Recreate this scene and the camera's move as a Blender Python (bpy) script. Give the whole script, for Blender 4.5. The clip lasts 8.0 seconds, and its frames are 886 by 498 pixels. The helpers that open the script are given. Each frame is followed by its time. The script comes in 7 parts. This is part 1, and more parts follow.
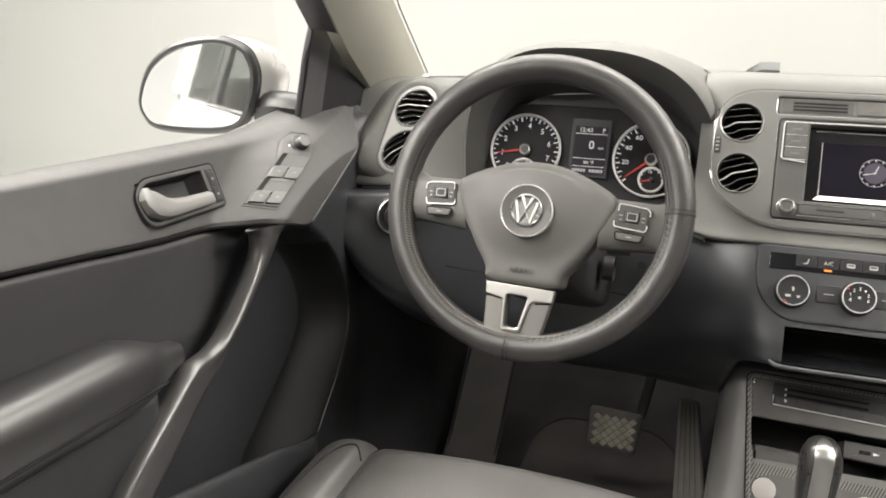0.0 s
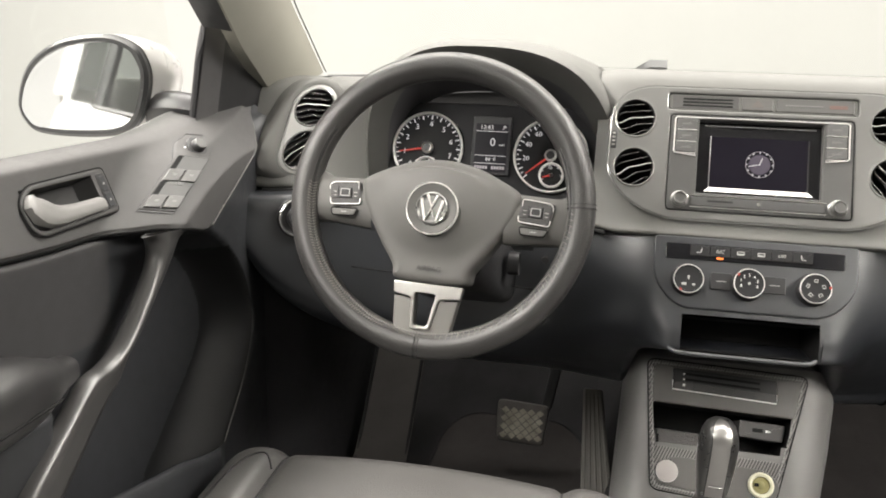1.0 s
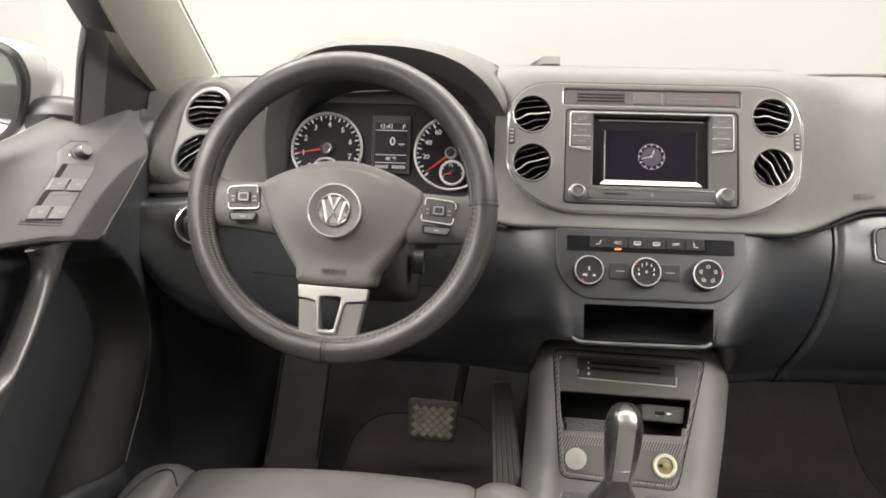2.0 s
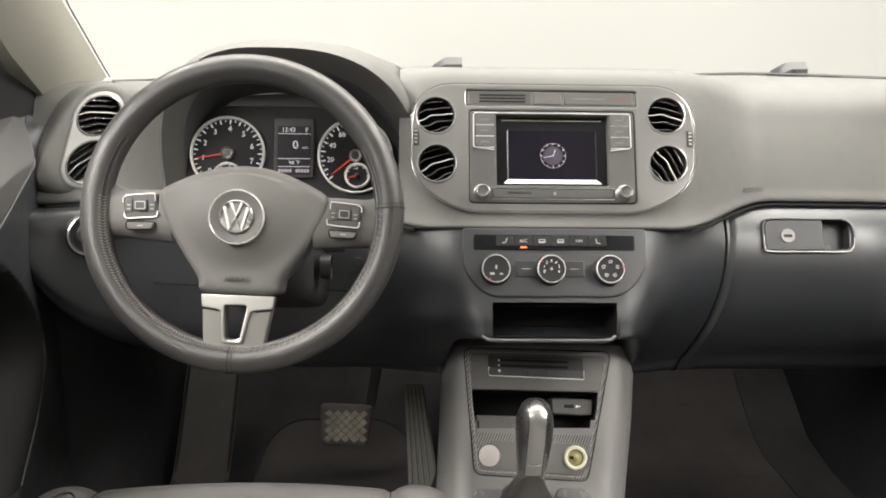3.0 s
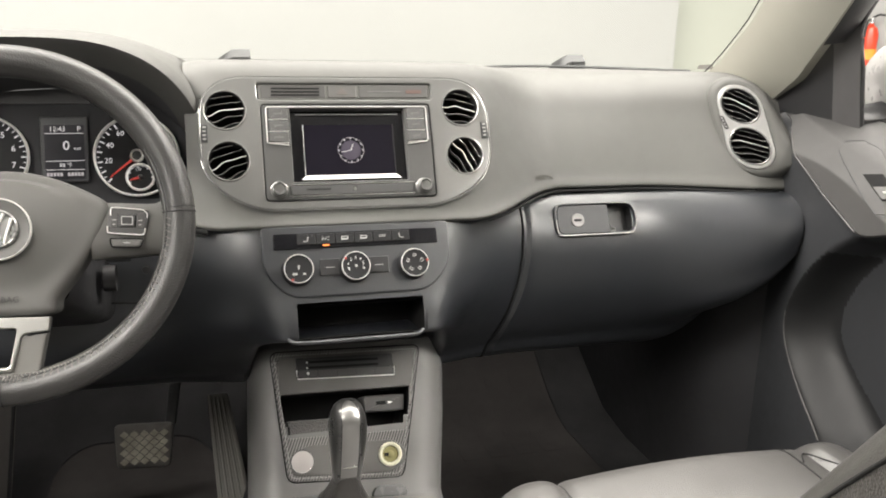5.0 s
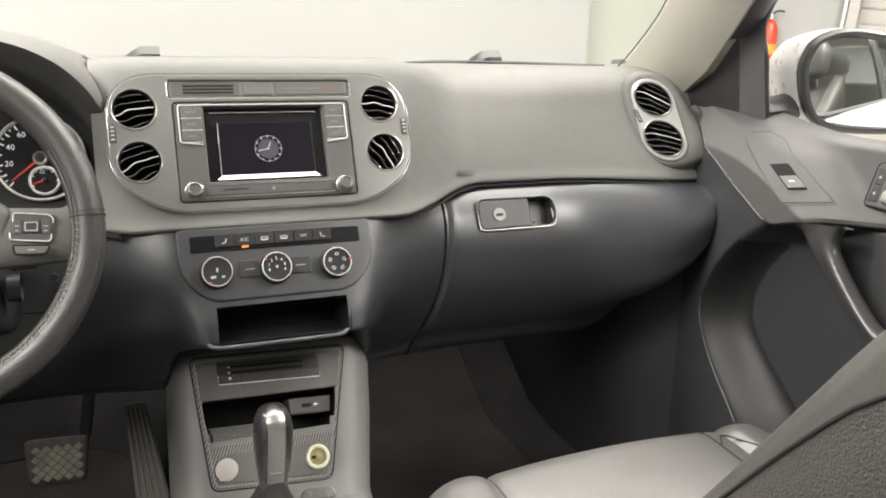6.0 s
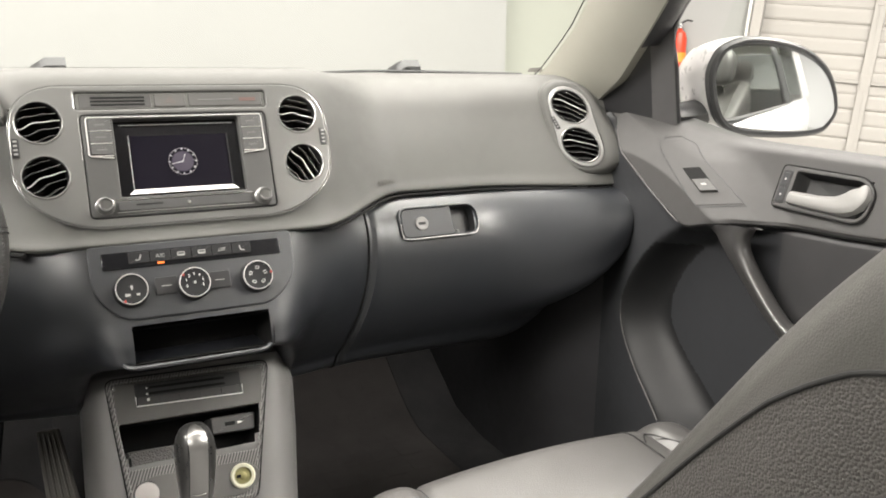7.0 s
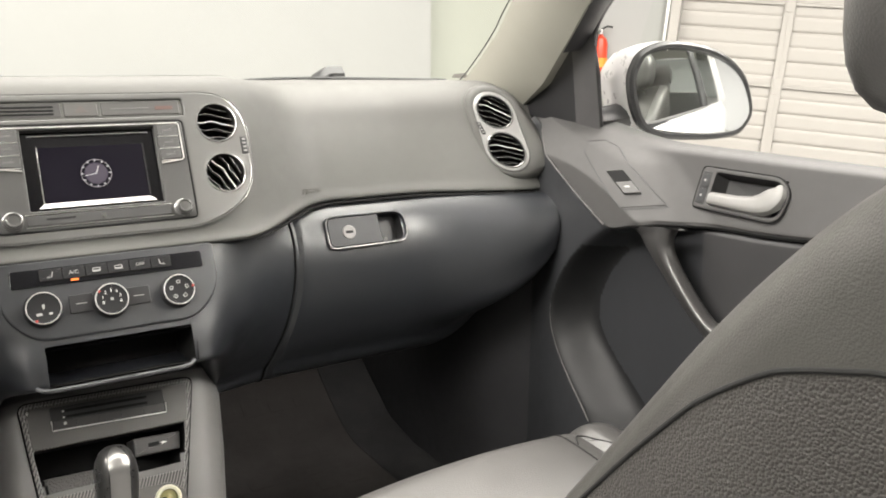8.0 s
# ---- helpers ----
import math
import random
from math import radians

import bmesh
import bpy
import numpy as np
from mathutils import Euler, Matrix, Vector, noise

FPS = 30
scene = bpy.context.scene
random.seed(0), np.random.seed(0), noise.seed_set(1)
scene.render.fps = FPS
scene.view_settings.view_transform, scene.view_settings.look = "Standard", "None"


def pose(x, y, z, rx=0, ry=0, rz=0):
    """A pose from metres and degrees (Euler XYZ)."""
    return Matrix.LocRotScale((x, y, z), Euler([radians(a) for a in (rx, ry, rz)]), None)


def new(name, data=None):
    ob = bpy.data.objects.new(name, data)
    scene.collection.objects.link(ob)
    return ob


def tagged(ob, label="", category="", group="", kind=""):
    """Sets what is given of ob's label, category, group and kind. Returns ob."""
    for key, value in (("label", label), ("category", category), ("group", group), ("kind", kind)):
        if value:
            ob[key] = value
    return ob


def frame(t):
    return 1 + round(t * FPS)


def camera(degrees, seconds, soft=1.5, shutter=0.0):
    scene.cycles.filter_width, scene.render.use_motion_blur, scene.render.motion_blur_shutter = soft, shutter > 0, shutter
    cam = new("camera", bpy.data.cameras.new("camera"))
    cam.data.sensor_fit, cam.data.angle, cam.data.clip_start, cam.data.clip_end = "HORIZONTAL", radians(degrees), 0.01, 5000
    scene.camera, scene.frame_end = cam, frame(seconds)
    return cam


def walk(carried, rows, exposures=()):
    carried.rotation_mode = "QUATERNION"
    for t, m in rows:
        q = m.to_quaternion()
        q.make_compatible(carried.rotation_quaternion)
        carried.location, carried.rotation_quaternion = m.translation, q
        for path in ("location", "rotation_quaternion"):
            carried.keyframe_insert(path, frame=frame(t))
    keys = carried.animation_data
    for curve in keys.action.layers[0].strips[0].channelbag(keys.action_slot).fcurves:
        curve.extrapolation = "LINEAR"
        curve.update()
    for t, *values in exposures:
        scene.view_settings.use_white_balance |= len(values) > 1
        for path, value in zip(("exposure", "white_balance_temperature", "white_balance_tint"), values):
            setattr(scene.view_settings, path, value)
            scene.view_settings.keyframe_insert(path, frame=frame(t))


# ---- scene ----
cam = camera(57.10, 8.0, soft=1.9)
walk(cam, [
    (0.0, pose(-0.1828, -0.1507, 0.8983, 75.258, -1.533, 19.066)),
    (0.5, pose(-0.1877, -0.1537, 0.8979, 75.504, -1.801, 15.302)),
    (1.0, pose(-0.1908, -0.1487, 0.8969, 75.396, -1.535, 11.846)),
    (1.5, pose(-0.1937, -0.1450, 0.8963, 75.377, -1.232, 8.140)),
    (3.0, pose(-0.1898, -0.1412, 0.8996, 75.549, -0.830, -1.897)),
    (3.5, pose(-0.1890, -0.1359, 0.8989, 75.404, -1.081, -5.530)),
    (4.0, pose(-0.1854, -0.1272, 0.8975, 75.155, -1.544, -9.407)),
    (4.5, pose(-0.1877, -0.1202, 0.8970, 75.419, -1.439, -13.029)),
    (6.0, pose(-0.1875, -0.1071, 0.8954, 75.259, -1.082, -21.895)),
    (6.5, pose(-0.1853, -0.1060, 0.8943, 75.797, -1.070, -24.903)),
    (7.0, pose(-0.1832, -0.1047, 0.8942, 76.011, -0.852, -27.376)),
    (7.5, pose(-0.1778, -0.1004, 0.8935, 76.235, -0.747, -30.019)),
    (8.0, pose(-0.1744, -0.0972, 0.8930, 76.525, -0.565, -32.432)),
])

# ---- world, lamps, exposure ----
world = bpy.data.worlds.new("world")
scene.world = world
world.use_nodes = True
world.node_tree.nodes["Background"].inputs[0].default_value = (0.95, 0.97, 1.0, 1)
world.node_tree.nodes["Background"].inputs[1].default_value = 0.3
scene.view_settings.exposure = 0.0


def ceiling_lamp(x, y, w, h, watts):
    data = bpy.data.lights.new("ceiling_panel_lamp", "AREA")
    data.shape, data.size, data.size_y, data.energy = "RECTANGLE", w, h, watts
    data.color = (1.0, 0.947, 0.888)
    ob = new("ceiling_panel_lamp", data)
    ob.matrix_basis = pose(x, y, 2.72)
    return ob


ceiling_lamp(0.0, 1.7, 3.4, 1.2, 205)
ceiling_lamp(-2.3, -0.5, 1.1, 4.5, 650)
ceiling_lamp(2.3, -0.5, 1.1, 4.5, 475)
ceiling_lamp(0.0, -3.2, 3.4, 1.4, 260)


# ---- materials ----
def principled(name):
    m = bpy.data.materials.new(name)
    m.use_nodes = True
    nt = m.node_tree
    return m, nt, nt.nodes["Principled BSDF"]


def link(nt, a, b):
    nt.links.new(a, b)


def tex_noise(nt, scale, detail=3.0, rough=0.55):
    co = nt.nodes.new("ShaderNodeTexCoord")
    n = nt.nodes.new("ShaderNodeTexNoise")
    n.inputs["Scale"].default_value, n.inputs["Detail"].default_value = scale, detail
    n.inputs["Roughness"].default_value = rough
    link(nt, co.outputs["Object"], n.inputs["Vector"])
    return n


def ramp(nt, fac, lo, hi, a=0.3, b=0.7):
    r = nt.nodes.new("ShaderNodeMapRange")
    r.inputs[1].default_value, r.inputs[2].default_value = a, b
    r.inputs[3].default_value, r.inputs[4].default_value = lo, hi
    link(nt, fac, r.inputs[0])
    return r.outputs[0]


def surface(name, color, rough=0.5, metal=0.0, spec=0.5, vary=0.12, blotch=9.0, grain=0, grain_h=0.12, cells=False, coat=0.0, wear=0.05):
    """Principled surface with large blotches of wear, fine grain and varied gloss."""
    m, nt, p = principled(name)
    p.inputs["Metallic"].default_value = metal
    p.inputs["Specular IOR Level"].default_value = spec
    if coat:
        p.inputs["Coat Weight"].default_value, p.inputs["Coat Roughness"].default_value = coat, 0.08
    big = tex_noise(nt, blotch, 5.0)
    mix = nt.nodes.new("ShaderNodeMix")
    mix.data_type = "RGBA"
    c = Vector(color)
    mix.inputs[6].default_value = (*(c * (1 - vary)), 1)
    mix.inputs[7].default_value = (*(c * (1 + vary)), 1)
    link(nt, ramp(nt, big.outputs["Fac"], 0, 1), mix.inputs[0])
    link(nt, mix.outputs[2], p.inputs["Base Color"])
    mid = tex_noise(nt, blotch * 6, 4.0, 0.65)
    link(nt, ramp(nt, mid.outputs["Fac"], max(rough - wear, 0.01), min(rough + wear, 1)), p.inputs["Roughness"])
    if grain:
        if cells:
            co = nt.nodes.new("ShaderNodeTexCoord")
            g = nt.nodes.new("ShaderNodeTexVoronoi")
            g.inputs["Scale"].default_value = grain
            warp = tex_noise(nt, grain * 0.35, 2.0)
            add = nt.nodes.new("ShaderNodeMix")
            add.data_type = "VECTOR"
            add.inputs[0].default_value = 0.5 / grain
            link(nt, co.outputs["Object"], add.inputs[4])
            link(nt, warp.outputs["Color"], add.inputs[5])
            link(nt, add.outputs[1], g.inputs["Vector"])
            h = g.outputs["Distance"]
        else:
            h = tex_noise(nt, grain, 2.0).outputs["Fac"]
        b = nt.nodes.new("ShaderNodeBump")
        b.inputs["Strength"].default_value, b.inputs["Distance"].default_value = grain_h, 0.002
        b.invert = cells
        link(nt, h, b.inputs["Height"])
        link(nt, b.outputs[0], p.inputs["Normal"])
    return m


def glowing(name, color, strength):
    m, nt, p = principled(name)
    p.inputs["Base Color"].default_value = (0.02, 0.02, 0.02, 1)
    p.inputs["Emission Color"].default_value = (*color, 1)
    p.inputs["Emission Strength"].default_value = strength
    return m


def pane(name, tint, gloss):
    m = bpy.data.materials.new(name)
    m.use_nodes = True
    nt = m.node_tree
    nt.nodes.clear()
    out = nt.nodes.new("ShaderNodeOutputMaterial")
    t, g, mix = (nt.nodes.new("ShaderNodeBsdf" + k) if k != "Mix" else nt.nodes.new("ShaderNodeMixShader") for k in ("Transparent", "Glossy", "Mix"))
    t.inputs[0].default_value = (*tint, 1)
    g.inputs["Roughness"].default_value = 0.0
    lw = nt.nodes.new("ShaderNodeLayerWeight")
    lw.inputs[0].default_value = 0.5
    pw = nt.nodes.new("ShaderNodeMath")
    pw.operation = "POWER"
    pw.inputs[1].default_value = 4.0
    ad = nt.nodes.new("ShaderNodeMath")
    ad.operation = "MULTIPLY_ADD"
    ad.inputs[1].default_value, ad.inputs[2].default_value = 0.25, gloss
    link(nt, lw.outputs["Facing"], pw.inputs[0])
    link(nt, pw.outputs[0], ad.inputs[0])
    link(nt, ad.outputs[0], mix.inputs[0])
    link(nt, t.outputs[0], mix.inputs[1])
    link(nt, g.outputs[0], mix.inputs[2])
    link(nt, mix.outputs[0], out.inputs[0])
    return m


DASH = surface("dash_plastic", (0.106, 0.106, 0.099), 0.60, spec=0.45, grain=1400, grain_h=0.22, vary=0.06)
DASH_LOW = surface("lower_dash_plastic", (0.0185, 0.0206, 0.0245), 0.40, spec=1.0, grain=1500, grain_h=0.10, vary=0.08)
DOOR_UP = surface("door_upper_plastic", (0.064, 0.0625, 0.0615), 0.58, spec=0.45, grain=1400, grain_h=0.2, vary=0.06)
DOOR_LOW = surface("door_lower_plastic", (0.026, 0.0272, 0.0296), 0.46, spec=0.5, grain=1300, grain_h=0.08, vary=0.08)
BLACK = surface("black_plastic", (0.022, 0.022, 0.023), 0.42, spec=0.5, grain=900, grain_h=0.08)
# Near-black that puts the shade of gaps and recesses into the colour.
GAP = surface("shadow_gap_black", (0.012, 0.012, 0.012), 0.8, spec=0.2)
SATIN = surface("satin_silver_paint", (0.33, 0.33, 0.32), 0.30, metal=0.35, spec=0.5, vary=0.03, wear=0.015)
BEZEL = surface("satin_grey_bezel_paint", (0.25, 0.25, 0.243), 0.20, metal=0.55, spec=0.5, vary=0.03, wear=0.015)
CHROME = surface("chrome", (0.72, 0.72, 0.71), 0.24, metal=0.9, vary=0.02, wear=0.02)
RING = surface("bright_ring_chrome", (0.72, 0.71, 0.69), 0.32, metal=0.45, spec=0.6, vary=0.02, wear=0.02)
KNOB_SILVER = surface("brushed_knob_silver", (0.44, 0.43, 0.41), 0.46, metal=0.7, spec=0.6, vary=0.03, wear=0.03)
SOFT_CHROME = surface("brushed_aluminium", (0.62, 0.61, 0.59), 0.30, metal=1.0, vary=0.03, wear=0.02)
LEATHER = surface("grey_black_leather", (0.074, 0.072, 0.069), 0.34, spec=0.9, grain=520, grain_h=0.12, cells=True, vary=0.1)
LEATHER_WHEEL = surface("stitched_wheel_cover", (0.032, 0.031, 0.030), 0.40, spec=0.62, grain=650, grain_h=0.18, cells=True, vary=0.12)
BACK_LEATHER = surface("pebbled_back_leather", (0.070, 0.068, 0.063), 0.42, spec=0.6, grain=680, grain_h=0.16, cells=True, vary=0.1)
COVER_GRAIN = surface("coarse_grain_vinyl", (0.064, 0.060, 0.056), 0.45, spec=0.6, grain=500, grain_h=0.5, cells=True, vary=0.12)
PAD = surface("airbag_pad_plastic", (0.10, 0.098, 0.093), 0.55, spec=0.45, grain=1500, grain_h=0.2, vary=0.06)
CARPET = surface("black_carpet", (0.030, 0.030, 0.031), 0.95, spec=0.1, grain=500, grain_h=0.8, vary=0.25)
MAT = surface("grey_floor_mat", (0.040, 0.037, 0.036), 0.92, spec=0.15, grain=420, grain_h=0.7, vary=0.2)
RUBBER = surface("ribbed_rubber", (0.12, 0.115, 0.105), 0.7, spec=0.3, grain=600, grain_h=0.2, vary=0.2)
TRIM_LIGHT = surface("light_pillar_trim", (0.275, 0.268, 0.232), 0.9, spec=0.12, grain=900, grain_h=0.2, vary=0.04)
BODY = surface("silver_car_paint", (0.62, 0.61, 0.60), 0.3, metal=0.25, spec=0.5, vary=0.03, coat=0.6)
STITCH = surface("dark_thread", (0.03, 0.03, 0.03), 0.8, spec=0.2)
TINTED = pane("privacy_glass", (0.42, 0.44, 0.42), 0.045)
GLASS = pane("window_glass", (0.96, 0.98, 0.96), 0.018)
SCREEN = surface("glossy_black_screen", (0.008, 0.008, 0.01), 0.16, spec=0.6, vary=0.0)
MIRROR = surface("mirror_glass", (0.92, 0.93, 0.93), 0.01, metal=1.0, vary=0.0)
WHITE_MARK = surface("white_print", (0.75, 0.75, 0.73), 0.5, vary=0.02)
GREY_MARK = surface("grey_print", (0.30, 0.30, 0.29), 0.5, vary=0.02)
LCD_WHITE = glowing("lit_display_white", (1.0, 0.96, 0.97), 0.7)
LCD_PURPLE = glowing("lit_display_purple", (0.24, 0.12, 0.34), 0.14)
LCD_DIM = glowing("lit_display_dim", (1.0, 0.90, 0.92), 0.45)
NEEDLE = glowing("lit_red_needle", (0.9, 0.05, 0.03), 0.55)
AMBER = glowing("lit_amber_lamp", (1.0, 0.22, 0.03), 2.2)
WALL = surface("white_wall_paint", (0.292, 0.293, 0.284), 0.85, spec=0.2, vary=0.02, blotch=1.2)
# Lighter copy of the wall paint stands in for brighter light on two walls.
WALL_BRIGHT = surface("brightened_white_wall_paint", (0.49, 0.49, 0.495), 0.85, spec=0.2, vary=0.02, blotch=1.2)
WALL_GREEN = surface("pale_grey_green_wall_paint", (0.325, 0.335, 0.295), 0.85, spec=0.2, vary=0.03, blotch=1.2)
FLOOR = surface("pale_grey_floor_coating", (0.34, 0.335, 0.325), 0.5, spec=0.4, vary=0.06, blotch=1.5)
SHUTTER = surface("white_painted_steel", (0.345, 0.325, 0.305), 0.6, spec=0.4, vary=0.04, blotch=2)


# ---- mesh helpers ----
def part(name, bm, material, parent=None, label="", sharp=35):
    """Links a bmesh as one mesh object, under a thing or a part if given."""
    me = bpy.data.meshes.new(name)
    bmesh.ops.recalc_face_normals(bm, faces=bm.faces)
    bm.to_mesh(me)
    bm.free()
    for f in me.polygons:
        f.use_smooth = True
    me.set_sharp_from_angle(angle=radians(sharp))
    me.materials.append(material)
    ob = new(name, me)
    if parent is not None:
        ob.parent = parent
        if parent.parent is None:
            ob.matrix_parent_inverse = parent.matrix_basis.inverted()
    if label:
        ob["label"] = label
    return ob


def thing(name, base, label, category, group="", kind=""):
    ob = new(name)
    ob.empty_display_size = 0.05
    ob.matrix_basis = Matrix.Translation(base)
    return tagged(ob, label, category, group, kind)


def axes(origin, u, v):
    """A local frame: u to the right, v up the surface, w out of it."""
    u, v = Vector(u).normalized(), Vector(v).normalized()
    w = u.cross(v)
    m = Matrix((u, v, w)).transposed().to_4x4()
    m.translation = origin
    return m


def at(m, u, v, w=0.0):
    return m @ Vector((u, v, w))


def shift(m, u, v, w=0.0, turn=0.0):
    return m @ Matrix.Translation((u, v, w)) @ Matrix.Rotation(radians(turn), 4, "Z")


def grid(rows, wrap_rows=False, wrap_cols=False, keep=None):
    """A sheet of quads through rows of points; keep(middle) drops faces."""
    bm = bmesh.new()
    vs = [[bm.verts.new(p) for p in r] for r in rows]
    n, k = len(vs), len(vs[0])
    for i in range(n if wrap_rows else n - 1):
        for j in range(k if wrap_cols else k - 1):
            q = (vs[i][j], vs[i][(j + 1) % k], vs[(i + 1) % n][(j + 1) % k], vs[(i + 1) % n][j])
            if keep is None or keep(sum((v.co for v in q), Vector()) / 4):
                bm.faces.new(q)
    loose = [v for v in bm.verts if not v.link_faces]
    bmesh.ops.delete(bm, geom=loose, context="VERTS")
    return bm


def circle(r, n=32, cu=0.0, cv=0.0, rv=None, start=0.0):
    rv = r if rv is None else rv
    return [(cu + r * math.cos(start + 2 * math.pi * i / n), cv + rv * math.sin(start + 2 * math.pi * i / n)) for i in range(n)]


def rounded(pts, r, seg=5):
    """A closed outline with its corners rounded; r is one radius or one for each corner."""
    out, n = [], len(pts)
    for i in range(n):
        p, a, b = Vector(pts[i]), Vector(pts[i - 1]), Vector(pts[(i + 1) % n])
        ri = r[i] if isinstance(r, (list, tuple)) else r
        da, db = (a - p), (b - p)
        k = min(ri, da.length * 0.48, db.length * 0.48)
        s, e = p + da.normalized() * k, p + db.normalized() * k
        for j in range(seg + 1):
            t = j / seg
            out.append(tuple((1 - t) ** 2 * s + 2 * t * (1 - t) * p + t * t * e))
    return out


def box2(u0, v0, u1, v1, r=0.003, seg=4):
    return rounded([(u0, v0), (u1, v0), (u1, v1), (u0, v1)], r, seg)


def area2(o):
    return sum(o[i - 1][0] * o[i][1] - o[i][0] * o[i - 1][1] for i in range(len(o)))


def inset(o, d):
    """The outline moved inwards by d."""
    s = 1 if area2(o) > 0 else -1
    out, n = [], len(o)
    for i in range(n):
        a, p, b = Vector(o[i - 1]), Vector(o[i]), Vector(o[(i + 1) % n])
        t = (b - a)
        if t.length < 1e-9:
            out.append(tuple(p))
            continue
        t.normalize()
        out.append((p.x - s * t.y * d, p.y + s * t.x * d))
    return out


def plate(outline, depth, m, bevel=0.001, dome=0.0, cap_back=True):
    """A solid plate with a rounded front edge; its front lies at w = 0, its back at w = -depth."""
    b1 = inset(outline, bevel * 0.35)
    b2 = inset(outline, bevel)
    rings = [[at(m, u, v, -depth) for u, v in outline], [at(m, u, v, -bevel) for u, v in outline],
             [at(m, u, v, -bevel * 0.3) for u, v in b1], [at(m, u, v, 0) for u, v in b2]]
    if not dome:
        rings.append([at(m, u, v, 0) for u, v in inset(outline, bevel * 1.4)])
    if dome:
        cu = sum(u for u, v in b2) / len(b2)
        cv = sum(v for u, v in b2) / len(b2)
        for k in (0.93, 0.85, 0.75, 0.65, 0.5, 0.35, 0.2):
            rings.append([at(m, cu + (u - cu) * k, cv + (v - cv) * k, dome * (1 - k * k)) for u, v in b2])
    bm = grid(rings, wrap_cols=True)
    bm.verts.ensure_lookup_table()
    n = len(outline)
    if cap_back:
        bm.faces.new(bm.verts[:n][::-1])
    bm.faces.new(bm.verts[-n:])
    return bm


def pierced(outer, holes, depth, m, bevel=0.001):
    """A plate with holes through it."""
    bm = bmesh.new()
    front = []
    for o, s in [(outer, 1)] + [(h, -1) for h in holes]:
        loops = [[bm.verts.new(at(m, u, v, w)) for u, v in inset(o, s * d)] for d, w in ((0, -depth), (0, -bevel), (bevel * 0.35, -bevel * 0.3), (bevel, 0), (bevel * 1.3, 0))]
        n = len(o)
        for a, b in zip(loops, loops[1:]):
            for i in range(n):
                bm.faces.new((a[i], a[(i + 1) % n], b[(i + 1) % n], b[i]))
        for i in range(n):
            front.append(bm.edges.get((loops[-1][i], loops[-1][(i + 1) % n])))
    bmesh.ops.triangle_fill(bm, use_beauty=True, use_dissolve=False, edges=front)
    return bm


def lathe(profile, m, n=32):
    """Turns (radius, w) pairs about the local w axis."""
    rows = [[at(m, r * math.cos(2 * math.pi * j / n), r * math.sin(2 * math.pi * j / n), w) for j in range(n)] for r, w in profile]
    bm = grid(rows, wrap_cols=True)
    bmesh.ops.remove_doubles(bm, verts=bm.verts, dist=1e-6)
    return bm


def spline(pts, per=8, closed=False):
    """A smooth line through control points."""
    p = [Vector(q) for q in pts]
    n, out = len(p), []
    for i in range(n if closed else n - 1):
        if closed:
            a, b, c, d = p[i - 1], p[i], p[(i + 1) % n], p[(i + 2) % n]
        else:
            a, b, c, d = p[max(i - 1, 0)], p[i], p[i + 1], p[min(i + 2, n - 1)]
        for k in range(per):
            t = k / per
            out.append(0.5 * (2 * b + (c - a) * t + (2 * a - 5 * b + 4 * c - d) * t * t + (3 * b - a - 3 * c + d) * t ** 3))
    if not closed:
        out.append(p[-1])
    return out


def tube(path, radius, n=12, closed=False, flat=1.0, up=(0, 0, 1), caps=True):
    """A round or oval bar along a path; radius is a number or a function of 0..1."""
    path = [Vector(p) for p in path]
    rows, k = [], len(path)
    for i, p in enumerate(path):
        a, b = (path[i - 1], path[(i + 1) % k]) if closed else (path[max(i - 1, 0)], path[min(i + 1, k - 1)])
        t = (b - a).normalized()
        s = t.cross(Vector(up))
        s = s.normalized() if s.length > 1e-5 else t.orthogonal().normalized()
        q = s.cross(t)
        r = radius(i / max(k - 1, 1)) if callable(radius) else radius
        rows.append([p + s * r * math.cos(2 * math.pi * j / n) + q * r * flat * math.sin(2 * math.pi * j / n) for j in range(n)])
    bm = grid(rows, wrap_rows=closed, wrap_cols=True)
    if caps and not closed:
        bm.verts.ensure_lookup_table()
        bm.faces.new(bm.verts[:n])
        bm.faces.new(bm.verts[-n:])
    return bm


def block(x0, y0, z0, x1, y1, z1, bevel=0.004, seg=2):
    bm = bmesh.new()
    bmesh.ops.create_cube(bm, size=1)
    for v in bm.verts:
        v.co = Vector(((x0 + x1) / 2 + v.co.x * (x1 - x0), (y0 + y1) / 2 + v.co.y * (y1 - y0), (z0 + z1) / 2 + v.co.z * (z1 - z0)))
    if bevel:
        bmesh.ops.bevel(bm, geom=list(bm.edges), offset=bevel, segments=seg, affect="EDGES", profile=0.5)
    return bm


def words(text, size, m, thick=0.0002, align="CENTER"):
    """Raised lettering as a mesh on a surface."""
    cu = bpy.data.curves.new("words", "FONT")
    cu.body, cu.size, cu.align_x, cu.align_y, cu.extrude = text, size, align, "CENTER", thick
    cu.resolution_u = 2
    ob = bpy.data.objects.new("words", cu)
    me = bpy.data.meshes.new_from_object(ob)
    bm = bmesh.new()
    bm.from_mesh(me)
    bmesh.ops.transform(bm, matrix=m, verts=bm.verts)
    bpy.data.objects.remove(ob)
    bpy.data.meshes.remove(me)
    bpy.data.curves.remove(cu)
    return bm


def smooth(a, b, x):
    t = min(max((x - a) / (b - a), 0.0), 1.0)
    return t * t * (3 - 2 * t)


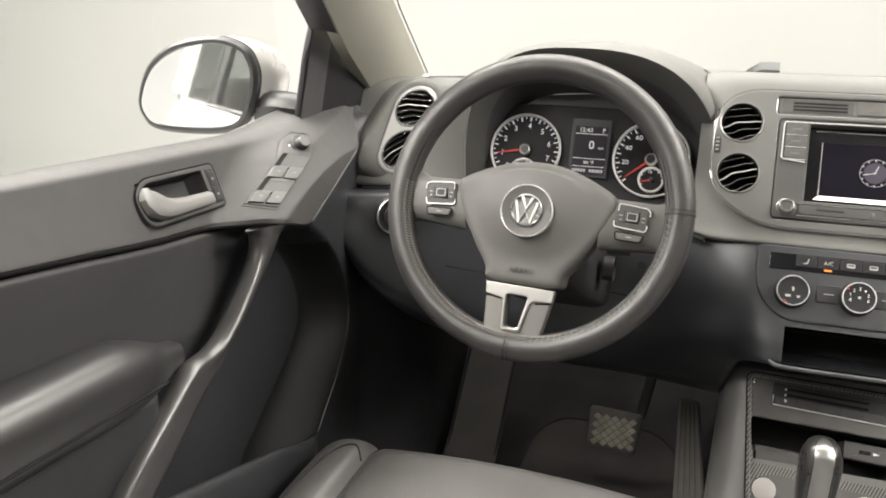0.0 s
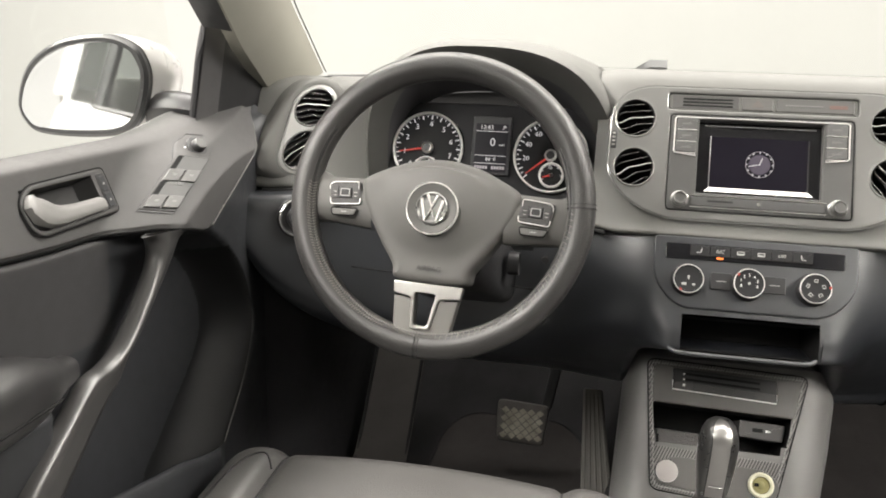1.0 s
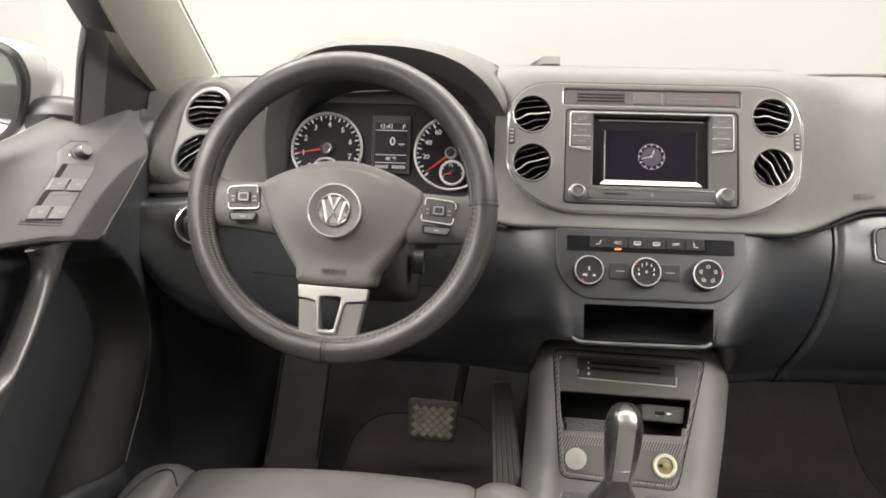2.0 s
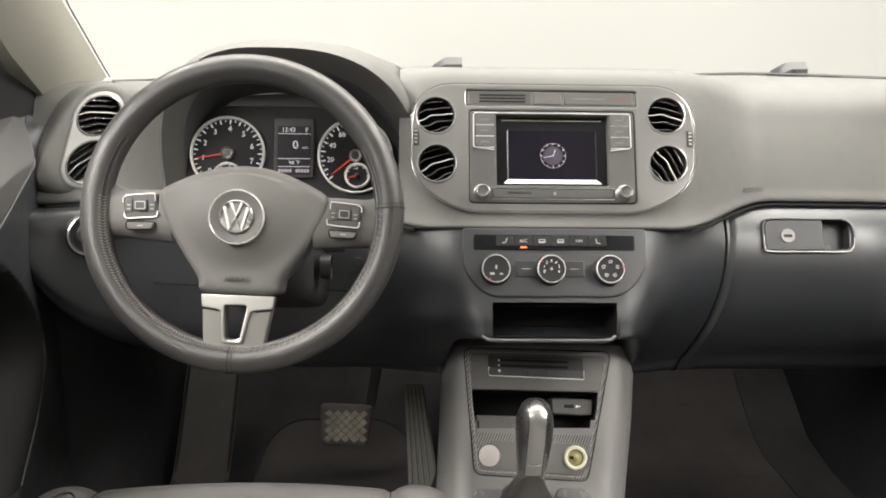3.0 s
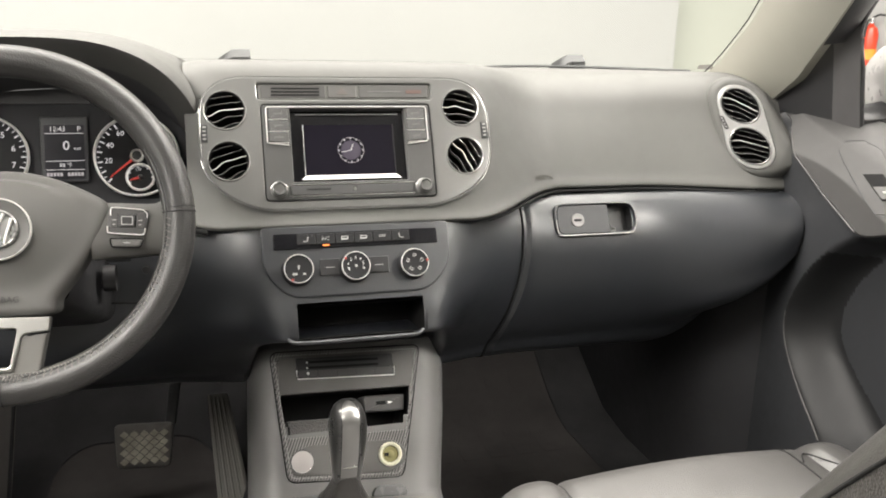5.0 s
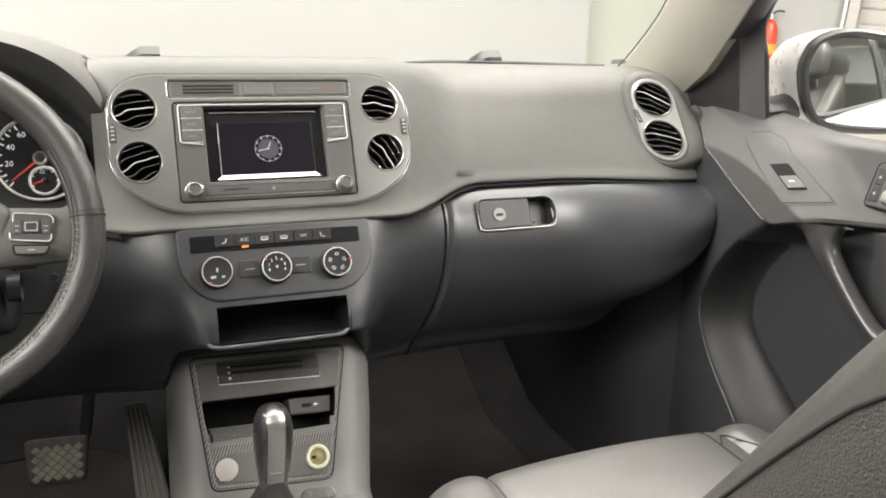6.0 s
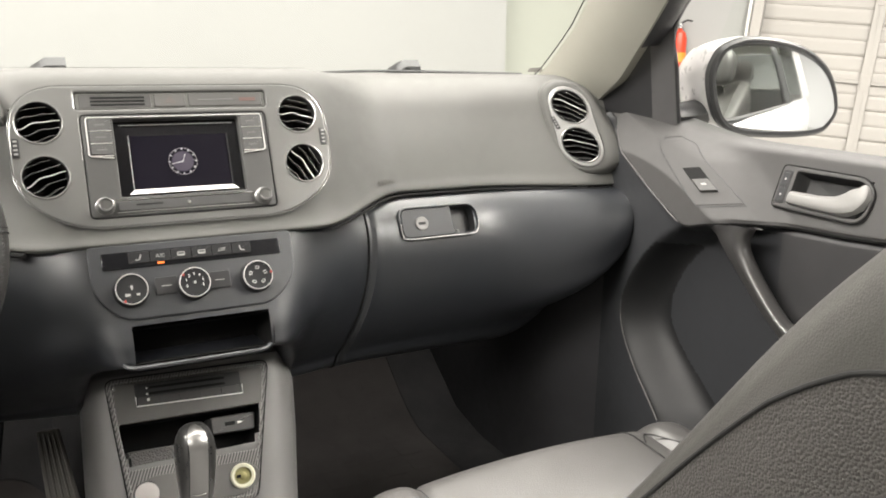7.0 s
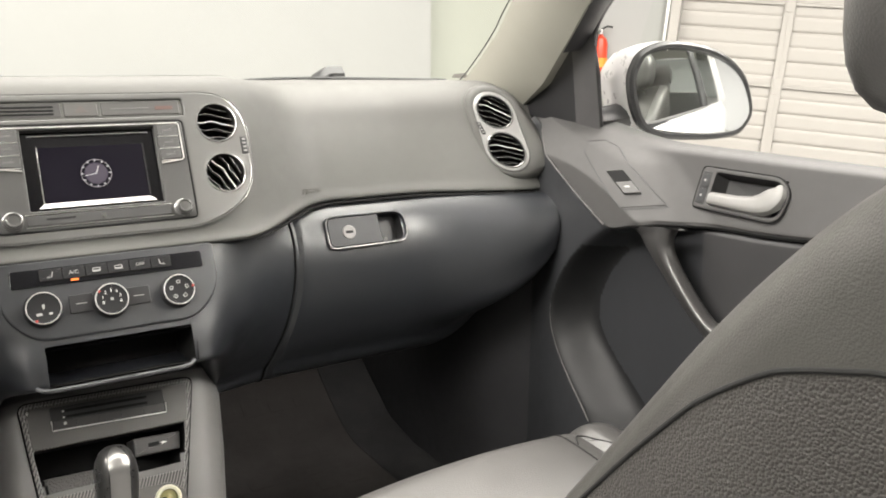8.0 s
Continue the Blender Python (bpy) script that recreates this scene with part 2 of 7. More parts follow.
def lerp_table(table, x):
    """Smooth value of a small table of (x, value) at x."""
    if x <= table[0][0]:
        return table[0][1]
    for (a, p), (b, q) in zip(table, table[1:]):
        if x <= b:
            t = (x - a) / (b - a)
            return p + (q - p) * t
    return table[-1][1]


def mirror_x(bm):
    for v in bm.verts:
        v.co.x = -v.co.x
    return bm


# ---- studio room ----
FLOOR_Z = -0.42          # studio floor under the car; the car's own floor lies near z = 0.06


def slab(name, p, q, up, thick, material, label, category):
    """A wall slab along the line p-q on plan, from the floor up."""
    p, q = Vector((*p, FLOOR_Z)), Vector((*q, FLOOR_Z))
    m = axes(p, q - p, (0, 0, 1))
    ob = part(name, plate([(0, 0), ((q - p).length, 0), ((q - p).length, up), (0, up)], thick, m, 0.004), material)
    return tagged(ob, label, category, kind="structure")


floor_bm = block(-7, -7, FLOOR_Z - 0.1, 8, 6, FLOOR_Z, 0)
tagged(part("floor", floor_bm, FLOOR), "pale grey coated studio floor under the car", "floor", kind="structure")
tagged(part("ceiling", block(-7, -7, 2.85, 8, 6, 2.95, 0), WALL), "white studio ceiling above the car", "ceiling", kind="structure")
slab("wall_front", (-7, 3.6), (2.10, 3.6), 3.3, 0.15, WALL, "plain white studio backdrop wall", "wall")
slab("wall_corner", (2.11, 3.75), (3.55, 3.75), 3.3, 0.15, WALL_GREEN, "pale grey-green painted wall beside the backdrop", "wall")
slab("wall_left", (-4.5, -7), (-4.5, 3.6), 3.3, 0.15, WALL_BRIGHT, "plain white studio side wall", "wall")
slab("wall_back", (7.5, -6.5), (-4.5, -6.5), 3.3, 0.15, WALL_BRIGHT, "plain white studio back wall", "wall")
# the wall with the roller shutter stands askew to the car
# (the car stands at a slight tilt, so the wall's courses lean a little against the cabin)
SH = axes((3.24, 3.83, FLOOR_Z), (0.60, -0.80, -0.070), (0.042, -0.056, 1))
sh_wall = pierced([(-0.3, -0.3), (12, 0.2), (12, 4.0), (-0.3, 3.6)], [[(0.53, -0.2), (4.6, -0.05), (4.6, 2.9), (0.53, 2.9)]], 0.15, SH, 0.004)
tagged(part("wall_right", sh_wall, WALL), "white wall with the shutter opening", "wall", kind="structure")

shutter = thing("garage_door", at(SH, 2.4, 0.0, -0.12), "white ribbed steel sectional garage door, closed", "garage door")
for i in range(7):
    z0 = -0.15 + i * 0.46
    panel = shift(SH, 0, 0, -0.10)
    rows = []
    for k in range(67):
        v = z0 + 0.46 * k / 66
        rib = 0.0
        for c, h in ((8, 0.006), (20, 0.012), (32, 0.006), (44, 0.012), (56, 0.006)):
            rib -= h * max(0, 1 - abs(k - c) / 1.6)
        rib = -0.020 if k in (0, 66) else rib
        rows.append([at(panel, u, v, rib) for u in (0.50, 4.62)])
    part("panel", grid(rows), SHUTTER, shutter)
for u in (1.12, 2.10, 3.08, 4.06):
    part("stile", plate(box2(u - 0.030, -0.15, u + 0.030, 2.9, 0.002), 0.02, shift(SH, 0, 0, -0.074), 0.003), SHUTTER, shutter)
for i in range(0, 7):
    v = -0.15 + i * 0.46
    part("rail", plate(box2(0.50, v - 0.010, 4.62, v + 0.014, 0.002), 0.02, shift(SH, 0, 0, -0.084), 0.003), SHUTTER, shutter)
    for u in (1.12, 2.10, 3.08):
        part("hinge", plate(box2(u - 0.022, v - 0.045, u + 0.022, v + 0.045, 0.004), 0.006, shift(SH, 0, 0, -0.070), 0.002), SHUTTER, shutter)
track = thing("shutter_track", at(SH, 0.49, 0, 0.0), "painted steel vertical track beside the garage door", "door track")
part("rail", plate(box2(0.455, -0.2, 0.475, 2.9, 0.002), 0.05, shift(SH, 0, 0, 0.052), 0.003), SOFT_CHROME, track)
part("angle", plate(box2(0.478, -0.2, 0.535, 2.9, 0.004), 0.05, shift(SH, 0, 0, 0.050), 0.004), SHUTTER, track)
for v in (0.45, 1.33, 1.9, 2.5):
    part("bracket", plate(box2(0.47, v, 0.575, v + 0.06, 0.004), 0.012, shift(SH, 0, 0, 0.062), 0.003), SHUTTER, track)
    part("bolt", lathe([(0.012, 0), (0.012, 0.008), (0, 0.009)], shift(SH, 0.55, v + 0.03, 0.062), 10), SOFT_CHROME, track)

RED = surface("red_enamel", (0.55, 0.05, 0.02), 0.35, vary=0.1)
YELLOW = surface("yellow_paint", (0.75, 0.5, 0.03), 0.5, vary=0.1)
XM = axes(at(SH, 0.115, 1.225, 0.06), (1, 0, 0), (0, 1, 0))
ext = thing("fire_extinguisher", at(SH, 0.115, 1.225, 0.06), "red fire extinguisher hanging on the white wall", "fire extinguisher")
part("cylinder", lathe([(0.0, 0), (0.036, 0), (0.042, 0.014), (0.042, 0.165), (0.032, 0.198), (0.014, 0.212), (0.013, 0.225), (0, 0.225)], XM, 24), RED, ext)
part("valve", lathe([(0.0, 0.222), (0.016, 0.222), (0.016, 0.25), (0.008, 0.256), (0, 0.256)], XM, 16), CHROME, ext)
part("lever", tube([at(XM, 0, 0, 0.250), at(XM, 0.02, -0.03, 0.268), at(XM, 0.035, -0.06, 0.262)], 0.006, 8), BLACK, ext)
part("hose", tube(spline([at(XM, 0, 0, 0.24), at(XM, -0.045, -0.02, 0.23), at(XM, -0.055, -0.02, 0.15), at(XM, -0.05, -0.02, 0.05)]), 0.006, 8), BLACK, ext)
part("label_band", lathe([(0.0424, 0.03), (0.0430, 0.03), (0.0430, 0.085), (0.0424, 0.085)], XM, 24), surface("orange_label", (0.8, 0.25, 0.03), 0.5), ext, "orange and yellow instruction label")
sgn = part("wall_sign", plate(box2(-0.03, 1.05, 0.11, 1.14, 0.004), 0.004, shift(SH, 0, 0, 0.004), 0.001), YELLOW)
tagged(sgn, "small yellow safety sign on the wall below the extinguisher", "sign")
sgn2 = part("wall_sign", plate(box2(0.005, 1.25, 0.06, 1.39, 0.004), 0.004, shift(SH, 0, 0, 0.004), 0.001), YELLOW)
tagged(sgn2, "narrow yellow tag on the wall beside the extinguisher", "sign")

# ---- car shell ----
shell = thing("car", (0, 0.2, 0.0), "silver car shell round the cabin with pale pillar trim", "car")


def pillar_edges(s, t):
    """The cover's two long edges at height step t: by the windscreen, and by the door."""
    za, zb = 0.832 + 0.611 * t, 0.795 + 0.618 * t
    glass = [(0.828, 1.225), (0.864, 1.1515), (0.927, 1.048), (0.978, 0.985), (1.445, 0.19)] if s > 0 else [(0.8255, 1.245), (0.8716, 1.1465), (0.945, 0.990), (1.445, 0.17)]
    door = [(0.79, 1.06), (0.809, 1.0377), (0.8454, 0.9713), (0.92, 0.880), (0.966, 0.826), (1.415, 0.06)] if s > 0 else [(0.79, 1.073), (0.81, 1.0464), (0.8733, 0.912), (0.934, 0.806), (1.415, 0.03)]
    a = Vector((0.690 - 0.33 * (za - 0.838), lerp_table(glass, za), za))
    b = Vector((0.712 - 0.33 * (zb - 0.808), lerp_table(door, zb), zb))
    return a, b


def pillar_trim(s):
    """The A-pillar's light inner cover: a rounded band that climbs back from the dash."""
    rows = []
    for k in range(49):
        a, b = pillar_edges(s, k / 48)
        row = []
        for j in range(11):
            q = j / 10
            bulge = 0.011 * math.sin(math.pi * q) + 0.004 * math.sin(math.pi * q) ** 0.6
            p = a.lerp(b, q) + Vector((-0.8, -0.45, 0.1)) * bulge
            row.append((s * p.x, p.y, p.z))
        row = [(s * (a.x + 0.03), a.y + 0.02, a.z)] + row + [(s * (b.x + 0.02), b.y + 0.004, b.z)]
        rows.append(row)
    return grid(rows)


def pillar_frame(s):
    """Black window frame that runs up behind the cover from the corner panel's tip."""
    rows = []
    for k in range(8, 49):
        b = pillar_edges(s, k / 48)[1]
        rows.append([(s * (b.x + dx), b.y + dy, b.z + dz) for dx, dy, dz in ((0.004, 0.004, -0.002), (0.014, -0.002, 0.0), (0.032, -0.001, 0.002), (0.046, 0.003, 0.004), (0.050, 0.020, 0.006))])
    return grid(rows)


for s in (-1, 1):
    part("pillar_trim", pillar_trim(s), TRIM_LIGHT, shell, "pale beige A-pillar cover")
    part("window_frame", pillar_frame(s), BLACK, shell, "black window frame beside the pillar cover")
    # outer skin of the pillar
    part("pillar_skin", tube([(s * 0.768, 1.24, 0.80), (s * 0.670, 0.67, 1.15), (s * 0.580, 0.15, 1.42)], 0.028, 10), BODY, shell)
    # dark edge of the windscreen beside the cover
    part("glass_edge", tube([(s * (p.x - 0.001), p.y + 0.010, p.z) for p in (pillar_edges(s, k / 24)[0] for k in range(25))], 0.0012, 6), BLACK, shell)
    # black seal along the side window's front edge
    part("window_seal", tube(spline([(s * 0.762, 0.893, 0.760), (s * 0.744, 0.890, 0.86), (s * 0.728, 0.882, 0.937), (s * 0.70, 0.755, 1.03), (s * 0.655, 0.46, 1.18), (s * 0.60, 0.1, 1.35)]), 0.0060, 8), BLACK, shell)
    # B and C pillars, rear door and quarter panels
    part("center_pillar", grid([[(s * 0.76, y, z0 - 0.02) for y in (-0.20, -0.12, -0.04)] if z0 < 0.8 else [(s * (0.76 - 0.32 * (z0 - 0.78)), y, z0) for y in (-0.20, -0.12, -0.04)] for z0 in (-0.05, 0.4, 0.78, 1.0, 1.2, 1.36)]), DOOR_UP, shell)
    part("pillar_cover", grid([[(s * (0.775 - 0.32 * (z0 - 0.78)), y, z0) for y in (-0.21, -0.12, -0.03)] for z0 in (0.76, 1.0, 1.2, 1.38)]), BLACK, shell)
    part("rear_pillar", grid([[(s * (0.78 - 0.32 * max(z0 - 0.78, 0)), y, z0) for y in (-1.55, -1.2, -1.05 - 0.2 * max(z0 - 0.78, 0))] for z0 in (0.1, 0.5, 0.76, 1.0, 1.2, 1.36)]), BODY, shell)
    part("rear_door_skin", grid([[(s * x, y, z) for y in (-1.15, -0.8, -0.4, -0.16)] for x, z in ((0.84, -0.15), (0.885, 0.2), (0.88, 0.5), (0.865, 0.66), (0.82, 0.745), (0.785, 0.765))]), BODY, shell)
    part("rear_door_lining", grid([[(s * x, y, z) for y in (-1.1, -0.6, -0.16)] for x, z in ((0.70, 0.0), (0.72, 0.4), (0.74, 0.74), (0.785, 0.768))]), DOOR_LOW, shell)
    part("fender", grid([[(s * x, y, z) for y in (0.98, 1.5, 2.0, 2.4)] for x, z in ((0.80, -0.2), (0.885, 0.3), (0.88, 0.5), (0.86, 0.64), (0.80, 0.72), (0.66, 0.745))]), BODY, shell)
    part("sill_panel", block(min(s * 0.60, s * 0.86), -1.3, -0.2, max(s * 0.60, s * 0.86), 1.0, 0.04, 0.02), BODY, shell)
    part("rear_side_glass", grid([[(s * 0.782, -1.08, 0.768), (s * 0.782, -0.20, 0.768)], [(s * 0.62, -1.12, 1.30), (s * 0.62, -0.18, 1.34)]]), TINTED, shell)

# Added dark sheet that stops light leaking past the door's front end.
for s in (-1, 1):
    part("gap_filler", grid([[(s * x, 1.03 + 0.02 * (x - 0.6), z) for x in (0.695, 0.72, 0.75, 0.79)] for z in (0.58, 0.66, 0.73, 0.80)]), GAP, shell)

# roof with its lining, front edge and rear hatch
roof_rows = []
for y, z in ((0.19, 1.40), (0.0, 1.43), (-0.5, 1.46), (-1.1, 1.44), (-1.6, 1.36)):
    roof_rows.append([(x, y - 0.10 * (x / 0.6) ** 2, z - 0.10 * (abs(x) / 0.6) ** 3) for x in (-0.6, -0.5, -0.3, 0, 0.3, 0.5, 0.6)])
# Lining is unseen; its pale colour is there to bounce fill light down.
part("roof_lining", grid(roof_rows), surface("fill_bounce_headliner", (0.52, 0.51, 0.47), 0.95, spec=0.1, grain=800, grain_h=0.2, vary=0.04), shell)
part("roof_skin", grid([[(x * 1.08, y + 0.02, z + 0.05) for x, y, z in r] for r in roof_rows]), BODY, shell)
part("hatch_lower", grid([[(x, -1.78, z) for x in (-0.78, 0, 0.78)] for z in (-0.1, 0.4, 0.80)]), BODY, shell)
part("hatch_glass", grid([[(-0.70, -1.78, 0.80), (0.70, -1.78, 0.80)], [(-0.56, -1.60, 1.34), (0.56, -1.60, 1.34)]]), TINTED, shell)
for s in (-1, 1):
    part("hatch_pillar", tube([(s * 0.76, -1.75, 0.78), (s * 0.58, -1.58, 1.38)], 0.05, 8), BODY, shell)
part("hood", grid([[(x, y, 0.775 - 0.05 * (x / 0.7) ** 2 - 0.10 * ((y - 1.75) / 0.75) ** 2) for x in (-0.72, -0.5, -0.25, 0, 0.25, 0.5, 0.72)] for y in (1.72, 1.9, 2.1, 2.3, 2.45)]), BODY, shell)
part("nose", grid([[(x, 2.45, z) for x in (-0.80, 0, 0.80)] for z in (-0.25, 0.3, 0.66)]), BODY, shell)
part("cowl", grid([[(x, y, z - 0.03 * (x / 0.7) ** 2) for x in (-0.72, -0.36, 0, 0.36, 0.72)] for y, z in ((1.60, 0.80), (1.66, 0.80), (1.74, 0.785))]), BLACK, shell)
part("firewall", block(-0.74, 1.62, 0.0, 0.74, 1.66, 0.80, 0.01), GAP, shell)
part("rear_shelf", block(-0.70, -1.70, 0.02, 0.70, -0.95, 0.50, 0.05), CARPET, shell)

TYRE = surface("tyre_rubber", (0.03, 0.03, 0.03), 0.75, spec=0.3)
for s in (-1, 1):
    for y in (1.76, -0.84):
        WM = axes((s * 0.795, y, FLOOR_Z + 0.335), (0, -s, 0), (0, 0, 1))
        wh = part("wheel", lathe([(0.0, -0.06), (0.235, -0.06), (0.236, 0.07), (0.20, 0.075), (0.06, 0.06), (0.0, 0.06)], WM, 40), SATIN, shell, "silver alloy wheel")
        part("tyre", lathe([(0.232, -0.085), (0.300, -0.085), (0.330, -0.062), (0.335, 0.0), (0.330, 0.062), (0.300, 0.085), (0.232, 0.082)], WM, 48), TYRE, wh)

# windscreen: bowed sheet from the cowl up to the roof
ws = []
for k in range(13):
    t = k / 12
    row = []
    for j in range(21):
        q = -1 + 2 * j / 20
        half = 0.705 - 0.17 * t
        yb = 1.63 - 0.40 * abs(q) ** 2.2
        yt = 0.32 - 0.16 * q * q
        row.append((q * half, yb + (yt - yb) * t, 0.832 + 0.585 * t))
    ws.append(row)
wsg = part("windscreen", grid(ws), GLASS, shell)
wsg.visible_shadow = False
# black edge strip at the glass foot
part("screen_edge", tube(spline([(x, 1.632 - 0.40 * (abs(x) / 0.705) ** 2.2, 0.832 + 0.012 * smooth(0.28, 0.50, x) - 0.008 * smooth(0.30, 0.55, -x)) for x in [-0.69 + 1.38 * i / 16 for i in range(17)]], 3), 0.0028, 8), BLACK, shell)

# wiper-jet housings on the cowl, seen over the dash
for x in (-0.132, 0.633):
    noz = thing("washer_nozzle", (x, 1.70, 0.797), "dark plastic washer nozzle on the cowl beyond the windscreen", "washer nozzle", "washer nozzles")
    part("housing", grid([[(x - 0.045 + 0.09 * u, 1.70 + y, 0.797 + h * (0.25 + 0.75 * smooth(0.0, 0.5, u)) + dz) for y, h, dz in ((-0.03, 0.0, 0), (-0.028, 0.05, 0), (-0.01, 0.065, 0), (0.02, 0.06, 0), (0.03, 0.0, 0))] for u in (0.0, 0.15, 0.3, 0.6, 0.95, 1.0)]), BLACK, noz)
    part("jet", lathe([(0, 0.004), (0.005, 0.004), (0.006, 0), (0.006, -0.004)], axes((x + 0.01, 1.668, 0.839), (1, 0, 0), (0, 0, 1)), 12), GAP, noz)

# cabin floor with tunnel
def floor_z(y):
    """Height of the cabin floor, which climbs towards the firewall."""
    return 0.06 + 0.20 * smooth(1.35, 1.75, y)


rows = []
for k in range(25):
    y = -1.0 + 2.65 * k / 24
    zf = floor_z(y)
    rows.append([(x, y, zf + 0.15 * (1 - smooth(0.10, 0.19, abs(x)))) for x in [-0.72 + 1.44 * j / 40 for j in range(41)]])
tagged(part("floor_carpet", grid(rows), CARPET), "black carpet on the cabin floor and tunnel", "carpet", kind="structure")

# ---- dashboard ----
CS = axes((0, 1.0, 0.8), (1, 0, 0), (0, 0.395, 0.9187))     # centre stack's face: u across, v up, w out
dash = thing("dashboard", (0, 1.2, 0.5), "dark grey grained plastic car dashboard under the windscreen", "dashboard")

UP_C = [(1.66, 0.826), (1.40, 0.841), (1.20, 0.853), (1.075, 0.860), (1.030, 0.855), (1.004, 0.815), (0.975, 0.745), (0.944, 0.672), (0.934, 0.652), (0.96, 0.645)]
UP_P = [(1.66, 0.828), (1.40, 0.842), (1.22, 0.847), (1.150, 0.840), (1.112, 0.815), (1.088, 0.775), (1.064, 0.73), (1.046, 0.692), (1.038, 0.672), (1.07, 0.667)]
UP_D = [(1.66, 0.822), (1.40, 0.826), (1.22, 0.830), (1.150, 0.830), (1.108, 0.820), (1.085, 0.78), (1.060, 0.735), (1.040, 0.70), (1.030, 0.676), (1.06, 0.67)]


def dash_profile(x):
    """The dash's upper section at x: blends the driver's, middle and passenger's forms."""
    c = 1 - smooth(0.165, 0.345, abs(x))
    side = UP_P if x > 0 else UP_D
    end = smooth(0.47, 0.71, abs(x))
    out = []
    for (a, b), (p, q) in zip(UP_C, side):
        y, z = a * c + p * (1 - c), b * c + q * (1 - c)
        back = smooth(1.15, 1.66, y)
        y -= 0.42 * back * (abs(x) / 0.705) ** 2.2
        out.append((x, y - 0.070 * end * (1 - back), z))
    return out


def bezel_hole(c):
    """Where openings are cut in the dash skin: behind the middle bezel and the end vents."""
    if c.y < 1.2 and abs(c.x) < 0.176 and 0.714 < c.z < 0.820:
        return False
    if c.y < 1.2 and abs(c.x) < 0.146 and 0.690 < c.z < 0.830:
        return False
    if c.y < 1.2 and min(math.hypot(abs(c.x) - 0.161, c.z - 0.798), math.hypot(abs(c.x) - 0.160, c.z - 0.736)) < 0.031:
        return False
    if c.y < 1.16:
        for cx, cz in ((0.643, 0.799), (0.657, 0.734)):
            if math.hypot(abs(c.x) - cx, c.z - cz) < 0.033:
                return False
        if -0.525 < c.x < -0.215 and 0.66 < c.z < 0.88:
            return False
    return True


rows = []
NX = 150
for i in range(NX + 1):
    x = -0.72 + 1.44 * i / NX
    rows.append([tuple(p) for p in spline(dash_profile(x), 7)])
part("upper_pad", grid(rows, keep=bezel_hole), DASH, dash)

# lower dash: knee panels, middle and glove box surround
LOW_C = [(0.955, 0.655), (0.934, 0.648), (0.905, 0.580), (0.885, 0.530), (0.892, 0.508), (0.99, 0.498), (1.10, 0.475), (1.16, 0.43), (1.3, 0.36)]
LOW_M = [(0.955, 0.655), (0.934, 0.648), (0.910, 0.580), (0.912, 0.530), (0.945, 0.490), (0.990, 0.450), (1.025, 0.415), (1.06, 0.390), (1.3, 0.38)]
LOW_P = [(1.06, 0.668), (1.035, 0.662), (1.005, 0.632), (0.990, 0.585), (0.992, 0.530), (1.010, 0.475), (1.040, 0.430), (1.09, 0.385), (1.3, 0.37)]
LOW_D = [(1.05, 0.672), (1.010, 0.665), (0.998, 0.600), (0.990, 0.530), (0.992, 0.48), (1.010, 0.44), (1.035, 0.415), (1.08, 0.395), (1.3, 0.39)]


def low_profile(x):
    c = 1 - smooth(0.115, 0.29, abs(x))
    m = smooth(0.098, 0.150, abs(x))
    side = LOW_P if x > 0 else LOW_D
    mid = [(a + (p - a) * m, b + (q - b) * m) for (a, b), (p, q) in zip(LOW_C, LOW_M)]
    end = smooth(0.47, 0.71, abs(x))
    far, run = (0.530, 0.185) if x > 0 else (0.47, 0.245)
    f = math.sqrt(max(1 - (max(abs(x) - far, 0) / run) ** 2, 0.02))
    return [(x, a * c + p * (1 - c) - 0.085 * end * (1 - 0.9 * (i > 5)), 0.668 - (0.668 - b * c - q * (1 - c)) * f) for i, ((a, b), (p, q)) in enumerate(zip(mid, side))]


def low_hole(c):
    if abs(c.x) < 0.088 and 0.505 < c.z < 0.556 and c.y < 0.93:
        return False
    if -0.50 < c.x < -0.29 and c.z > 0.6:
        return False
    return not (0.316 < c.x < 0.462 and 0.600 < c.z < 0.656 and c.y < 1.06)


rows = []
for i in range(NX + 1):
    x = -0.70 + 1.40 * i / NX
    rows.append([tuple(p) for p in spline(low_profile(x), 8)])
part("lower_panel", grid(rows, keep=low_hole), DASH_LOW, dash)


def disc_chord(r, off):
    return math.sqrt(max(r * r - off * off, 0))


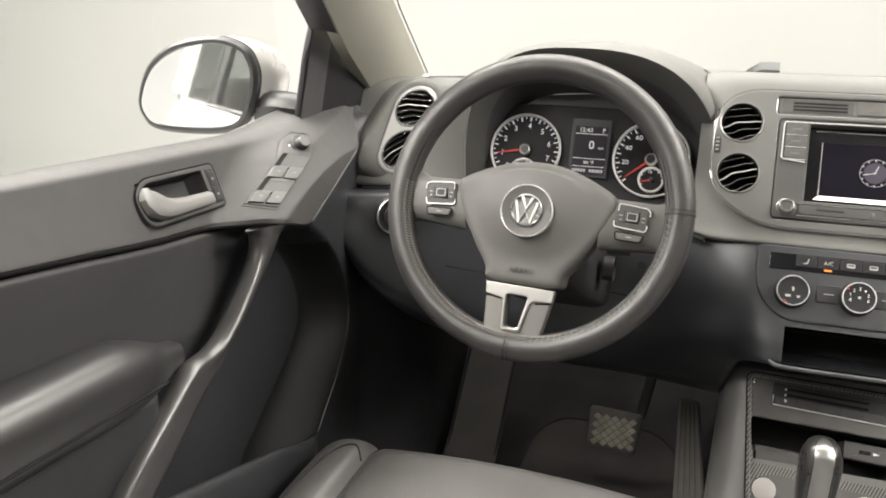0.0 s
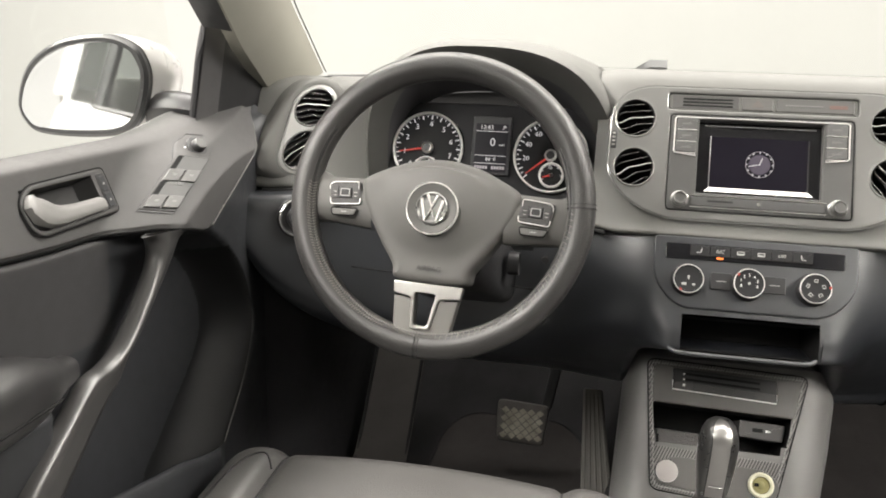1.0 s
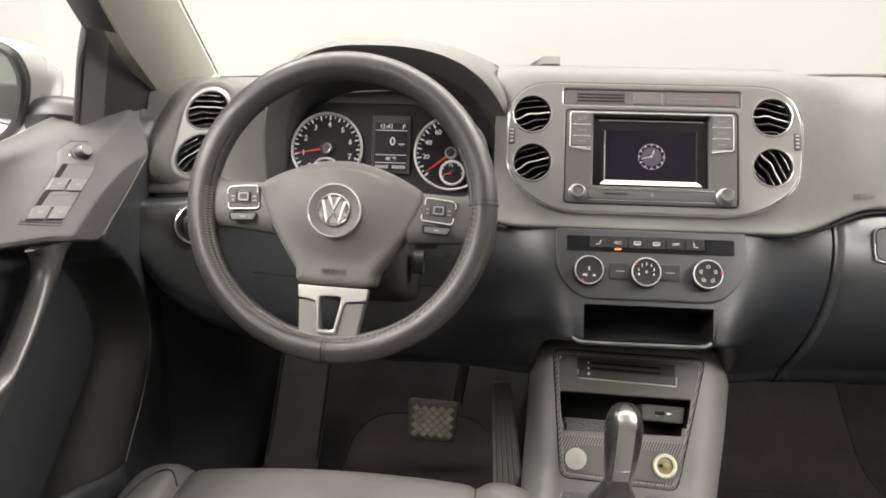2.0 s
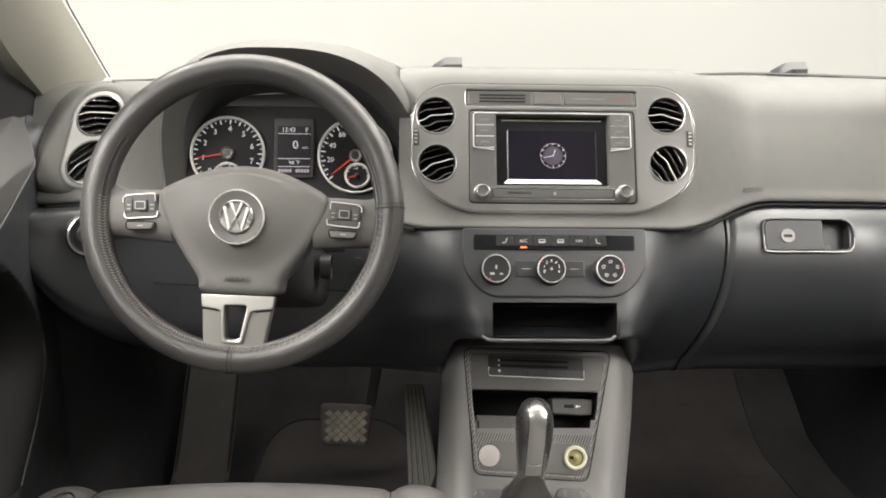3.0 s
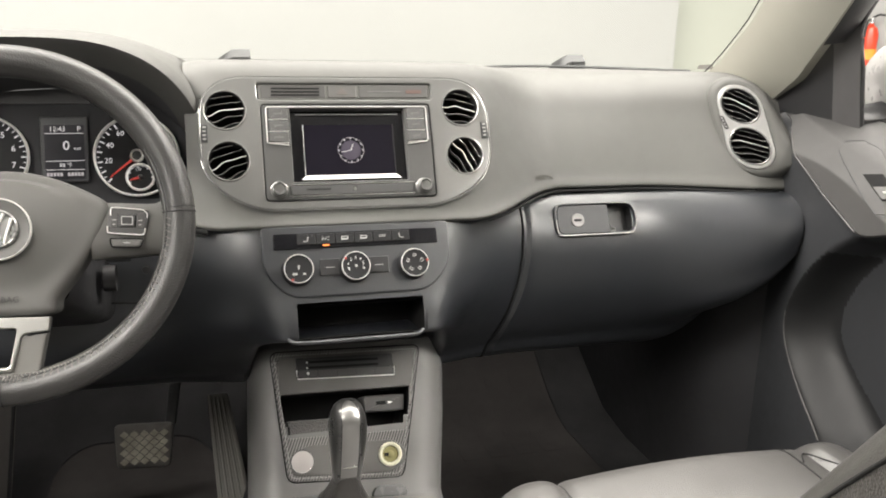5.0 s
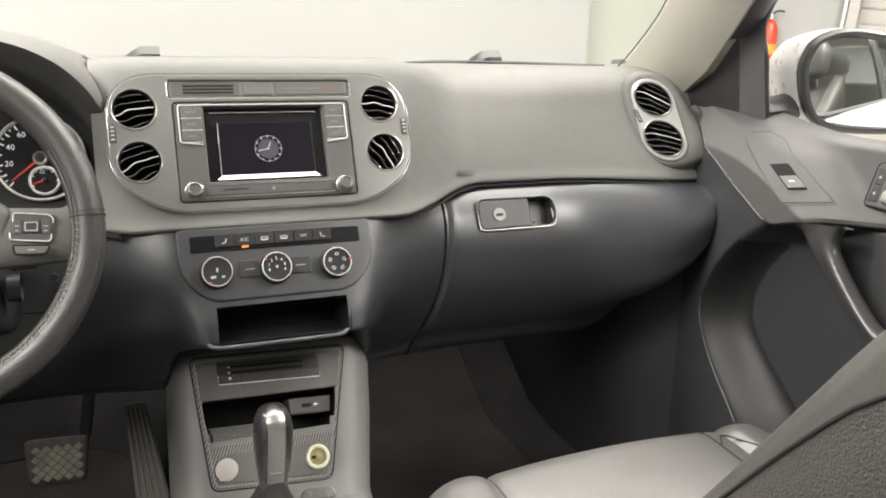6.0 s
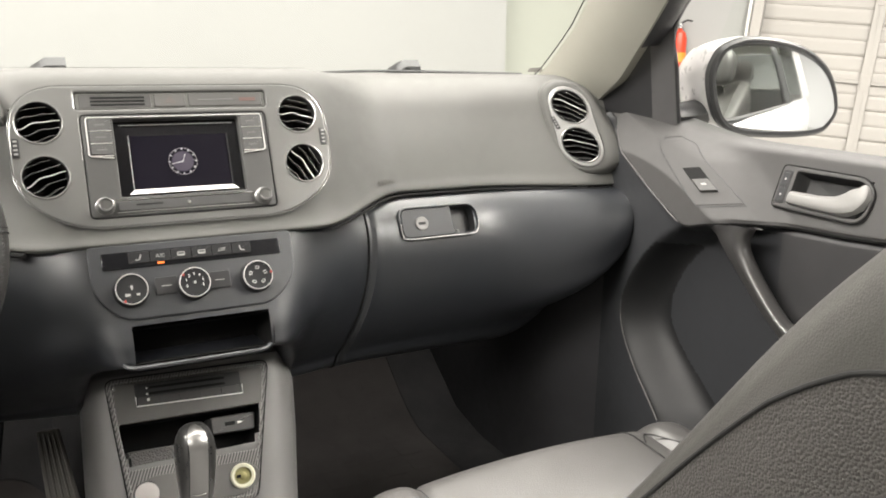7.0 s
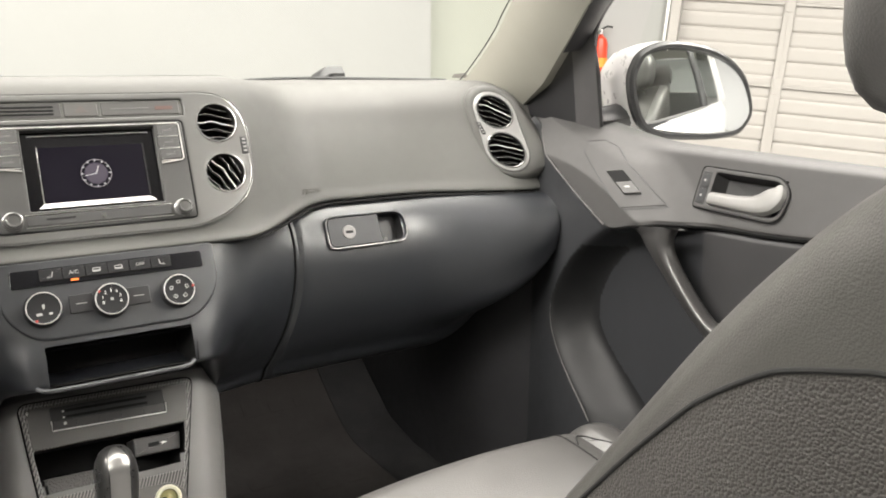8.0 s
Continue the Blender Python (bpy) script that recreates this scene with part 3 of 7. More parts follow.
def air_vent(parent, m, r, turn, count=5, bright=2):
    """A round vent: cup with a satin ring, and slats across it that are turned by an angle."""
    cup = part("air_vent", lathe([(r + 0.0035, -0.004), (r + 0.003, 0.0008), (r + 0.0012, 0.0018), (r, 0.001), (r - 0.0005, -0.004), (r - 0.001, -0.03), (0, -0.032)], m, 40), GAP, parent)
    q = shift(m, 0, 0, 0, turn)
    part("vent_ring", lathe([(r + 0.0030, 0.0006), (r + 0.0026, 0.0020), (r + 0.0012, 0.0024), (r + 0.0002, 0.0014)], m, 40), BEZEL, cup)
    for k in range(count):
        off = (k - (count - 1) / 2) * (2 * r / count) * 0.98
        h = disc_chord(r - 0.001, off)
        if h < r * 0.3:
            continue
        amp = 0.0017 * (1 - 0.5 * abs(off) / r)

        def wave(u):
            return off + amp * math.sin(3.4 * u / r + 0.8 * k) + amp * 0.5 * math.sin(6.1 * u / r + 1.7 * k)

        us = [-h + 2 * h * i / 16 for i in range(17)]
        slat = part("slat", grid([[at(q, u, wave(u) + dv, w) for dv, w in ((0.0004, -0.0035), (0.0009, -0.0045), (0.0046, -0.018), (0.0034, -0.019), (-0.0008, -0.0055), (-0.0005, -0.0036))] for u in us], wrap_cols=True), GAP, cup)
        w = 0.0008 if k == bright else 0.0004
        part("chrome_edge", grid([[at(q, u, wave(u) + w * dv, z) for dv, z in ((-1, -0.0036), (-0.4, -0.0031), (0.4, -0.0031), (1, -0.0036))] for u in us]), RING if k == bright else CHROME, slat)
    return cup


def thumb_wheel(parent, m, w=0.0055, h=0.026):
    tw = part("vent_wheel", plate(box2(-w, -h / 2, w, h / 2, 0.002), 0.004, m, 0.0008), BLACK, parent)
    for k in range(4):
        part("mark", plate(box2(-w * 0.5, -h * 0.36 + k * h * 0.22, w * 0.5, -h * 0.36 + k * h * 0.22 + h * 0.09, 0.0005), 0.0006, shift(m, 0, 0, 0.0007), 0.0002), GREY_MARK, tw)


FAINT = surface("faint_grey_print", (0.125, 0.125, 0.122), 0.5, vary=0.02)

# ---- middle bezel with four vents ----
BZ = shift(CS, 0, 0, 0.006)
bezel_line = rounded([(-0.132, -0.1400), (0.135, -0.1400), (0.2000, -0.095), (0.2000, 0.0415), (-0.1945, 0.0415), (-0.1945, -0.095)], [0.05, 0.05, 0.045, 0.062, 0.062, 0.045], 8)
VENTS = [(-0.1605, -0.0045, 12), (-0.159, -0.0725, 22), (0.1605, -0.0015, -10), (0.161, -0.0710, -58)]
holes = [circle(0.0254, 40, u, v) for u, v, a in VENTS] + [box2(-0.1145, -0.1275, 0.1145, 0.0030, 0.006), box2(-0.1185, 0.0105, 0.1195, 0.0325, 0.004)]
bezel = part("center_bezel", pierced(bezel_line, holes, 0.016, BZ, 0.0024), BEZEL, dash, "satin silver bezel round the radio and vents")
for (u, v, a), nslat in zip(VENTS, (5, 5, 5, 5)):
    air_vent(bezel, shift(BZ, u, v, -0.001), 0.0250, a, nslat)
thumb_wheel(bezel, shift(BZ, -0.1880, -0.036, 0.0012), 0.0045, 0.024)
thumb_wheel(bezel, shift(BZ, 0.1925, -0.035, 0.0012), 0.0045, 0.024)
# thin chrome outline round the bezel
part("outline_trim", tube([at(BZ, u, v, -0.001) for u, v in inset(bezel_line, -0.0006)], 0.0008, 6, closed=True), BEZEL, bezel)
# switch strip above the radio
strip = part("switch_strip", plate(box2(-0.118, 0.0108, 0.119, 0.0322, 0.004), 0.012, shift(BZ, 0, 0, -0.003), 0.001), DASH, dash)
grille = part("sensor_grille", plate(box2(-0.1135, 0.0150, -0.028, 0.0330, 0.002), 0.002, shift(BZ, 0, -0.0022, -0.0025), 0.0006), surface("sensor_grille_grey", (0.072, 0.071, 0.069), 0.5), strip)
for k in range(3):
    part("slot", plate(box2(-0.100, 0.0180 + k * 0.0045, -0.036, 0.0202 + k * 0.0045, 0.0006), 0.001, shift(BZ, 0, -0.0022, -0.0018), 0.0002), GAP, grille)
haz = part("hazard_button", plate(box2(-0.0245, 0.0150, 0.0145, 0.0330, 0.002), 0.004, shift(BZ, 0, -0.0022, -0.0015), 0.001), surface("hazard_key_grey", (0.092, 0.090, 0.086), 0.5), strip)
part("triangle_mark", plate(rounded([(-0.0135, 0.0195), (0.0035, 0.0195), (-0.005, 0.0295)], 0.001, 3), 0.0004, shift(BZ, 0, -0.0022, -0.0012), 0.0001), surface("faded_red_print", (0.105, 0.092, 0.086), 0.6), haz)
lampbar = part("airbag_lamp_bar", plate(box2(0.0185, 0.0150, 0.1145, 0.0330, 0.002), 0.004, shift(BZ, 0, -0.0022, -0.0018), 0.001), surface("lamp_bar_grey", (0.080, 0.079, 0.076), 0.45), strip)
part("lettering", plate(box2(0.030, 0.0228, 0.076, 0.0246, 0.0005), 0.0004, shift(BZ, 0, -0.0022, -0.0014), 0.0001), FAINT, lampbar)
part("lettering", plate(box2(0.084, 0.0212, 0.106, 0.0260, 0.0005), 0.0004, shift(BZ, 0, -0.0022, -0.0014), 0.0001), surface("dim_red_print", (0.115, 0.066, 0.058), 0.5), lampbar)

# ---- radio ----
radio = thing("car_radio", at(BZ, 0, -0.13, -0.02), "grey car touchscreen radio with two knobs, showing a clock", "car radio")
part("fascia", pierced(box2(-0.114, -0.1270, 0.114, 0.0025, 0.006), [box2(-0.0775, -0.1030, 0.0775, -0.0040, 0.002)], 0.02, shift(BZ, 0, 0, 0.001), 0.0015), surface("radio_grey_plastic", (0.062, 0.062, 0.060), 0.42, grain=1500, grain_h=0.1), radio)
part("screen_glass", plate(box2(-0.0775, -0.1030, 0.0775, -0.0040, 0.002), 0.004, shift(BZ, 0, 0, -0.0085), 0.0006), SCREEN, radio)
lcd = part("display", plate(box2(-0.0605, -0.0935, 0.0605, -0.0245, 0.0005), 0.0004, shift(BZ, 0, 0, -0.0044), 0.0001), surface("dim_display", (0.006, 0.005, 0.009), 0.34, spec=0.15, vary=0.0), radio)
# bright ledge at the foot of the display, and thin bright lines round it
part("lower_ledge", grid([[at(BZ, u, v, w) for u, v, w in ((-0.066 - d, -0.094 - h, 0.0 - k), (0.066 + d, -0.094 - h, 0.0 - k))] for d, h, k in ((-0.005, 0.0, 0.0030), (0.002, 0.0065, -0.0002))]), SOFT_CHROME, radio, "bright ledge under the display")
part("upper_line", plate(box2(-0.070, -0.0105, 0.070, -0.0096, 0.0003), 0.0005, shift(BZ, 0, 0, -0.004), 0.0001), SOFT_CHROME, radio)
part("side_line", plate(box2(-0.0618, -0.0935, -0.0608, -0.0245, 0.0003), 0.0006, shift(BZ, 0, 0, -0.0030), 0.0001), SOFT_CHROME, radio)
part("side_line", plate(box2(0.0608, -0.0935, 0.0618, -0.0245, 0.0003), 0.0006, shift(BZ, 0, 0, -0.0030), 0.0001), BLACK, radio)
CK = shift(BZ, 0.0015, -0.0600, -0.0034)
part("clock_glow", plate(circle(0.0135, 32), 0.0003, shift(CK, 0, 0, -0.0001), 0.0001), LCD_PURPLE, lcd)
part("clock_rim", lathe([(0.0172, 0.0001), (0.0172, 0.0004), (0.0178, 0.0004), (0.0178, 0.0001)], CK, 48), LCD_DIM, lcd)
for k in range(12):
    part("clock_tick", plate(box2(-0.0007, 0.0150, 0.0007, 0.0176, 0.0002), 0.0002, shift(CK, 0, 0, 0.0002, 30 * k), 0.00005), LCD_WHITE, lcd)
part("clock_pointer", plate(box2(-0.0005, -0.001, 0.0005, 0.0095, 0.0002), 0.0002, shift(CK, 0, 0, 0.0002, -21), 0.00005), LCD_WHITE, lcd)
part("clock_pointer", plate(box2(-0.0004, -0.001, 0.0004, 0.0140, 0.0002), 0.0002, shift(CK, 0, 0, 0.0002, 102), 0.00005), LCD_WHITE, lcd)
for s in (-1, 1):
    for k in range(3):
        v1 = -0.0030 - k * 0.0160
        b = part("button", plate(rounded([(s * 0.0805, v1 - 0.0148), (s * 0.1060, v1 - 0.0148 + (0.002 if k == 2 else 0)), (s * 0.1060, v1), (s * 0.0805, v1)], 0.0012, 3), 0.004, shift(BZ, 0, 0, 0.0030), 0.0008), surface("radio_key_grey", (0.080, 0.080, 0.078), 0.42), radio)
        part("lettering", plate(box2(s * 0.0933 - 0.006, v1 - 0.0085, s * 0.0933 + 0.006, v1 - 0.0065, 0.0004), 0.0002, shift(BZ, 0, 0, 0.0032), 0.00005), FAINT, b)
        part("chrome_line", plate(box2(s * 0.0933 - 0.0125, v1 - 0.0158, s * 0.0933 + 0.0125, v1 - 0.0150, 0.0003), 0.0012, shift(BZ, 0, 0, 0.0034), 0.0002), RING, b)
    path = [at(BZ, s * u, v, 0.0022) for u, v in ((0.0805, -0.0012), (0.1070, -0.0012), (0.1088, -0.004), (0.1088, -0.0485), (0.1060, -0.0505), (0.0805, -0.0535))]
    part("button_trim", tube(path, 0.0009, 6), RING, radio, "thin chrome line round the buttons")
    K = shift(BZ, s * 0.0975, -0.1140, 0.001) @ Matrix.Scale(0.84, 4)
    kn = part("knob", lathe([(0.0130, 0.0), (0.0128, 0.004), (0.0105, 0.0065), (0.0100, 0.014), (0.0092, 0.016), (0.0078, 0.0163), (0.0070, 0.0150), (0, 0.0150)], K, 32), surface("knob_dark_metal", (0.13, 0.13, 0.125), 0.35, metal=0.5), radio)
    part("knob_ring", lathe([(0.0104, 0.0140), (0.0105, 0.0152), (0.0099, 0.0166), (0.0091, 0.0168), (0.0086, 0.0160)], K, 32), BEZEL, kn)
    part("knob_ring", lathe([(0.0138, -0.001), (0.0140, 0.0018), (0.0128, 0.0026), (0.0120, 0.002)], K, 32), BEZEL, kn)
part("top_trim", tube([at(BZ, -0.0805, -0.0012, 0.0022), at(BZ, 0.0805, -0.0012, 0.0022)], 0.0008, 6), RING, radio)
part("edge_groove", tube([at(BZ, u, v, 0.0004) for u, v in box2(-0.1145, -0.1275, 0.1145, 0.0030, 0.006)], 0.0010, 6, closed=True), GAP, radio)
slot = part("card_slot", plate(box2(-0.083, -0.1205, 0.083, -0.1085, 0.0012), 0.003, shift(BZ, 0, 0, 0.0018), 0.0006), surface("slot_grey", (0.056, 0.056, 0.055), 0.42), radio)
part("groove", plate(box2(-0.062, -0.1152, -0.030, -0.1128, 0.0006), 0.0006, shift(BZ, 0, 0, 0.0020), 0.0001), GAP, slot)
part("release", lathe([(0.0022, 0), (0.002, 0.001), (0, 0.001)], shift(BZ, 0.002, -0.1145, 0.0018), 12), SOFT_CHROME, slot)
for v in (-0.1072, -0.1225):
    part("chrome_line", plate(box2(-0.084, v - 0.0004, 0.084, v + 0.0004, 0.0002), 0.0008, shift(BZ, 0, 0, 0.0020), 0.0002), SOFT_CHROME, radio)

# ---- climate panel ----
HV = shift(CS, 0, 0, 0.004)
climate = thing("climate_control_panel", at(HV, 0, -0.25, -0.01), "dark grey climate control panel with three ringed knobs", "climate control")
hv_line = rounded([(-0.092, -0.256), (0.092, -0.256), (0.126, -0.222), (0.127, -0.162), (-0.125, -0.162), (-0.124, -0.222)], [0.02, 0.02, 0.03, 0.006, 0.006, 0.03], 6)
part("panel_face", plate(hv_line, 0.012, HV, 0.002), DASH_LOW, climate)
DARK_KEY = surface("matt_black_key", (0.016, 0.016, 0.017), 0.55, spec=0.25)
ICON = surface("key_print", (0.36, 0.36, 0.35), 0.5, vary=0.02)
bar = part("button_bar", plate(box2(-0.110, -0.1925, 0.110, -0.1715, 0.003), 0.004, shift(HV, 0, 0, 0.0012), 0.0008), SCREEN, climate)
for k in range(6):
    u = -0.0670 + k * 0.0252
    key = part("button", plate(box2(u - 0.0122, -0.1868, u + 0.0122, -0.1728, 0.0006), 0.002, shift(HV, 0, 0, 0.0024), 0.0005), DARK_KEY, bar)
    IM = shift(HV, u, -0.1800, 0.0026)
    if k == 1:
        part("lettering", words("A/C", 0.0066, IM), ICON, key)
        part("indicator_lamp", plate(box2(-0.0042, -0.0098, 0.0042, -0.0076, 0.0004), 0.0006, IM, 0.0001), AMBER, key)
    elif k == 4:
        part("lettering", words("OFF", 0.0056, IM), ICON, key)
    elif k in (0, 5):
        s = 1 if k == 0 else -1
        part("seat_symbol", tube([at(IM, s * 0.0025, 0.0035), at(IM, s * 0.001, -0.0025), at(IM, -s * 0.0038, -0.003)], 0.0007, 6), ICON, key)
    else:
        part("symbol", pierced(box2(-0.0046, -0.0025, 0.0046, 0.0025, 0.0012), [box2(-0.0035, -0.0004, 0.0035, 0.0015, 0.0005)], 0.0003, IM, 0.0001), ICON, key)
for k, u in enumerate((-0.0805, -0.0065, 0.0725)):
    K = shift(HV, u, -0.2195, 0.0) @ Matrix.Scale(0.88, 4)
    kn = part("knob", lathe([(0.0235, -0.001), (0.0240, 0.003), (0.0225, 0.006), (0.0215, 0.016), (0.0200, 0.0185), (0.0170, 0.0180), (0, 0.0175)], K, 40), DARK_KEY, climate)
    part("knob_ring", lathe([(0.0214, 0.0150), (0.0215, 0.0180), (0.0210, 0.0194), (0.0203, 0.0194), (0.0200, 0.0182)], K, 40), RING, kn, "bright chrome knob ring")
    F = shift(K, 0, 0, 0.0182)
    if k == 1:
        for j in range(7):
            a = radians(200 - j * 36.5)
            part("mark", words(str(j) if j else "0", 0.0062, shift(F, 0.0118 * math.cos(a), 0.0118 * math.sin(a))), WHITE_MARK, kn)
        part("fan_symbol", plate(circle(0.0022, 10), 0.0003, F, 0.0001), GREY_MARK, kn)
    elif k == 2:
        for j in range(5):
            a = radians(90 + j * 72)
            part("mark", pierced(box2(-0.0028, -0.0022, 0.0028, 0.0022, 0.001), [box2(-0.0018, -0.0012, 0.0018, 0.0012, 0.0006)], 0.0003, shift(F, 0.0112 * math.cos(a), 0.0112 * math.sin(a), 0, j * 72), 0.0001), ICON, kn)
    else:
        part("mark", plate(rounded([(-0.0010, -0.001), (0.0010, -0.001), (0.0018, 0.0050), (-0.0018, 0.0050)], 0.0006, 2), 0.0003, shift(F, 0, 0), 0.0001), ICON, kn)
        part("mark", plate(box2(-0.0095, -0.0095, -0.0025, -0.0060, 0.0005), 0.0003, F, 0.0001), ICON, kn)
        part("mark", plate(box2(0.0055, -0.0095, 0.0098, -0.0065, 0.0005), 0.0003, F, 0.0001), ICON, kn)
    a = radians((238, 142, 8)[k])
    part("pointer", plate(circle(0.0018, 10), 0.0006, shift(K, 0.0192 * math.cos(a), 0.0192 * math.sin(a), 0.0203), 0.0002), NEEDLE, kn)
for s in (-1, 1):
    tab = part("side_button", plate(box2(s * 0.0325 - 0.006 - 0.0135, -0.2290, s * 0.0325 - 0.006 + 0.0135, -0.2070, 0.002), 0.003, shift(HV, 0, 0, 0.0022), 0.0010), BLACK, climate)
    part("mark", plate(box2(s * 0.0325 - 0.006 - 0.006, -0.2186, s * 0.0325 - 0.006 + 0.006, -0.2176, 0.0003), 0.0003, shift(HV, 0, 0, 0.0025), 0.0001), GREY_MARK, tab)

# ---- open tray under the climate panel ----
# Walls and floor are near-black: the niche's shade is in the colour.
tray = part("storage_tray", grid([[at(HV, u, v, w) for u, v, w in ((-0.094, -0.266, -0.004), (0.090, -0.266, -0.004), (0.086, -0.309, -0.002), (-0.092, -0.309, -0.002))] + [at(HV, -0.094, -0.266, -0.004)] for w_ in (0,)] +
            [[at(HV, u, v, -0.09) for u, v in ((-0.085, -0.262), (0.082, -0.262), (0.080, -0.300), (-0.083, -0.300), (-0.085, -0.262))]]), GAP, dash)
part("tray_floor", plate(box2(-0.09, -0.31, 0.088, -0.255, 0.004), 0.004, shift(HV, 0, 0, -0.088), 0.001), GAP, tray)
lip = spline([at(HV, -0.098, -0.3080, -0.006), at(HV, -0.088, -0.3130, -0.001), at(HV, -0.060, -0.3140, 0.000), at(HV, 0.0, -0.3140, 0.000), at(HV, 0.050, -0.3140, 0.000), at(HV, 0.072, -0.3130, -0.001), at(HV, 0.081, -0.3080, -0.006)], 6)
part("tray_lip", tube(lip, 0.0030, 10, flat=0.9), DASH_LOW, tray, "rounded tray lip")

# ---- end vents ----
for s in (-1, 1):
    u_dir = Vector((0.80, s * -0.60, 0)) if s > 0 else Vector((0.80, 0.60, 0))
    EV = axes((0.648, 1.014, 0.7665) if s > 0 else (-0.640, 1.014, 0.7565), u_dir, Vector((-0.010 * s, 0.024, 0.062)))
    EV = shift(EV, 0, 0, 0.013)
    top, low, r = (0.0, 0.0335), (0.0, -0.0330), 0.0305
    shape = []
    for k in range(33):
        a = math.pi * k / 32
        shape.append((0.0340 * math.cos(a), 0.0345 + 0.0345 * math.sin(a)))
    for k in range(33):
        a = math.pi + math.pi * k / 32
        shape.append((0.0362 * math.cos(a), -0.0340 + 0.0370 * math.sin(a)))
    eb = part("end_vent_bezel", pierced(shape, [circle(0.0280, 40, *top), circle(0.0294, 40, *low)], 0.03, EV, 0.0022), SATIN, dash, "satin silver figure-eight vent bezel")
    air_vent(eb, shift(EV, *top, -0.001), 0.0275, -24 if s > 0 else 0, 6, 3)
    air_vent(eb, shift(EV, *low, -0.001), 0.0289, -8 if s > 0 else 38, 6, 3)
    thumb_wheel(eb, shift(EV, -0.0310 * s, 0.004, 0.001, 12 * s), 0.0035, 0.022)
    # rounded dash shoulder that carries the end vent
    rows = []
    for e, w, wide in ((0.030, -0.0065, 0), (0.0375, -0.0045, 0.2), (0.0430, -0.0055, 0.6), (0.0475, -0.0100, 0.9), (0.0510, -0.0200, 1.0), (0.0560, -0.045, 1.1), (0.062, -0.10, 1.3)):
        row = []
        for k in range(36):
            t = 2 * math.pi * k / 36
            c, n = math.cos(t), math.sin(t)
            v = math.copysign(0.034 * min(1, abs(n) * 2.5), n) + e * n
            row.append(at(EV, (e + 0.024 * wide * max(0, s * c) * smooth(0.06, -0.06, v)) * c, v, w))
        rows.append(row)
    part("vent_shoulder", grid(rows, wrap_cols=True), DASH, dash)

# ---- glove box ----
def lid_edge(z):
    return lerp_table([(0.38, 0.226), (0.42, 0.229), (0.46, 0.238), (0.50, 0.248), (0.54, 0.256), (0.58, 0.262), (0.62, 0.266), (0.67, 0.268)], z)


rows = []
prof = [spline(low_profile(x), 8) for x in [0.15 + 0.55 * i / 60 for i in range(61)]]


def low_point(x, j):
    f = (x - 0.15) / 0.55 * 60
    i = min(max(int(f), 0), 59)
    return prof[i][j].lerp(prof[i + 1][j], f - i)


for j in range(9, 57):
    z = low_point(0.45, j).z
    xl = lid_edge(z)
    row = []
    for k in range(50):
        t = k / 49
        x = xl + (0.690 - xl) * t
        p = low_point(x, j)
        off = 0.0045 if 0.006 < t else -0.004
        row.append((p.x + (0.004 if k == 1 else 0), p.y - off, p.z))
    rows.append(row)


def lid_hole(c):
    return not (0.324 < c.x < 0.449 and 0.609 < c.z < 0.650 and c.y < 1.06)


lid = part("glove_box_lid", grid(rows, keep=lid_hole), DASH_LOW, dash, "dark glove box lid")
part("lid_gap", tube([low_point(lid_edge(low_point(0.3, j).z) - 0.001, j) + Vector((0, -0.0012, 0)) for j in range(9, 57)], 0.0018, 6), GAP, dash)
GB = axes((0.3860, 0.9978, 0.6300), (1, 0.0, 0), (0, 0.41, 0.912)) @ Matrix.Scale(0.94, 4)
hb = part("latch_frame", pierced(rounded([(-0.0735, -0.0285), (0.0735, -0.0285), (0.0735, 0.0275), (-0.0735, 0.0275)], [0.017, 0.024, 0.024, 0.017], 6), [rounded([(-0.0700, -0.0250), (0.0700, -0.0250), (0.0700, 0.0240), (-0.0700, 0.0240)], [0.014, 0.021, 0.021, 0.014], 6)], 0.010, shift(GB, 0, 0, 0.0030), 0.0010), DASH_LOW, lid)
part("latch_trim", tube([at(GB, u, v, 0.0030) for u, v in spline([(-0.071, 0.0), (-0.0705, -0.019), (-0.064, -0.0262), (0.0, -0.0265), (0.055, -0.0262), (0.068, -0.020), (0.0715, -0.004)], 5)], 0.0006, 6), KNOB_SILVER, hb)
part("latch_pocket", grid([[at(GB, u, v, 0.0) for u, v in box2(-0.071, -0.026, 0.071, 0.025, 0.012)], [at(GB, u, v, -0.022) for u, v in box2(-0.066, -0.022, 0.066, 0.022, 0.012)], [at(GB, u * 0.3, v * 0.3, -0.025) for u, v in box2(-0.066, -0.022, 0.066, 0.022, 0.012)]], wrap_cols=True), BLACK, hb)
latch = part("latch_flap", plate(rounded([(-0.0695, -0.0245), (0.0245, -0.0245), (0.0225, 0.0232), (-0.0695, 0.0232)], [0.013, 0.002, 0.002, 0.013], 5), 0.012, shift(GB, 0, 0, 0.0025), 0.0015), DOOR_LOW, lid)
part("lock_cylinder", lathe([(0.0115, -0.001), (0.0115, 0.0012), (0.0100, 0.0018), (0.0085, 0.0016), (0, 0.0016)], shift(GB, -0.034, -0.002, 0.0025), 28), surface("lock_grey_metal", (0.17, 0.166, 0.162), 0.45, metal=0.4), latch)
part("key_slot", plate(box2(-0.0065, -0.0022, 0.0065, 0.0022, 0.0008), 0.0006, shift(GB, -0.034, -0.002, 0.0046), 0.0001), GAP, latch)
part("finger_tab", plate(box2(0.022, -0.022, 0.042, -0.014, 0.002), 0.008, shift(GB, 0, 0, -0.014), 0.0015), DASH, latch)
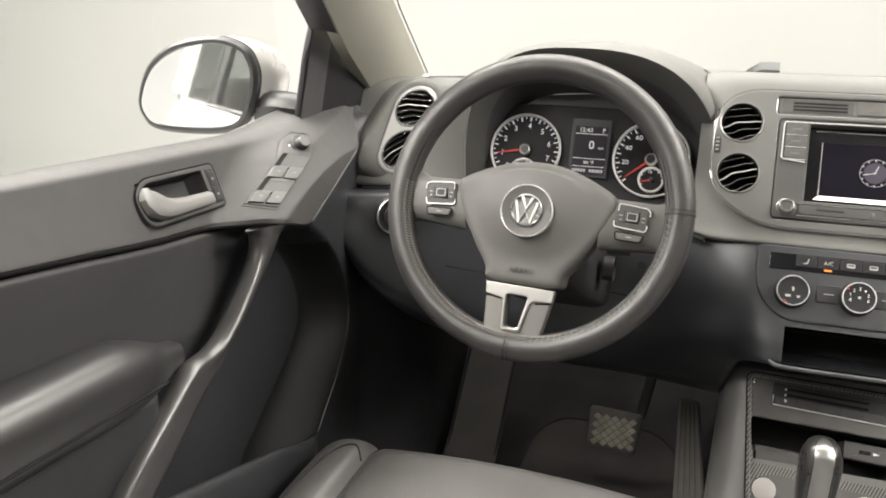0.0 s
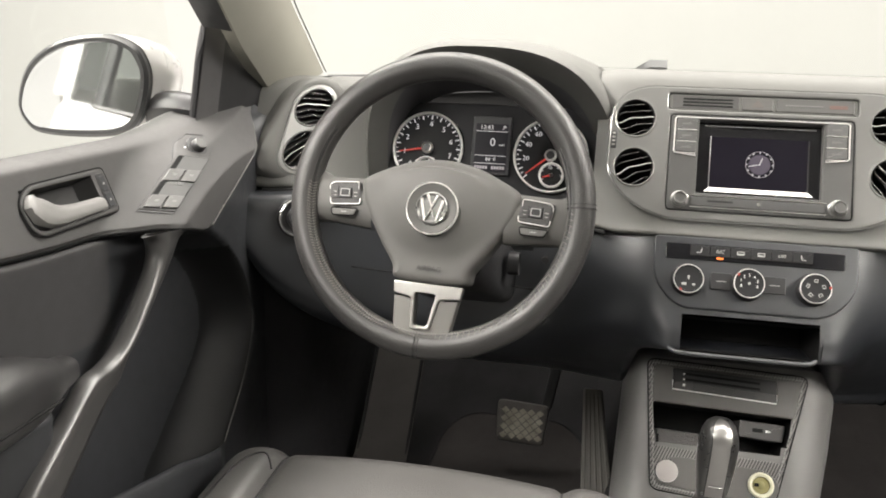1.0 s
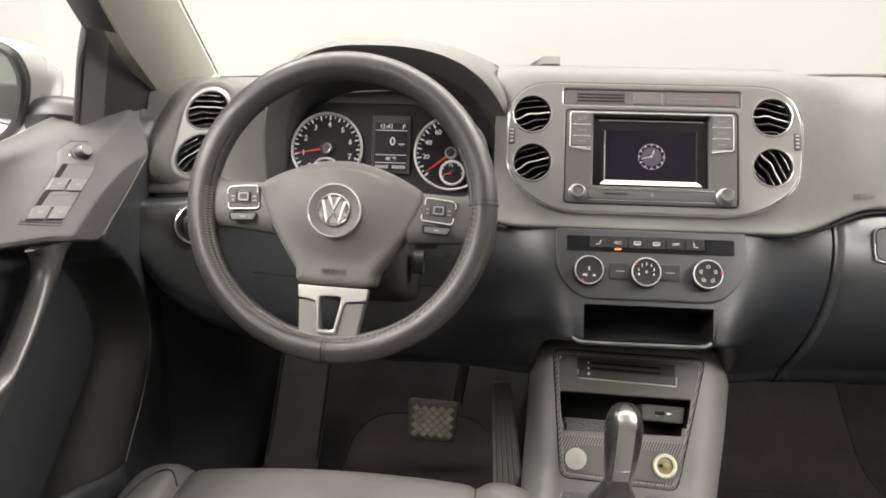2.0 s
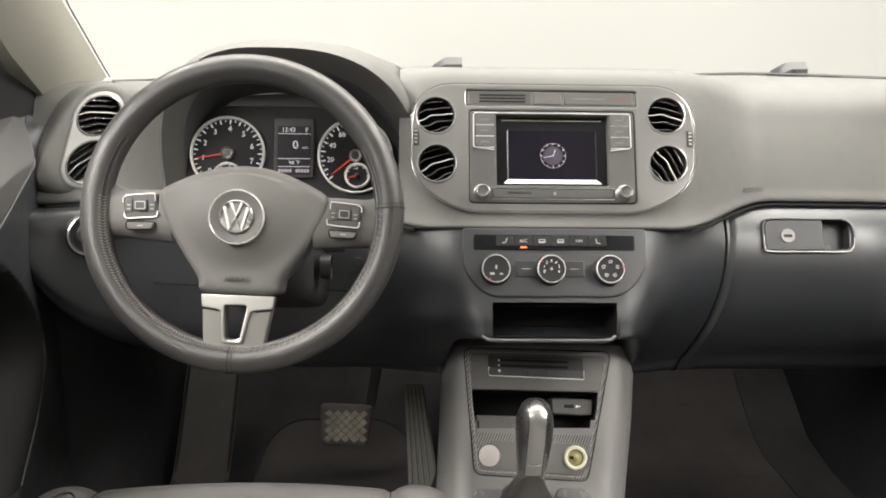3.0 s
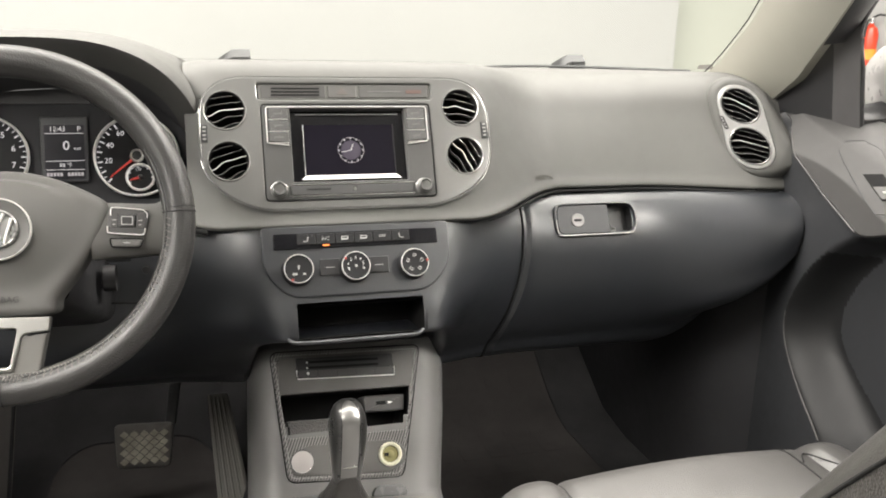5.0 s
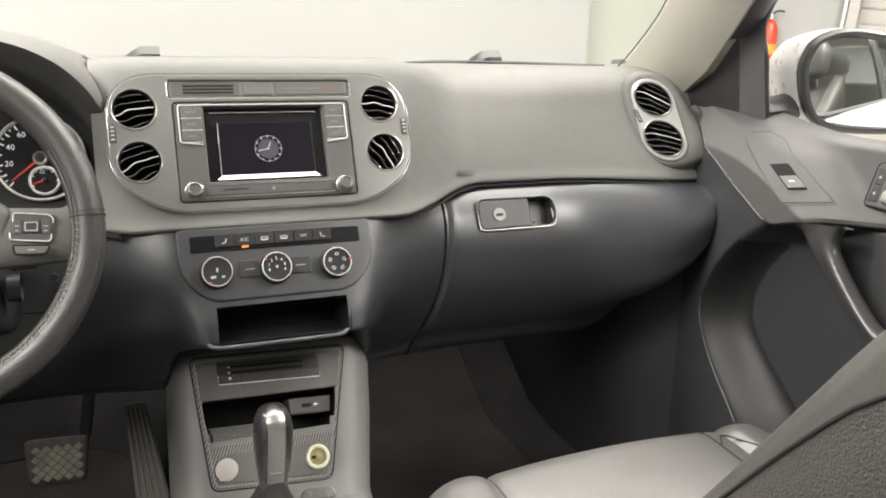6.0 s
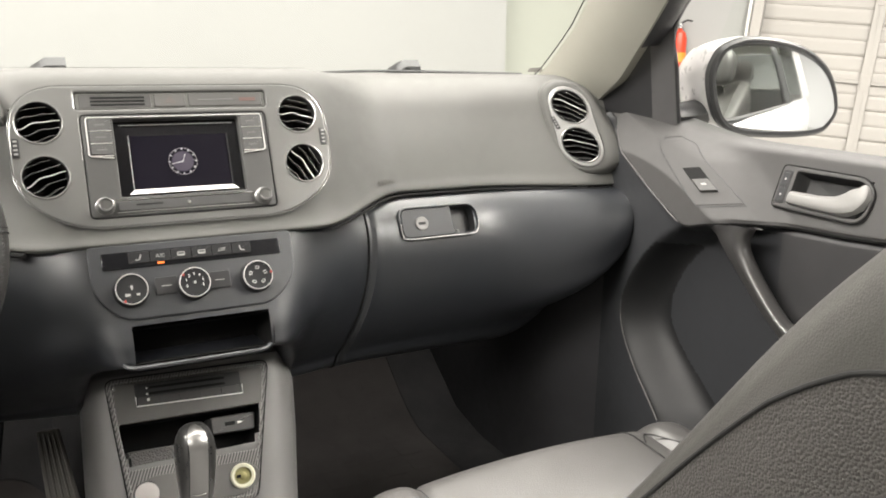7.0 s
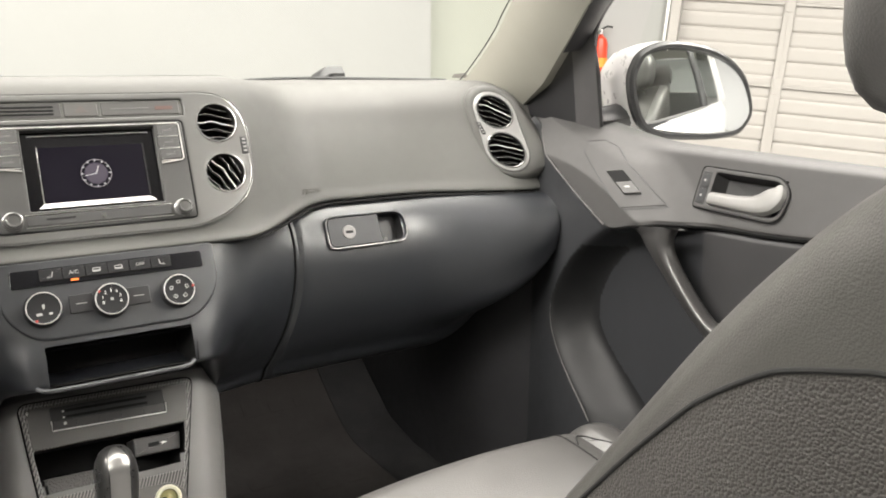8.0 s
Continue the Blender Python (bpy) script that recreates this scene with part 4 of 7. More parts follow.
part("lettering", words("AIRBAG", 0.0115, axes((0.312, 1.0338, 0.690), (1, 0.42, 0), (-0.15, 0.42, 0.90)), 0.0004), surface("blind_embossing", (0.095, 0.092, 0.085), 0.7), dash)
# dark seam between the pad and the lower dash
part("seam", tube([Vector(dash_profile(x)[8]) + Vector((0, -0.001, -0.005)) for x in [0.19 + 0.50 * i / 50 for i in range(51)]], lambda t: 0.0010 + 0.0014 * smooth(0.0, 0.3, t), 8), GAP, dash)
part("seam", tube([Vector(dash_profile(-x)[8]) + Vector((0, -0.001, -0.005)) for x in [0.19 + 0.50 * i / 50 for i in range(51)]], 0.0034, 8), GAP, dash)
# small plates seen at the foot of the windscreen
part("screen_plate", plate(rounded([(-0.016, -0.006), (0.016, -0.006), (0.010, 0.003), (-0.012, 0.001)], 0.002, 3), 0.001, axes((0.685, 1.195, 0.8560), (0.9, -0.43, 0), (0.1, 0.2, 0.97)), 0.0003), RUBBER, dash, "small printed plate at the foot of the windscreen")
# defroster slot along the dash top
part("defroster_slot", grid([[(x, y, z - 0.0010) for y, z in ((1.125, 0.8600), (1.150, 0.8590))] for x in [-0.22 + 0.44 * i / 20 for i in range(21)]]), GAP, dash)

# ---- binnacle hood and instruments ----
HX, HB = -0.380, 0.690


def arch(t, w, top):
    """Half-round hood section: t runs 0..1 from left foot over the top to right foot."""
    a = math.pi * (1 - t)
    c, s_ = math.cos(a), math.sin(a)
    e = 2 / 2.7
    return HX + w * (0.80 if c < 0 else 1.0) * math.copysign(abs(c) ** e, c), HB + (top - HB) * abs(s_) ** e


hood_rows = []
for y, w, top in ((0.985, 0.172, 0.858), (0.955, 0.186, 0.874), (0.945, 0.196, 0.8865), (0.955, 0.203, 0.8925), (1.00, 0.210, 0.8955), (1.08, 0.224, 0.8940), (1.18, 0.245, 0.885), (1.30, 0.270, 0.862), (1.40, 0.280, 0.835)):
    hood_rows.append([(x, y + (0.05 if k < 20 else 0.13) * (1 - math.sin(math.pi * min(max(k / 40, 0), 1))) ** 1.5 * (1 if y < 1.2 else 0.5), z) for k in range(41) for x, z in (arch(k / 40, w, top),)])
part("binnacle_hood", grid(hood_rows), DASH, dash)
inner = [[(x, y + ((0.05 if k < 20 else 0.13) if n == 0 else 0.0 if k < 20 else 0.05) * (1 - math.sin(math.pi * k / 40)) ** 1.5, z) for k in range(41) for x, z in (arch(k / 40, w, top),)] for n, (y, w, top) in enumerate(((0.985, 0.172, 0.858), (1.05, 0.165, 0.835), (1.075, 0.16, 0.82)))]
part("binnacle_lining", grid(inner), surface("binnacle_lining", (0.075, 0.075, 0.079), 0.6, spec=0.3, grain=1400, grain_h=0.15), dash)

IC = axes((-0.3625, 1.035, 0.7365), (1, 0, 0), (0, math.sin(radians(17)), math.cos(radians(17))))
cluster = thing("instrument_cluster", at(IC, 0, -0.06, -0.02), "black instrument cluster with two ringed dials and lit display", "instrument cluster")
part("cluster_face", plate(rounded([(-0.20, -0.075), (0.165, -0.075), (0.150, 0.07), (-0.18, 0.07)], 0.04, 6), 0.01, shift(IC, 0, 0, -0.006), 0.002), surface("cluster_black", (0.022, 0.022, 0.025), 0.5, spec=0.3), cluster)


DIAL_RING = surface("silver_dial_ring", (0.80, 0.79, 0.77), 0.45, metal=0.15, vary=0.02)


def dial(u, v, r, numbers, a0, a1, ticks, needle_at, size, ring=True):
    D = shift(IC, u, v, 0)
    lift = 0.0035 if r < 0.03 else 0.0
    D = shift(D, 0, 0, lift)
    d = part("dial", plate(circle(r, 48), 0.005, shift(D, 0, 0, -0.002), 0.0005), surface("dial_black", (0.010, 0.010, 0.011), 0.5, spec=0.2), cluster)
    if ring:
        part("dial_ring", lathe([(r - 0.0006, -0.002), (r - 0.0004, 0.004), (r + 0.0009, 0.005), (r + 0.0024, 0.0035), (r + 0.0026, -0.002)], D, 56), DIAL_RING, d, "thin chrome dial ring")
    for k in range(ticks + 1):
        a = radians(a0 + (a1 - a0) * k / ticks)
        major = k % 2 == 0
        part("tick", plate(box2(-0.0009 if major else -0.0006, r * (0.84 if major else 0.90), 0.0009 if major else 0.0006, r * 0.965, 0.0001, 1), 0.0003, shift(D, 0, 0, -0.0015, math.degrees(a) - 90), 0.00005), LCD_WHITE, d)
    for k, txt in enumerate(numbers):
        a = radians(a0 + (a1 - a0) * k / (len(numbers) - 1))
        if txt:
            part("numeral", words(txt, size, shift(D, r * 0.70 * math.cos(a), r * 0.70 * math.sin(a), -0.0015)), LCD_WHITE, d)
    part("needle", plate(rounded([(-0.0016, 0), (0.0016, 0), (0.0005, r * 0.86), (-0.0005, r * 0.86)], 0.0003, 2), 0.0012, shift(D, 0, 0, 0.003, needle_at - 90), 0.0003), NEEDLE, d)
    part("needle_hub", lathe([(r * 0.17, -0.001), (r * 0.17, 0.005), (r * 0.14, 0.007), (r * 0.115, 0.0066), (0, 0.0066)], D, 24), SOFT_CHROME, d)
    part("hub_cap", lathe([(r * 0.12, 0.0064), (r * 0.11, 0.0076), (0, 0.008)], D, 24), BLACK, d)
    return d


dial(-0.0955, 0.0, 0.0510, ["0", "1", "2", "3", "4", "5", "6", "7"], 225, -18, 28, 190, 0.0112)
dial(0.0875, -0.002, 0.0520, ["", "20", "40", "60", "80", "100", "120", "140", "160"], 222, -42, 32, 219, 0.0100)
dial(0.0905, -0.0310, 0.0160, ["", "1/2", ""], 205, 0, 8, 196, 0.0055)
dial(-0.0945, -0.0345, 0.0185, ["", "90", ""], 215, 35, 8, 200, 0.0050)
mfd = part("trip_display", plate(box2(-0.0290, -0.0345, 0.0275, 0.0510, 0.002), 0.004, shift(IC, 0, 0, 0.0005), 0.0008), surface("display_grey", (0.034, 0.034, 0.038), 0.35, vary=0.0), cluster)
part("display_field", plate(box2(-0.0245, -0.0310, 0.0235, 0.0400, 0.001), 0.0006, shift(IC, 0, 0, 0.0009), 0.0001), surface("dark_lcd", (0.014, 0.013, 0.018), 0.4, spec=0.3, vary=0.0), mfd)
TM = shift(IC, 0, 0, 0.0012)
for txt, size, u, v in (("12:43", 0.0090, -0.0085, 0.0345), ("P", 0.0090, 0.0175, 0.0345), ("0", 0.0175, 0.0015, 0.0125), ("mph", 0.0052, 0.0150, 0.0092), ("88 °F", 0.0070, 0.000, -0.0128)):
    part("lettering", words(txt, size, shift(TM, u, v)), LCD_WHITE, mfd)
for v in (0.0290, -0.0070, -0.0185):
    part("line", plate(box2(-0.0235, v - 0.0004, 0.0225, v + 0.0004, 0.0001, 1), 0.0002, TM, 0.00005), LCD_WHITE, mfd)
for u0, u1 in ((-0.023, -0.003), (0.002, 0.022)):
    for k in range(5):
        w = (u1 - u0) / 5
        part("reading", plate(box2(u0 + k * w, -0.0268, u0 + k * w + w * 0.75, -0.0222, 0.0004, 1), 0.0002, TM, 0.00005), LCD_DIM, mfd)
# light switch low on the driver's side, and knee panel seam
LS = shift(axes((-0.624, 0.934, 0.640), (0.91, 0.41, 0), (0, 0.18, 0.98)), 0, 0, 0.004) @ Matrix.Scale(0.85, 4)
lsw = part("light_switch", lathe([(0.036, -0.01), (0.036, 0.002), (0.033, 0.004), (0.030, 0.002), (0, 0.002)], LS, 36), BLACK, dash)
part("switch_ring", lathe([(0.0325, 0.002), (0.0325, 0.005), (0.0300, 0.006), (0.0285, 0.003)], LS, 36), CHROME, lsw)
part("switch_knob", lathe([(0.020, 0.0), (0.019, 0.012), (0.016, 0.015), (0, 0.015)], LS, 24), BLACK, lsw)
part("panel_seam", tube(spline([(-0.62, 0.972, 0.565), (-0.50, 0.966, 0.560), (-0.36, 0.966, 0.556), (-0.27, 0.962, 0.552)], 5), 0.0010, 6), GAP, dash)

# ---- steering wheel ----
WH = axes((-0.3845, 0.785, 0.7015), (1, 0, 0), (0, math.sin(radians(18)), math.cos(radians(18))))
WH = shift(WH, 0, 0, 0, -2.2)          # stands turned a touch clockwise
W_AX = WH.to_3x3().col[2]
wheel = thing("steering_wheel", at(WH, 0, 0, -0.10), "black leather-covered three-spoke steering wheel with silver trim", "steering wheel")
RIM_R, RIM_T = 0.1680, 0.0168
RC = shift(WH, -0.0018, 0.0016)         # the rim sits a touch above the hub
rim = part("rim", tube([at(RC, RIM_R * math.cos(2 * math.pi * a / 128), RIM_R * math.sin(2 * math.pi * a / 128)) for a in range(128)], RIM_T, 20, closed=True, flat=1.05, up=W_AX), LEATHER_WHEEL, wheel)


def rim_point(ang, tubeang, lift=0.0):
    """A place on the rim's skin: ang round the wheel, tubeang from its inner edge towards the driver."""
    r = RIM_R - (RIM_T + lift) * math.cos(tubeang)
    return at(RC, r * math.cos(ang), r * math.sin(ang), (RIM_T + lift) * math.sin(tubeang) * 1.05)


def strands(lines, radius):
    """Many short threads as one mesh."""
    vs, fs = [], []
    for line in lines:
        path = [Vector(p) for p in line]
        for i, p in enumerate(path):
            t = (path[min(i + 1, len(path) - 1)] - path[max(i - 1, 0)]).normalized()
            a = t.orthogonal().normalized()
            b = t.cross(a)
            base = len(vs)
            vs += [p + radius * (a * math.cos(k * math.pi * 0.4) + b * math.sin(k * math.pi * 0.4)) for k in range(5)]
            if i:
                fs += [(base - 5 + k, base - 5 + (k + 1) % 5, base + (k + 1) % 5, base + k) for k in range(5)]
    me = bpy.data.meshes.new("strands")
    me.from_pydata(vs, [], fs)
    bm = bmesh.new()
    bm.from_mesh(me)
    bpy.data.meshes.remove(me)
    return bm


# the cover's seam along the inner face: a dark furrow laced across with pale thread
LACE = surface("grey_lacing_thread", (0.150, 0.143, 0.130), 0.6)
seam_rows = [[rim_point(radians(150 + 1.5 * k), radians(a), h) for a, h in ((30, 0.0006), (36, 0.0010), (42, -0.0004), (44, -0.0006), (46, -0.0004), (52, 0.0010), (58, 0.0006))] for k in range(161)]
part("cover_seam", grid(seam_rows), LEATHER_WHEEL, rim)
part("seam_furrow", tube([rim_point(radians(150 + 1.5 * k), radians(44), 0.0001) for k in range(161)], 0.0007, 6), STITCH, rim)
lace = []
for k in range(150):
    a = radians(176 + 1.25 * k)
    lace.append([rim_point(a, radians(26), 0.0004), rim_point(a + radians(0.35), radians(35), 0.0012), rim_point(a + radians(0.75), radians(43), 0.0006)])
    if k % 2 == 0 or k < 80:
        lace.append([rim_point(a + radians(0.75), radians(45), 0.0006), rim_point(a + radians(0.35), radians(54), 0.0012), rim_point(a, radians(63), 0.0004)])
tagged(part("lacing", strands(lace, 0.0006), LACE, rim), kind="stuff")
for ang in (-92, 4):
    part("cover_joint", tube([rim_point(radians(ang), radians(k * 18), 0.0005) for k in range(-1, 12)], 0.0008, 6), STITCH, rim)
    part("cover_joint", tube([rim_point(radians(ang + 1.6), radians(k * 18), 0.0003) for k in range(-1, 12)], 0.0005, 6), STITCH, rim)
# slanted texture ribs of the grip sections
ribs = []
for base in (-48, 0, 228, 128):
    for k in range(40):
        a = radians(base - 24 + k * 1.2)
        ribs.append([rim_point(a, radians(78), -0.0004), rim_point(a + radians(1.6), radians(105), 0.0001), rim_point(a + radians(3.0), radians(135), 0.0001), rim_point(a + radians(4.2), radians(165), -0.0004)])
tagged(part("grip_ribs", strands(ribs, 0.00045), LEATHER_WHEEL, rim), kind="stuff")

# airbag pad
pad_line = spline([(-0.095, 0.021), (-0.078, 0.033), (-0.045, 0.047), (-0.015, 0.0535), (0.015, 0.0535), (0.045, 0.047), (0.078, 0.033), (0.095, 0.021), (0.094, 0.002), (0.084, -0.020), (0.064, -0.052), (0.048, -0.075), (0.0415, -0.091), (0.0, -0.0935), (-0.0415, -0.091), (-0.048, -0.075), (-0.064, -0.052), (-0.084, -0.020), (-0.094, 0.002)], 5, closed=True)
pad_line = [(p[0], p[1]) for p in pad_line]
PM = shift(WH, 0, 0, 0.015)
pad_rings = [[at(PM, u, v, w) for u, v in inset(pad_line, d)] for d, w in ((0, -0.05), (0, -0.010), (0.0010, -0.0055), (0.0028, -0.0026), (0.0056, -0.0009), (0.0090, 0.0))]
flat_line = inset(pad_line, 0.0090)
for k in (0.93, 0.84, 0.74, 0.64, 0.53, 0.42, 0.28, 0.14):
    ring = []
    for u, v in flat_line:
        pu, pv = k * u, -0.006 * (1 - k) + k * v
        q = (pu * pu / 0.0056 + (pv - 0.002) ** 2 / 0.0046)
        ring.append(at(PM, pu, pv, 0.016 * max(0.0, 1 - q) ** 1.25))
    pad_rings.append(ring)
pb = grid(pad_rings, wrap_cols=True)
pb.verts.ensure_lookup_table()
pb.faces.new(pb.verts[-len(flat_line):])
pad = part("airbag_pad", pb, PAD, wheel, "dark grey airbag pad")
part("lettering", words("AIRBAG", 0.0085, shift(WH, -0.001, -0.0765, 0.0162), 0.0003), surface("dark_embossing", (0.035, 0.034, 0.033), 0.6), pad)
EM = shift(WH, -0.003, -0.007, 0.0300)
badge = part("round_badge", lathe([(0.0305, -0.006), (0.0303, 0.0012), (0.0285, 0.0022), (0.0270, 0.0014), (0, 0.0012)], EM, 44), PAD, pad)
part("badge_ring", lathe([(0.0310, -0.002), (0.0309, 0.0016), (0.0302, 0.0026), (0.0294, 0.0018)], EM, 44), RING, badge, "thin chrome badge ring")
part("badge_disc", lathe([(0.0192, 0.001), (0.0190, 0.0034), (0.0178, 0.0044), (0.0162, 0.0036), (0.0150, 0.0024), (0, 0.0020)], EM, 40), surface("badge_grey_metal", (0.22, 0.22, 0.215), 0.3, metal=0.7), badge)
for pts in ([(-0.0130, 0.0105), (-0.0065, -0.0145), (-0.0005, -0.001), (0.0065, -0.0145), (0.0130, 0.0105)], [(-0.0062, 0.0155), (0.0, 0.0015), (0.0062, 0.0155)]):
    part("badge_stroke", tube([at(EM, u, v, 0.0036) for u, v in pts], 0.0018, 6, up=W_AX), RING, badge)

# side spokes with switch groups
POD = surface("switch_plate_grey", (0.062, 0.061, 0.060), 0.50, spec=0.4)
for s in (-1, 1):
    rows = []
    for k in range(11):
        t = k / 10
        u = s * (0.080 + 0.078 * t)
        top = 0.023 - 0.001 * t + 0.008 * smooth(0.75, 1.0, t)
        bot = -0.036 + 0.006 * t - 0.004 * smooth(0.8, 1.0, t)
        mid, hw = (top + bot) / 2, (top - bot) / 2
        rows.append([at(WH, u, mid + hw * q, 0.013 - 0.007 * t - 0.010 * abs(q) ** 4 - (0.022 if abs(q) > 1.0 else 0)) for q in (-1.03, -1.0, -0.9, -0.7, -0.35, 0, 0.35, 0.7, 0.9, 1.0, 1.03)])
    sp = part("spoke", grid(rows), PAD, wheel)
    B = shift(WH, s * 0.1150, 0.0025, 0.0130, 0.5 - s * 2) @ Matrix.Scale(0.93, 4)
    keys = part("switch_plate", plate(rounded([(-s * 0.022, -0.0145), (s * 0.0185, -0.0165), (s * 0.0225, 0.0140), (-s * 0.0195, 0.0155)], 0.004, 4), 0.010, B, 0.002), POD, sp)
    # chrome bracket over the keys, and a thicker chrome bar below them
    part("chrome_bracket", tube(spline([at(B, s * u, v, 0.0012) for u, v in ((-0.0175, 0.0060), (-0.0172, 0.0125), (-0.0140, 0.0148), (0.010, 0.0136), (0.0165, 0.0128), (0.0205, 0.0095), (0.0210, 0.0040))], 4), 0.0005, 6), RING, keys, "thin chrome switch outline")
    part("chrome_bar", tube(spline([at(B, s * u, v, 0.0014) for u, v in ((-0.0205, -0.0065), (-0.0200, -0.0118), (-0.0165, -0.0138), (0.008, -0.0150), (0.0160, -0.0152), (0.0188, -0.0125), (0.0192, -0.0075))], 4), 0.0007, 6), RING, keys)
    part("rocker_key", plate(box2(-0.0085, -0.0072, 0.0085, 0.0068, 0.002), 0.004, shift(B, 0, 0.0005, 0.0024), 0.001), BLACK, keys)
    part("mark", pierced(box2(-0.0064, -0.0050, 0.0064, 0.0050, 0.0012), [box2(-0.0052, -0.0038, 0.0052, 0.0038, 0.0010)], 0.0004, shift(B, 0, 0.0005, 0.0028), 0.0001), GREY_MARK, keys)
    for du in (-0.0138, 0.0138):
        part("side_key", plate(box2(du - 0.0042, -0.0085, du + 0.0042, 0.0085, 0.0015), 0.003, shift(B, 0, 0.0005, 0.0010), 0.0008), POD, keys)
        part("mark", plate(box2(du - 0.0022, 0.0005, du + 0.0022, 0.0016, 0.0002), 0.0003, shift(B, 0, 0, 0.0013), 0.0001), GREY_MARK, keys)
        part("mark", plate(box2(du - 0.0016, -0.0045, du + 0.0016, -0.0034, 0.0002), 0.0003, shift(B, 0, 0, 0.0013), 0.0001), GREY_MARK, keys)
    lk = part("lower_key", plate(rounded([(-0.015, -0.0285), (0.013, -0.0285), (0.017, -0.0205), (-0.017, -0.0205)], 0.003, 3), 0.006, shift(B, 0, 0, 0.0012), 0.001), PAD, sp)
    part("key_gap", tube([at(B, u, v, -0.0002) for u, v in rounded([(-0.016, -0.0293), (0.014, -0.0293), (0.018, -0.0197), (-0.018, -0.0197)], 0.003, 3)], 0.0008, 5, closed=True), GAP, lk)
    part("key_mark", plate(box2(-0.0035, -0.0250, 0.0035, -0.0238, 0.0004), 0.0003, shift(B, 0, 0, 0.0015), 0.0001), GREY_MARK, lk)

# lower spoke with the silver U trim
low = part("lower_spoke", pierced(rounded([(-0.0365, -0.160), (0.0295, -0.160), (0.0410, -0.094), (-0.0410, -0.094)], 0.004, 4), [rounded([(-0.0125, -0.1440), (0.0035, -0.1440), (0.0105, -0.1060), (-0.0145, -0.1060)], 0.003, 3)], 0.016, shift(WH, 0, 0, 0.0100), 0.002), surface("satin_grey_trim", (0.185, 0.180, 0.170), 0.36, metal=0.5), wheel, "satin grey lower spoke")
part("silver_trim", pierced(rounded([(-0.0162, -0.1485), (0.0072, -0.1485), (0.0152, -0.1115), (0.0402, -0.1085), (0.0416, -0.0940), (-0.0416, -0.0940), (-0.0402, -0.1085), (-0.0192, -0.1115)], [0.004, 0.004, 0.004, 0.002, 0.002, 0.002, 0.002, 0.004], 4), [rounded([(-0.0127, -0.1442), (0.0037, -0.1442), (0.0108, -0.1055), (-0.0148, -0.1055)], 0.0035, 4)], 0.006, shift(WH, 0, 0, 0.0128), 0.0012), SOFT_CHROME, low, "bright silver U-shaped trim")
for s in (-1, 1):
    part("spoke_groove", tube([at(WH, s * 0.0205, -0.1122, 0.0104), at(WH, s * 0.0290, -0.1104, 0.0106), at(WH, s * 0.0398, -0.1096, 0.0104)], 0.0011, 6), GAP, low)
# hub behind the pad and column shroud
part("hub", lathe([(0.046, 0.004), (0.048, -0.03), (0.045, -0.07), (0, -0.07)], shift(WH, 0, -0.02), 32), BLACK, wheel)

WC = shift(WH, 0, 0, 0, 2.2)
col = thing("steering_column", at(WC, 0, -0.03, -0.2), "black plastic steering column shroud with stalks", "steering column")
rows = []
for w, hu, v0, v1 in ((-0.045, 0.050, -0.085, 0.005), (-0.10, 0.062, -0.100, 0.000), (-0.20, 0.070, -0.11, -0.02), (-0.32, 0.075, -0.11, -0.03)):
    rows.append([at(WC, u, v, w) for u, v in box2(-hu, v0, hu, v1, 0.025, 5)])
sb = grid(rows, wrap_cols=True)
sb.verts.ensure_lookup_table()
sb.faces.new(sb.verts[:24])
part("shroud", sb, BLACK, col)
for s in (-1, 1):
    part("stalk", tube(spline([at(WC, s * 0.05, 0.005, -0.075), at(WC, s * 0.10, 0.0, -0.07), at(WC, s * 0.152, -0.005 - 0.012 * (s > 0), -0.055)], 6), lambda t: 0.009 - 0.002 * t, 10, flat=0.7), BLACK, col)
part("ignition_barrel", lathe([(0.016, -0.01), (0.016, 0.004), (0.012, 0.006), (0, 0.005)], axes(at(WC, 0.076, -0.055, -0.14), (0, -1, 0), (0, 0, 1)), 20), BLACK, col)
for k in range(3):
    part("screw_cap", lathe([(0.006, 0), (0.005, 0.002), (0, 0.002)], axes((-0.268, 0.962 - 0.01, 0.60 - 0.045 * k), (1, 0, 0), (0, 0, 1)), 12), BLACK, col)

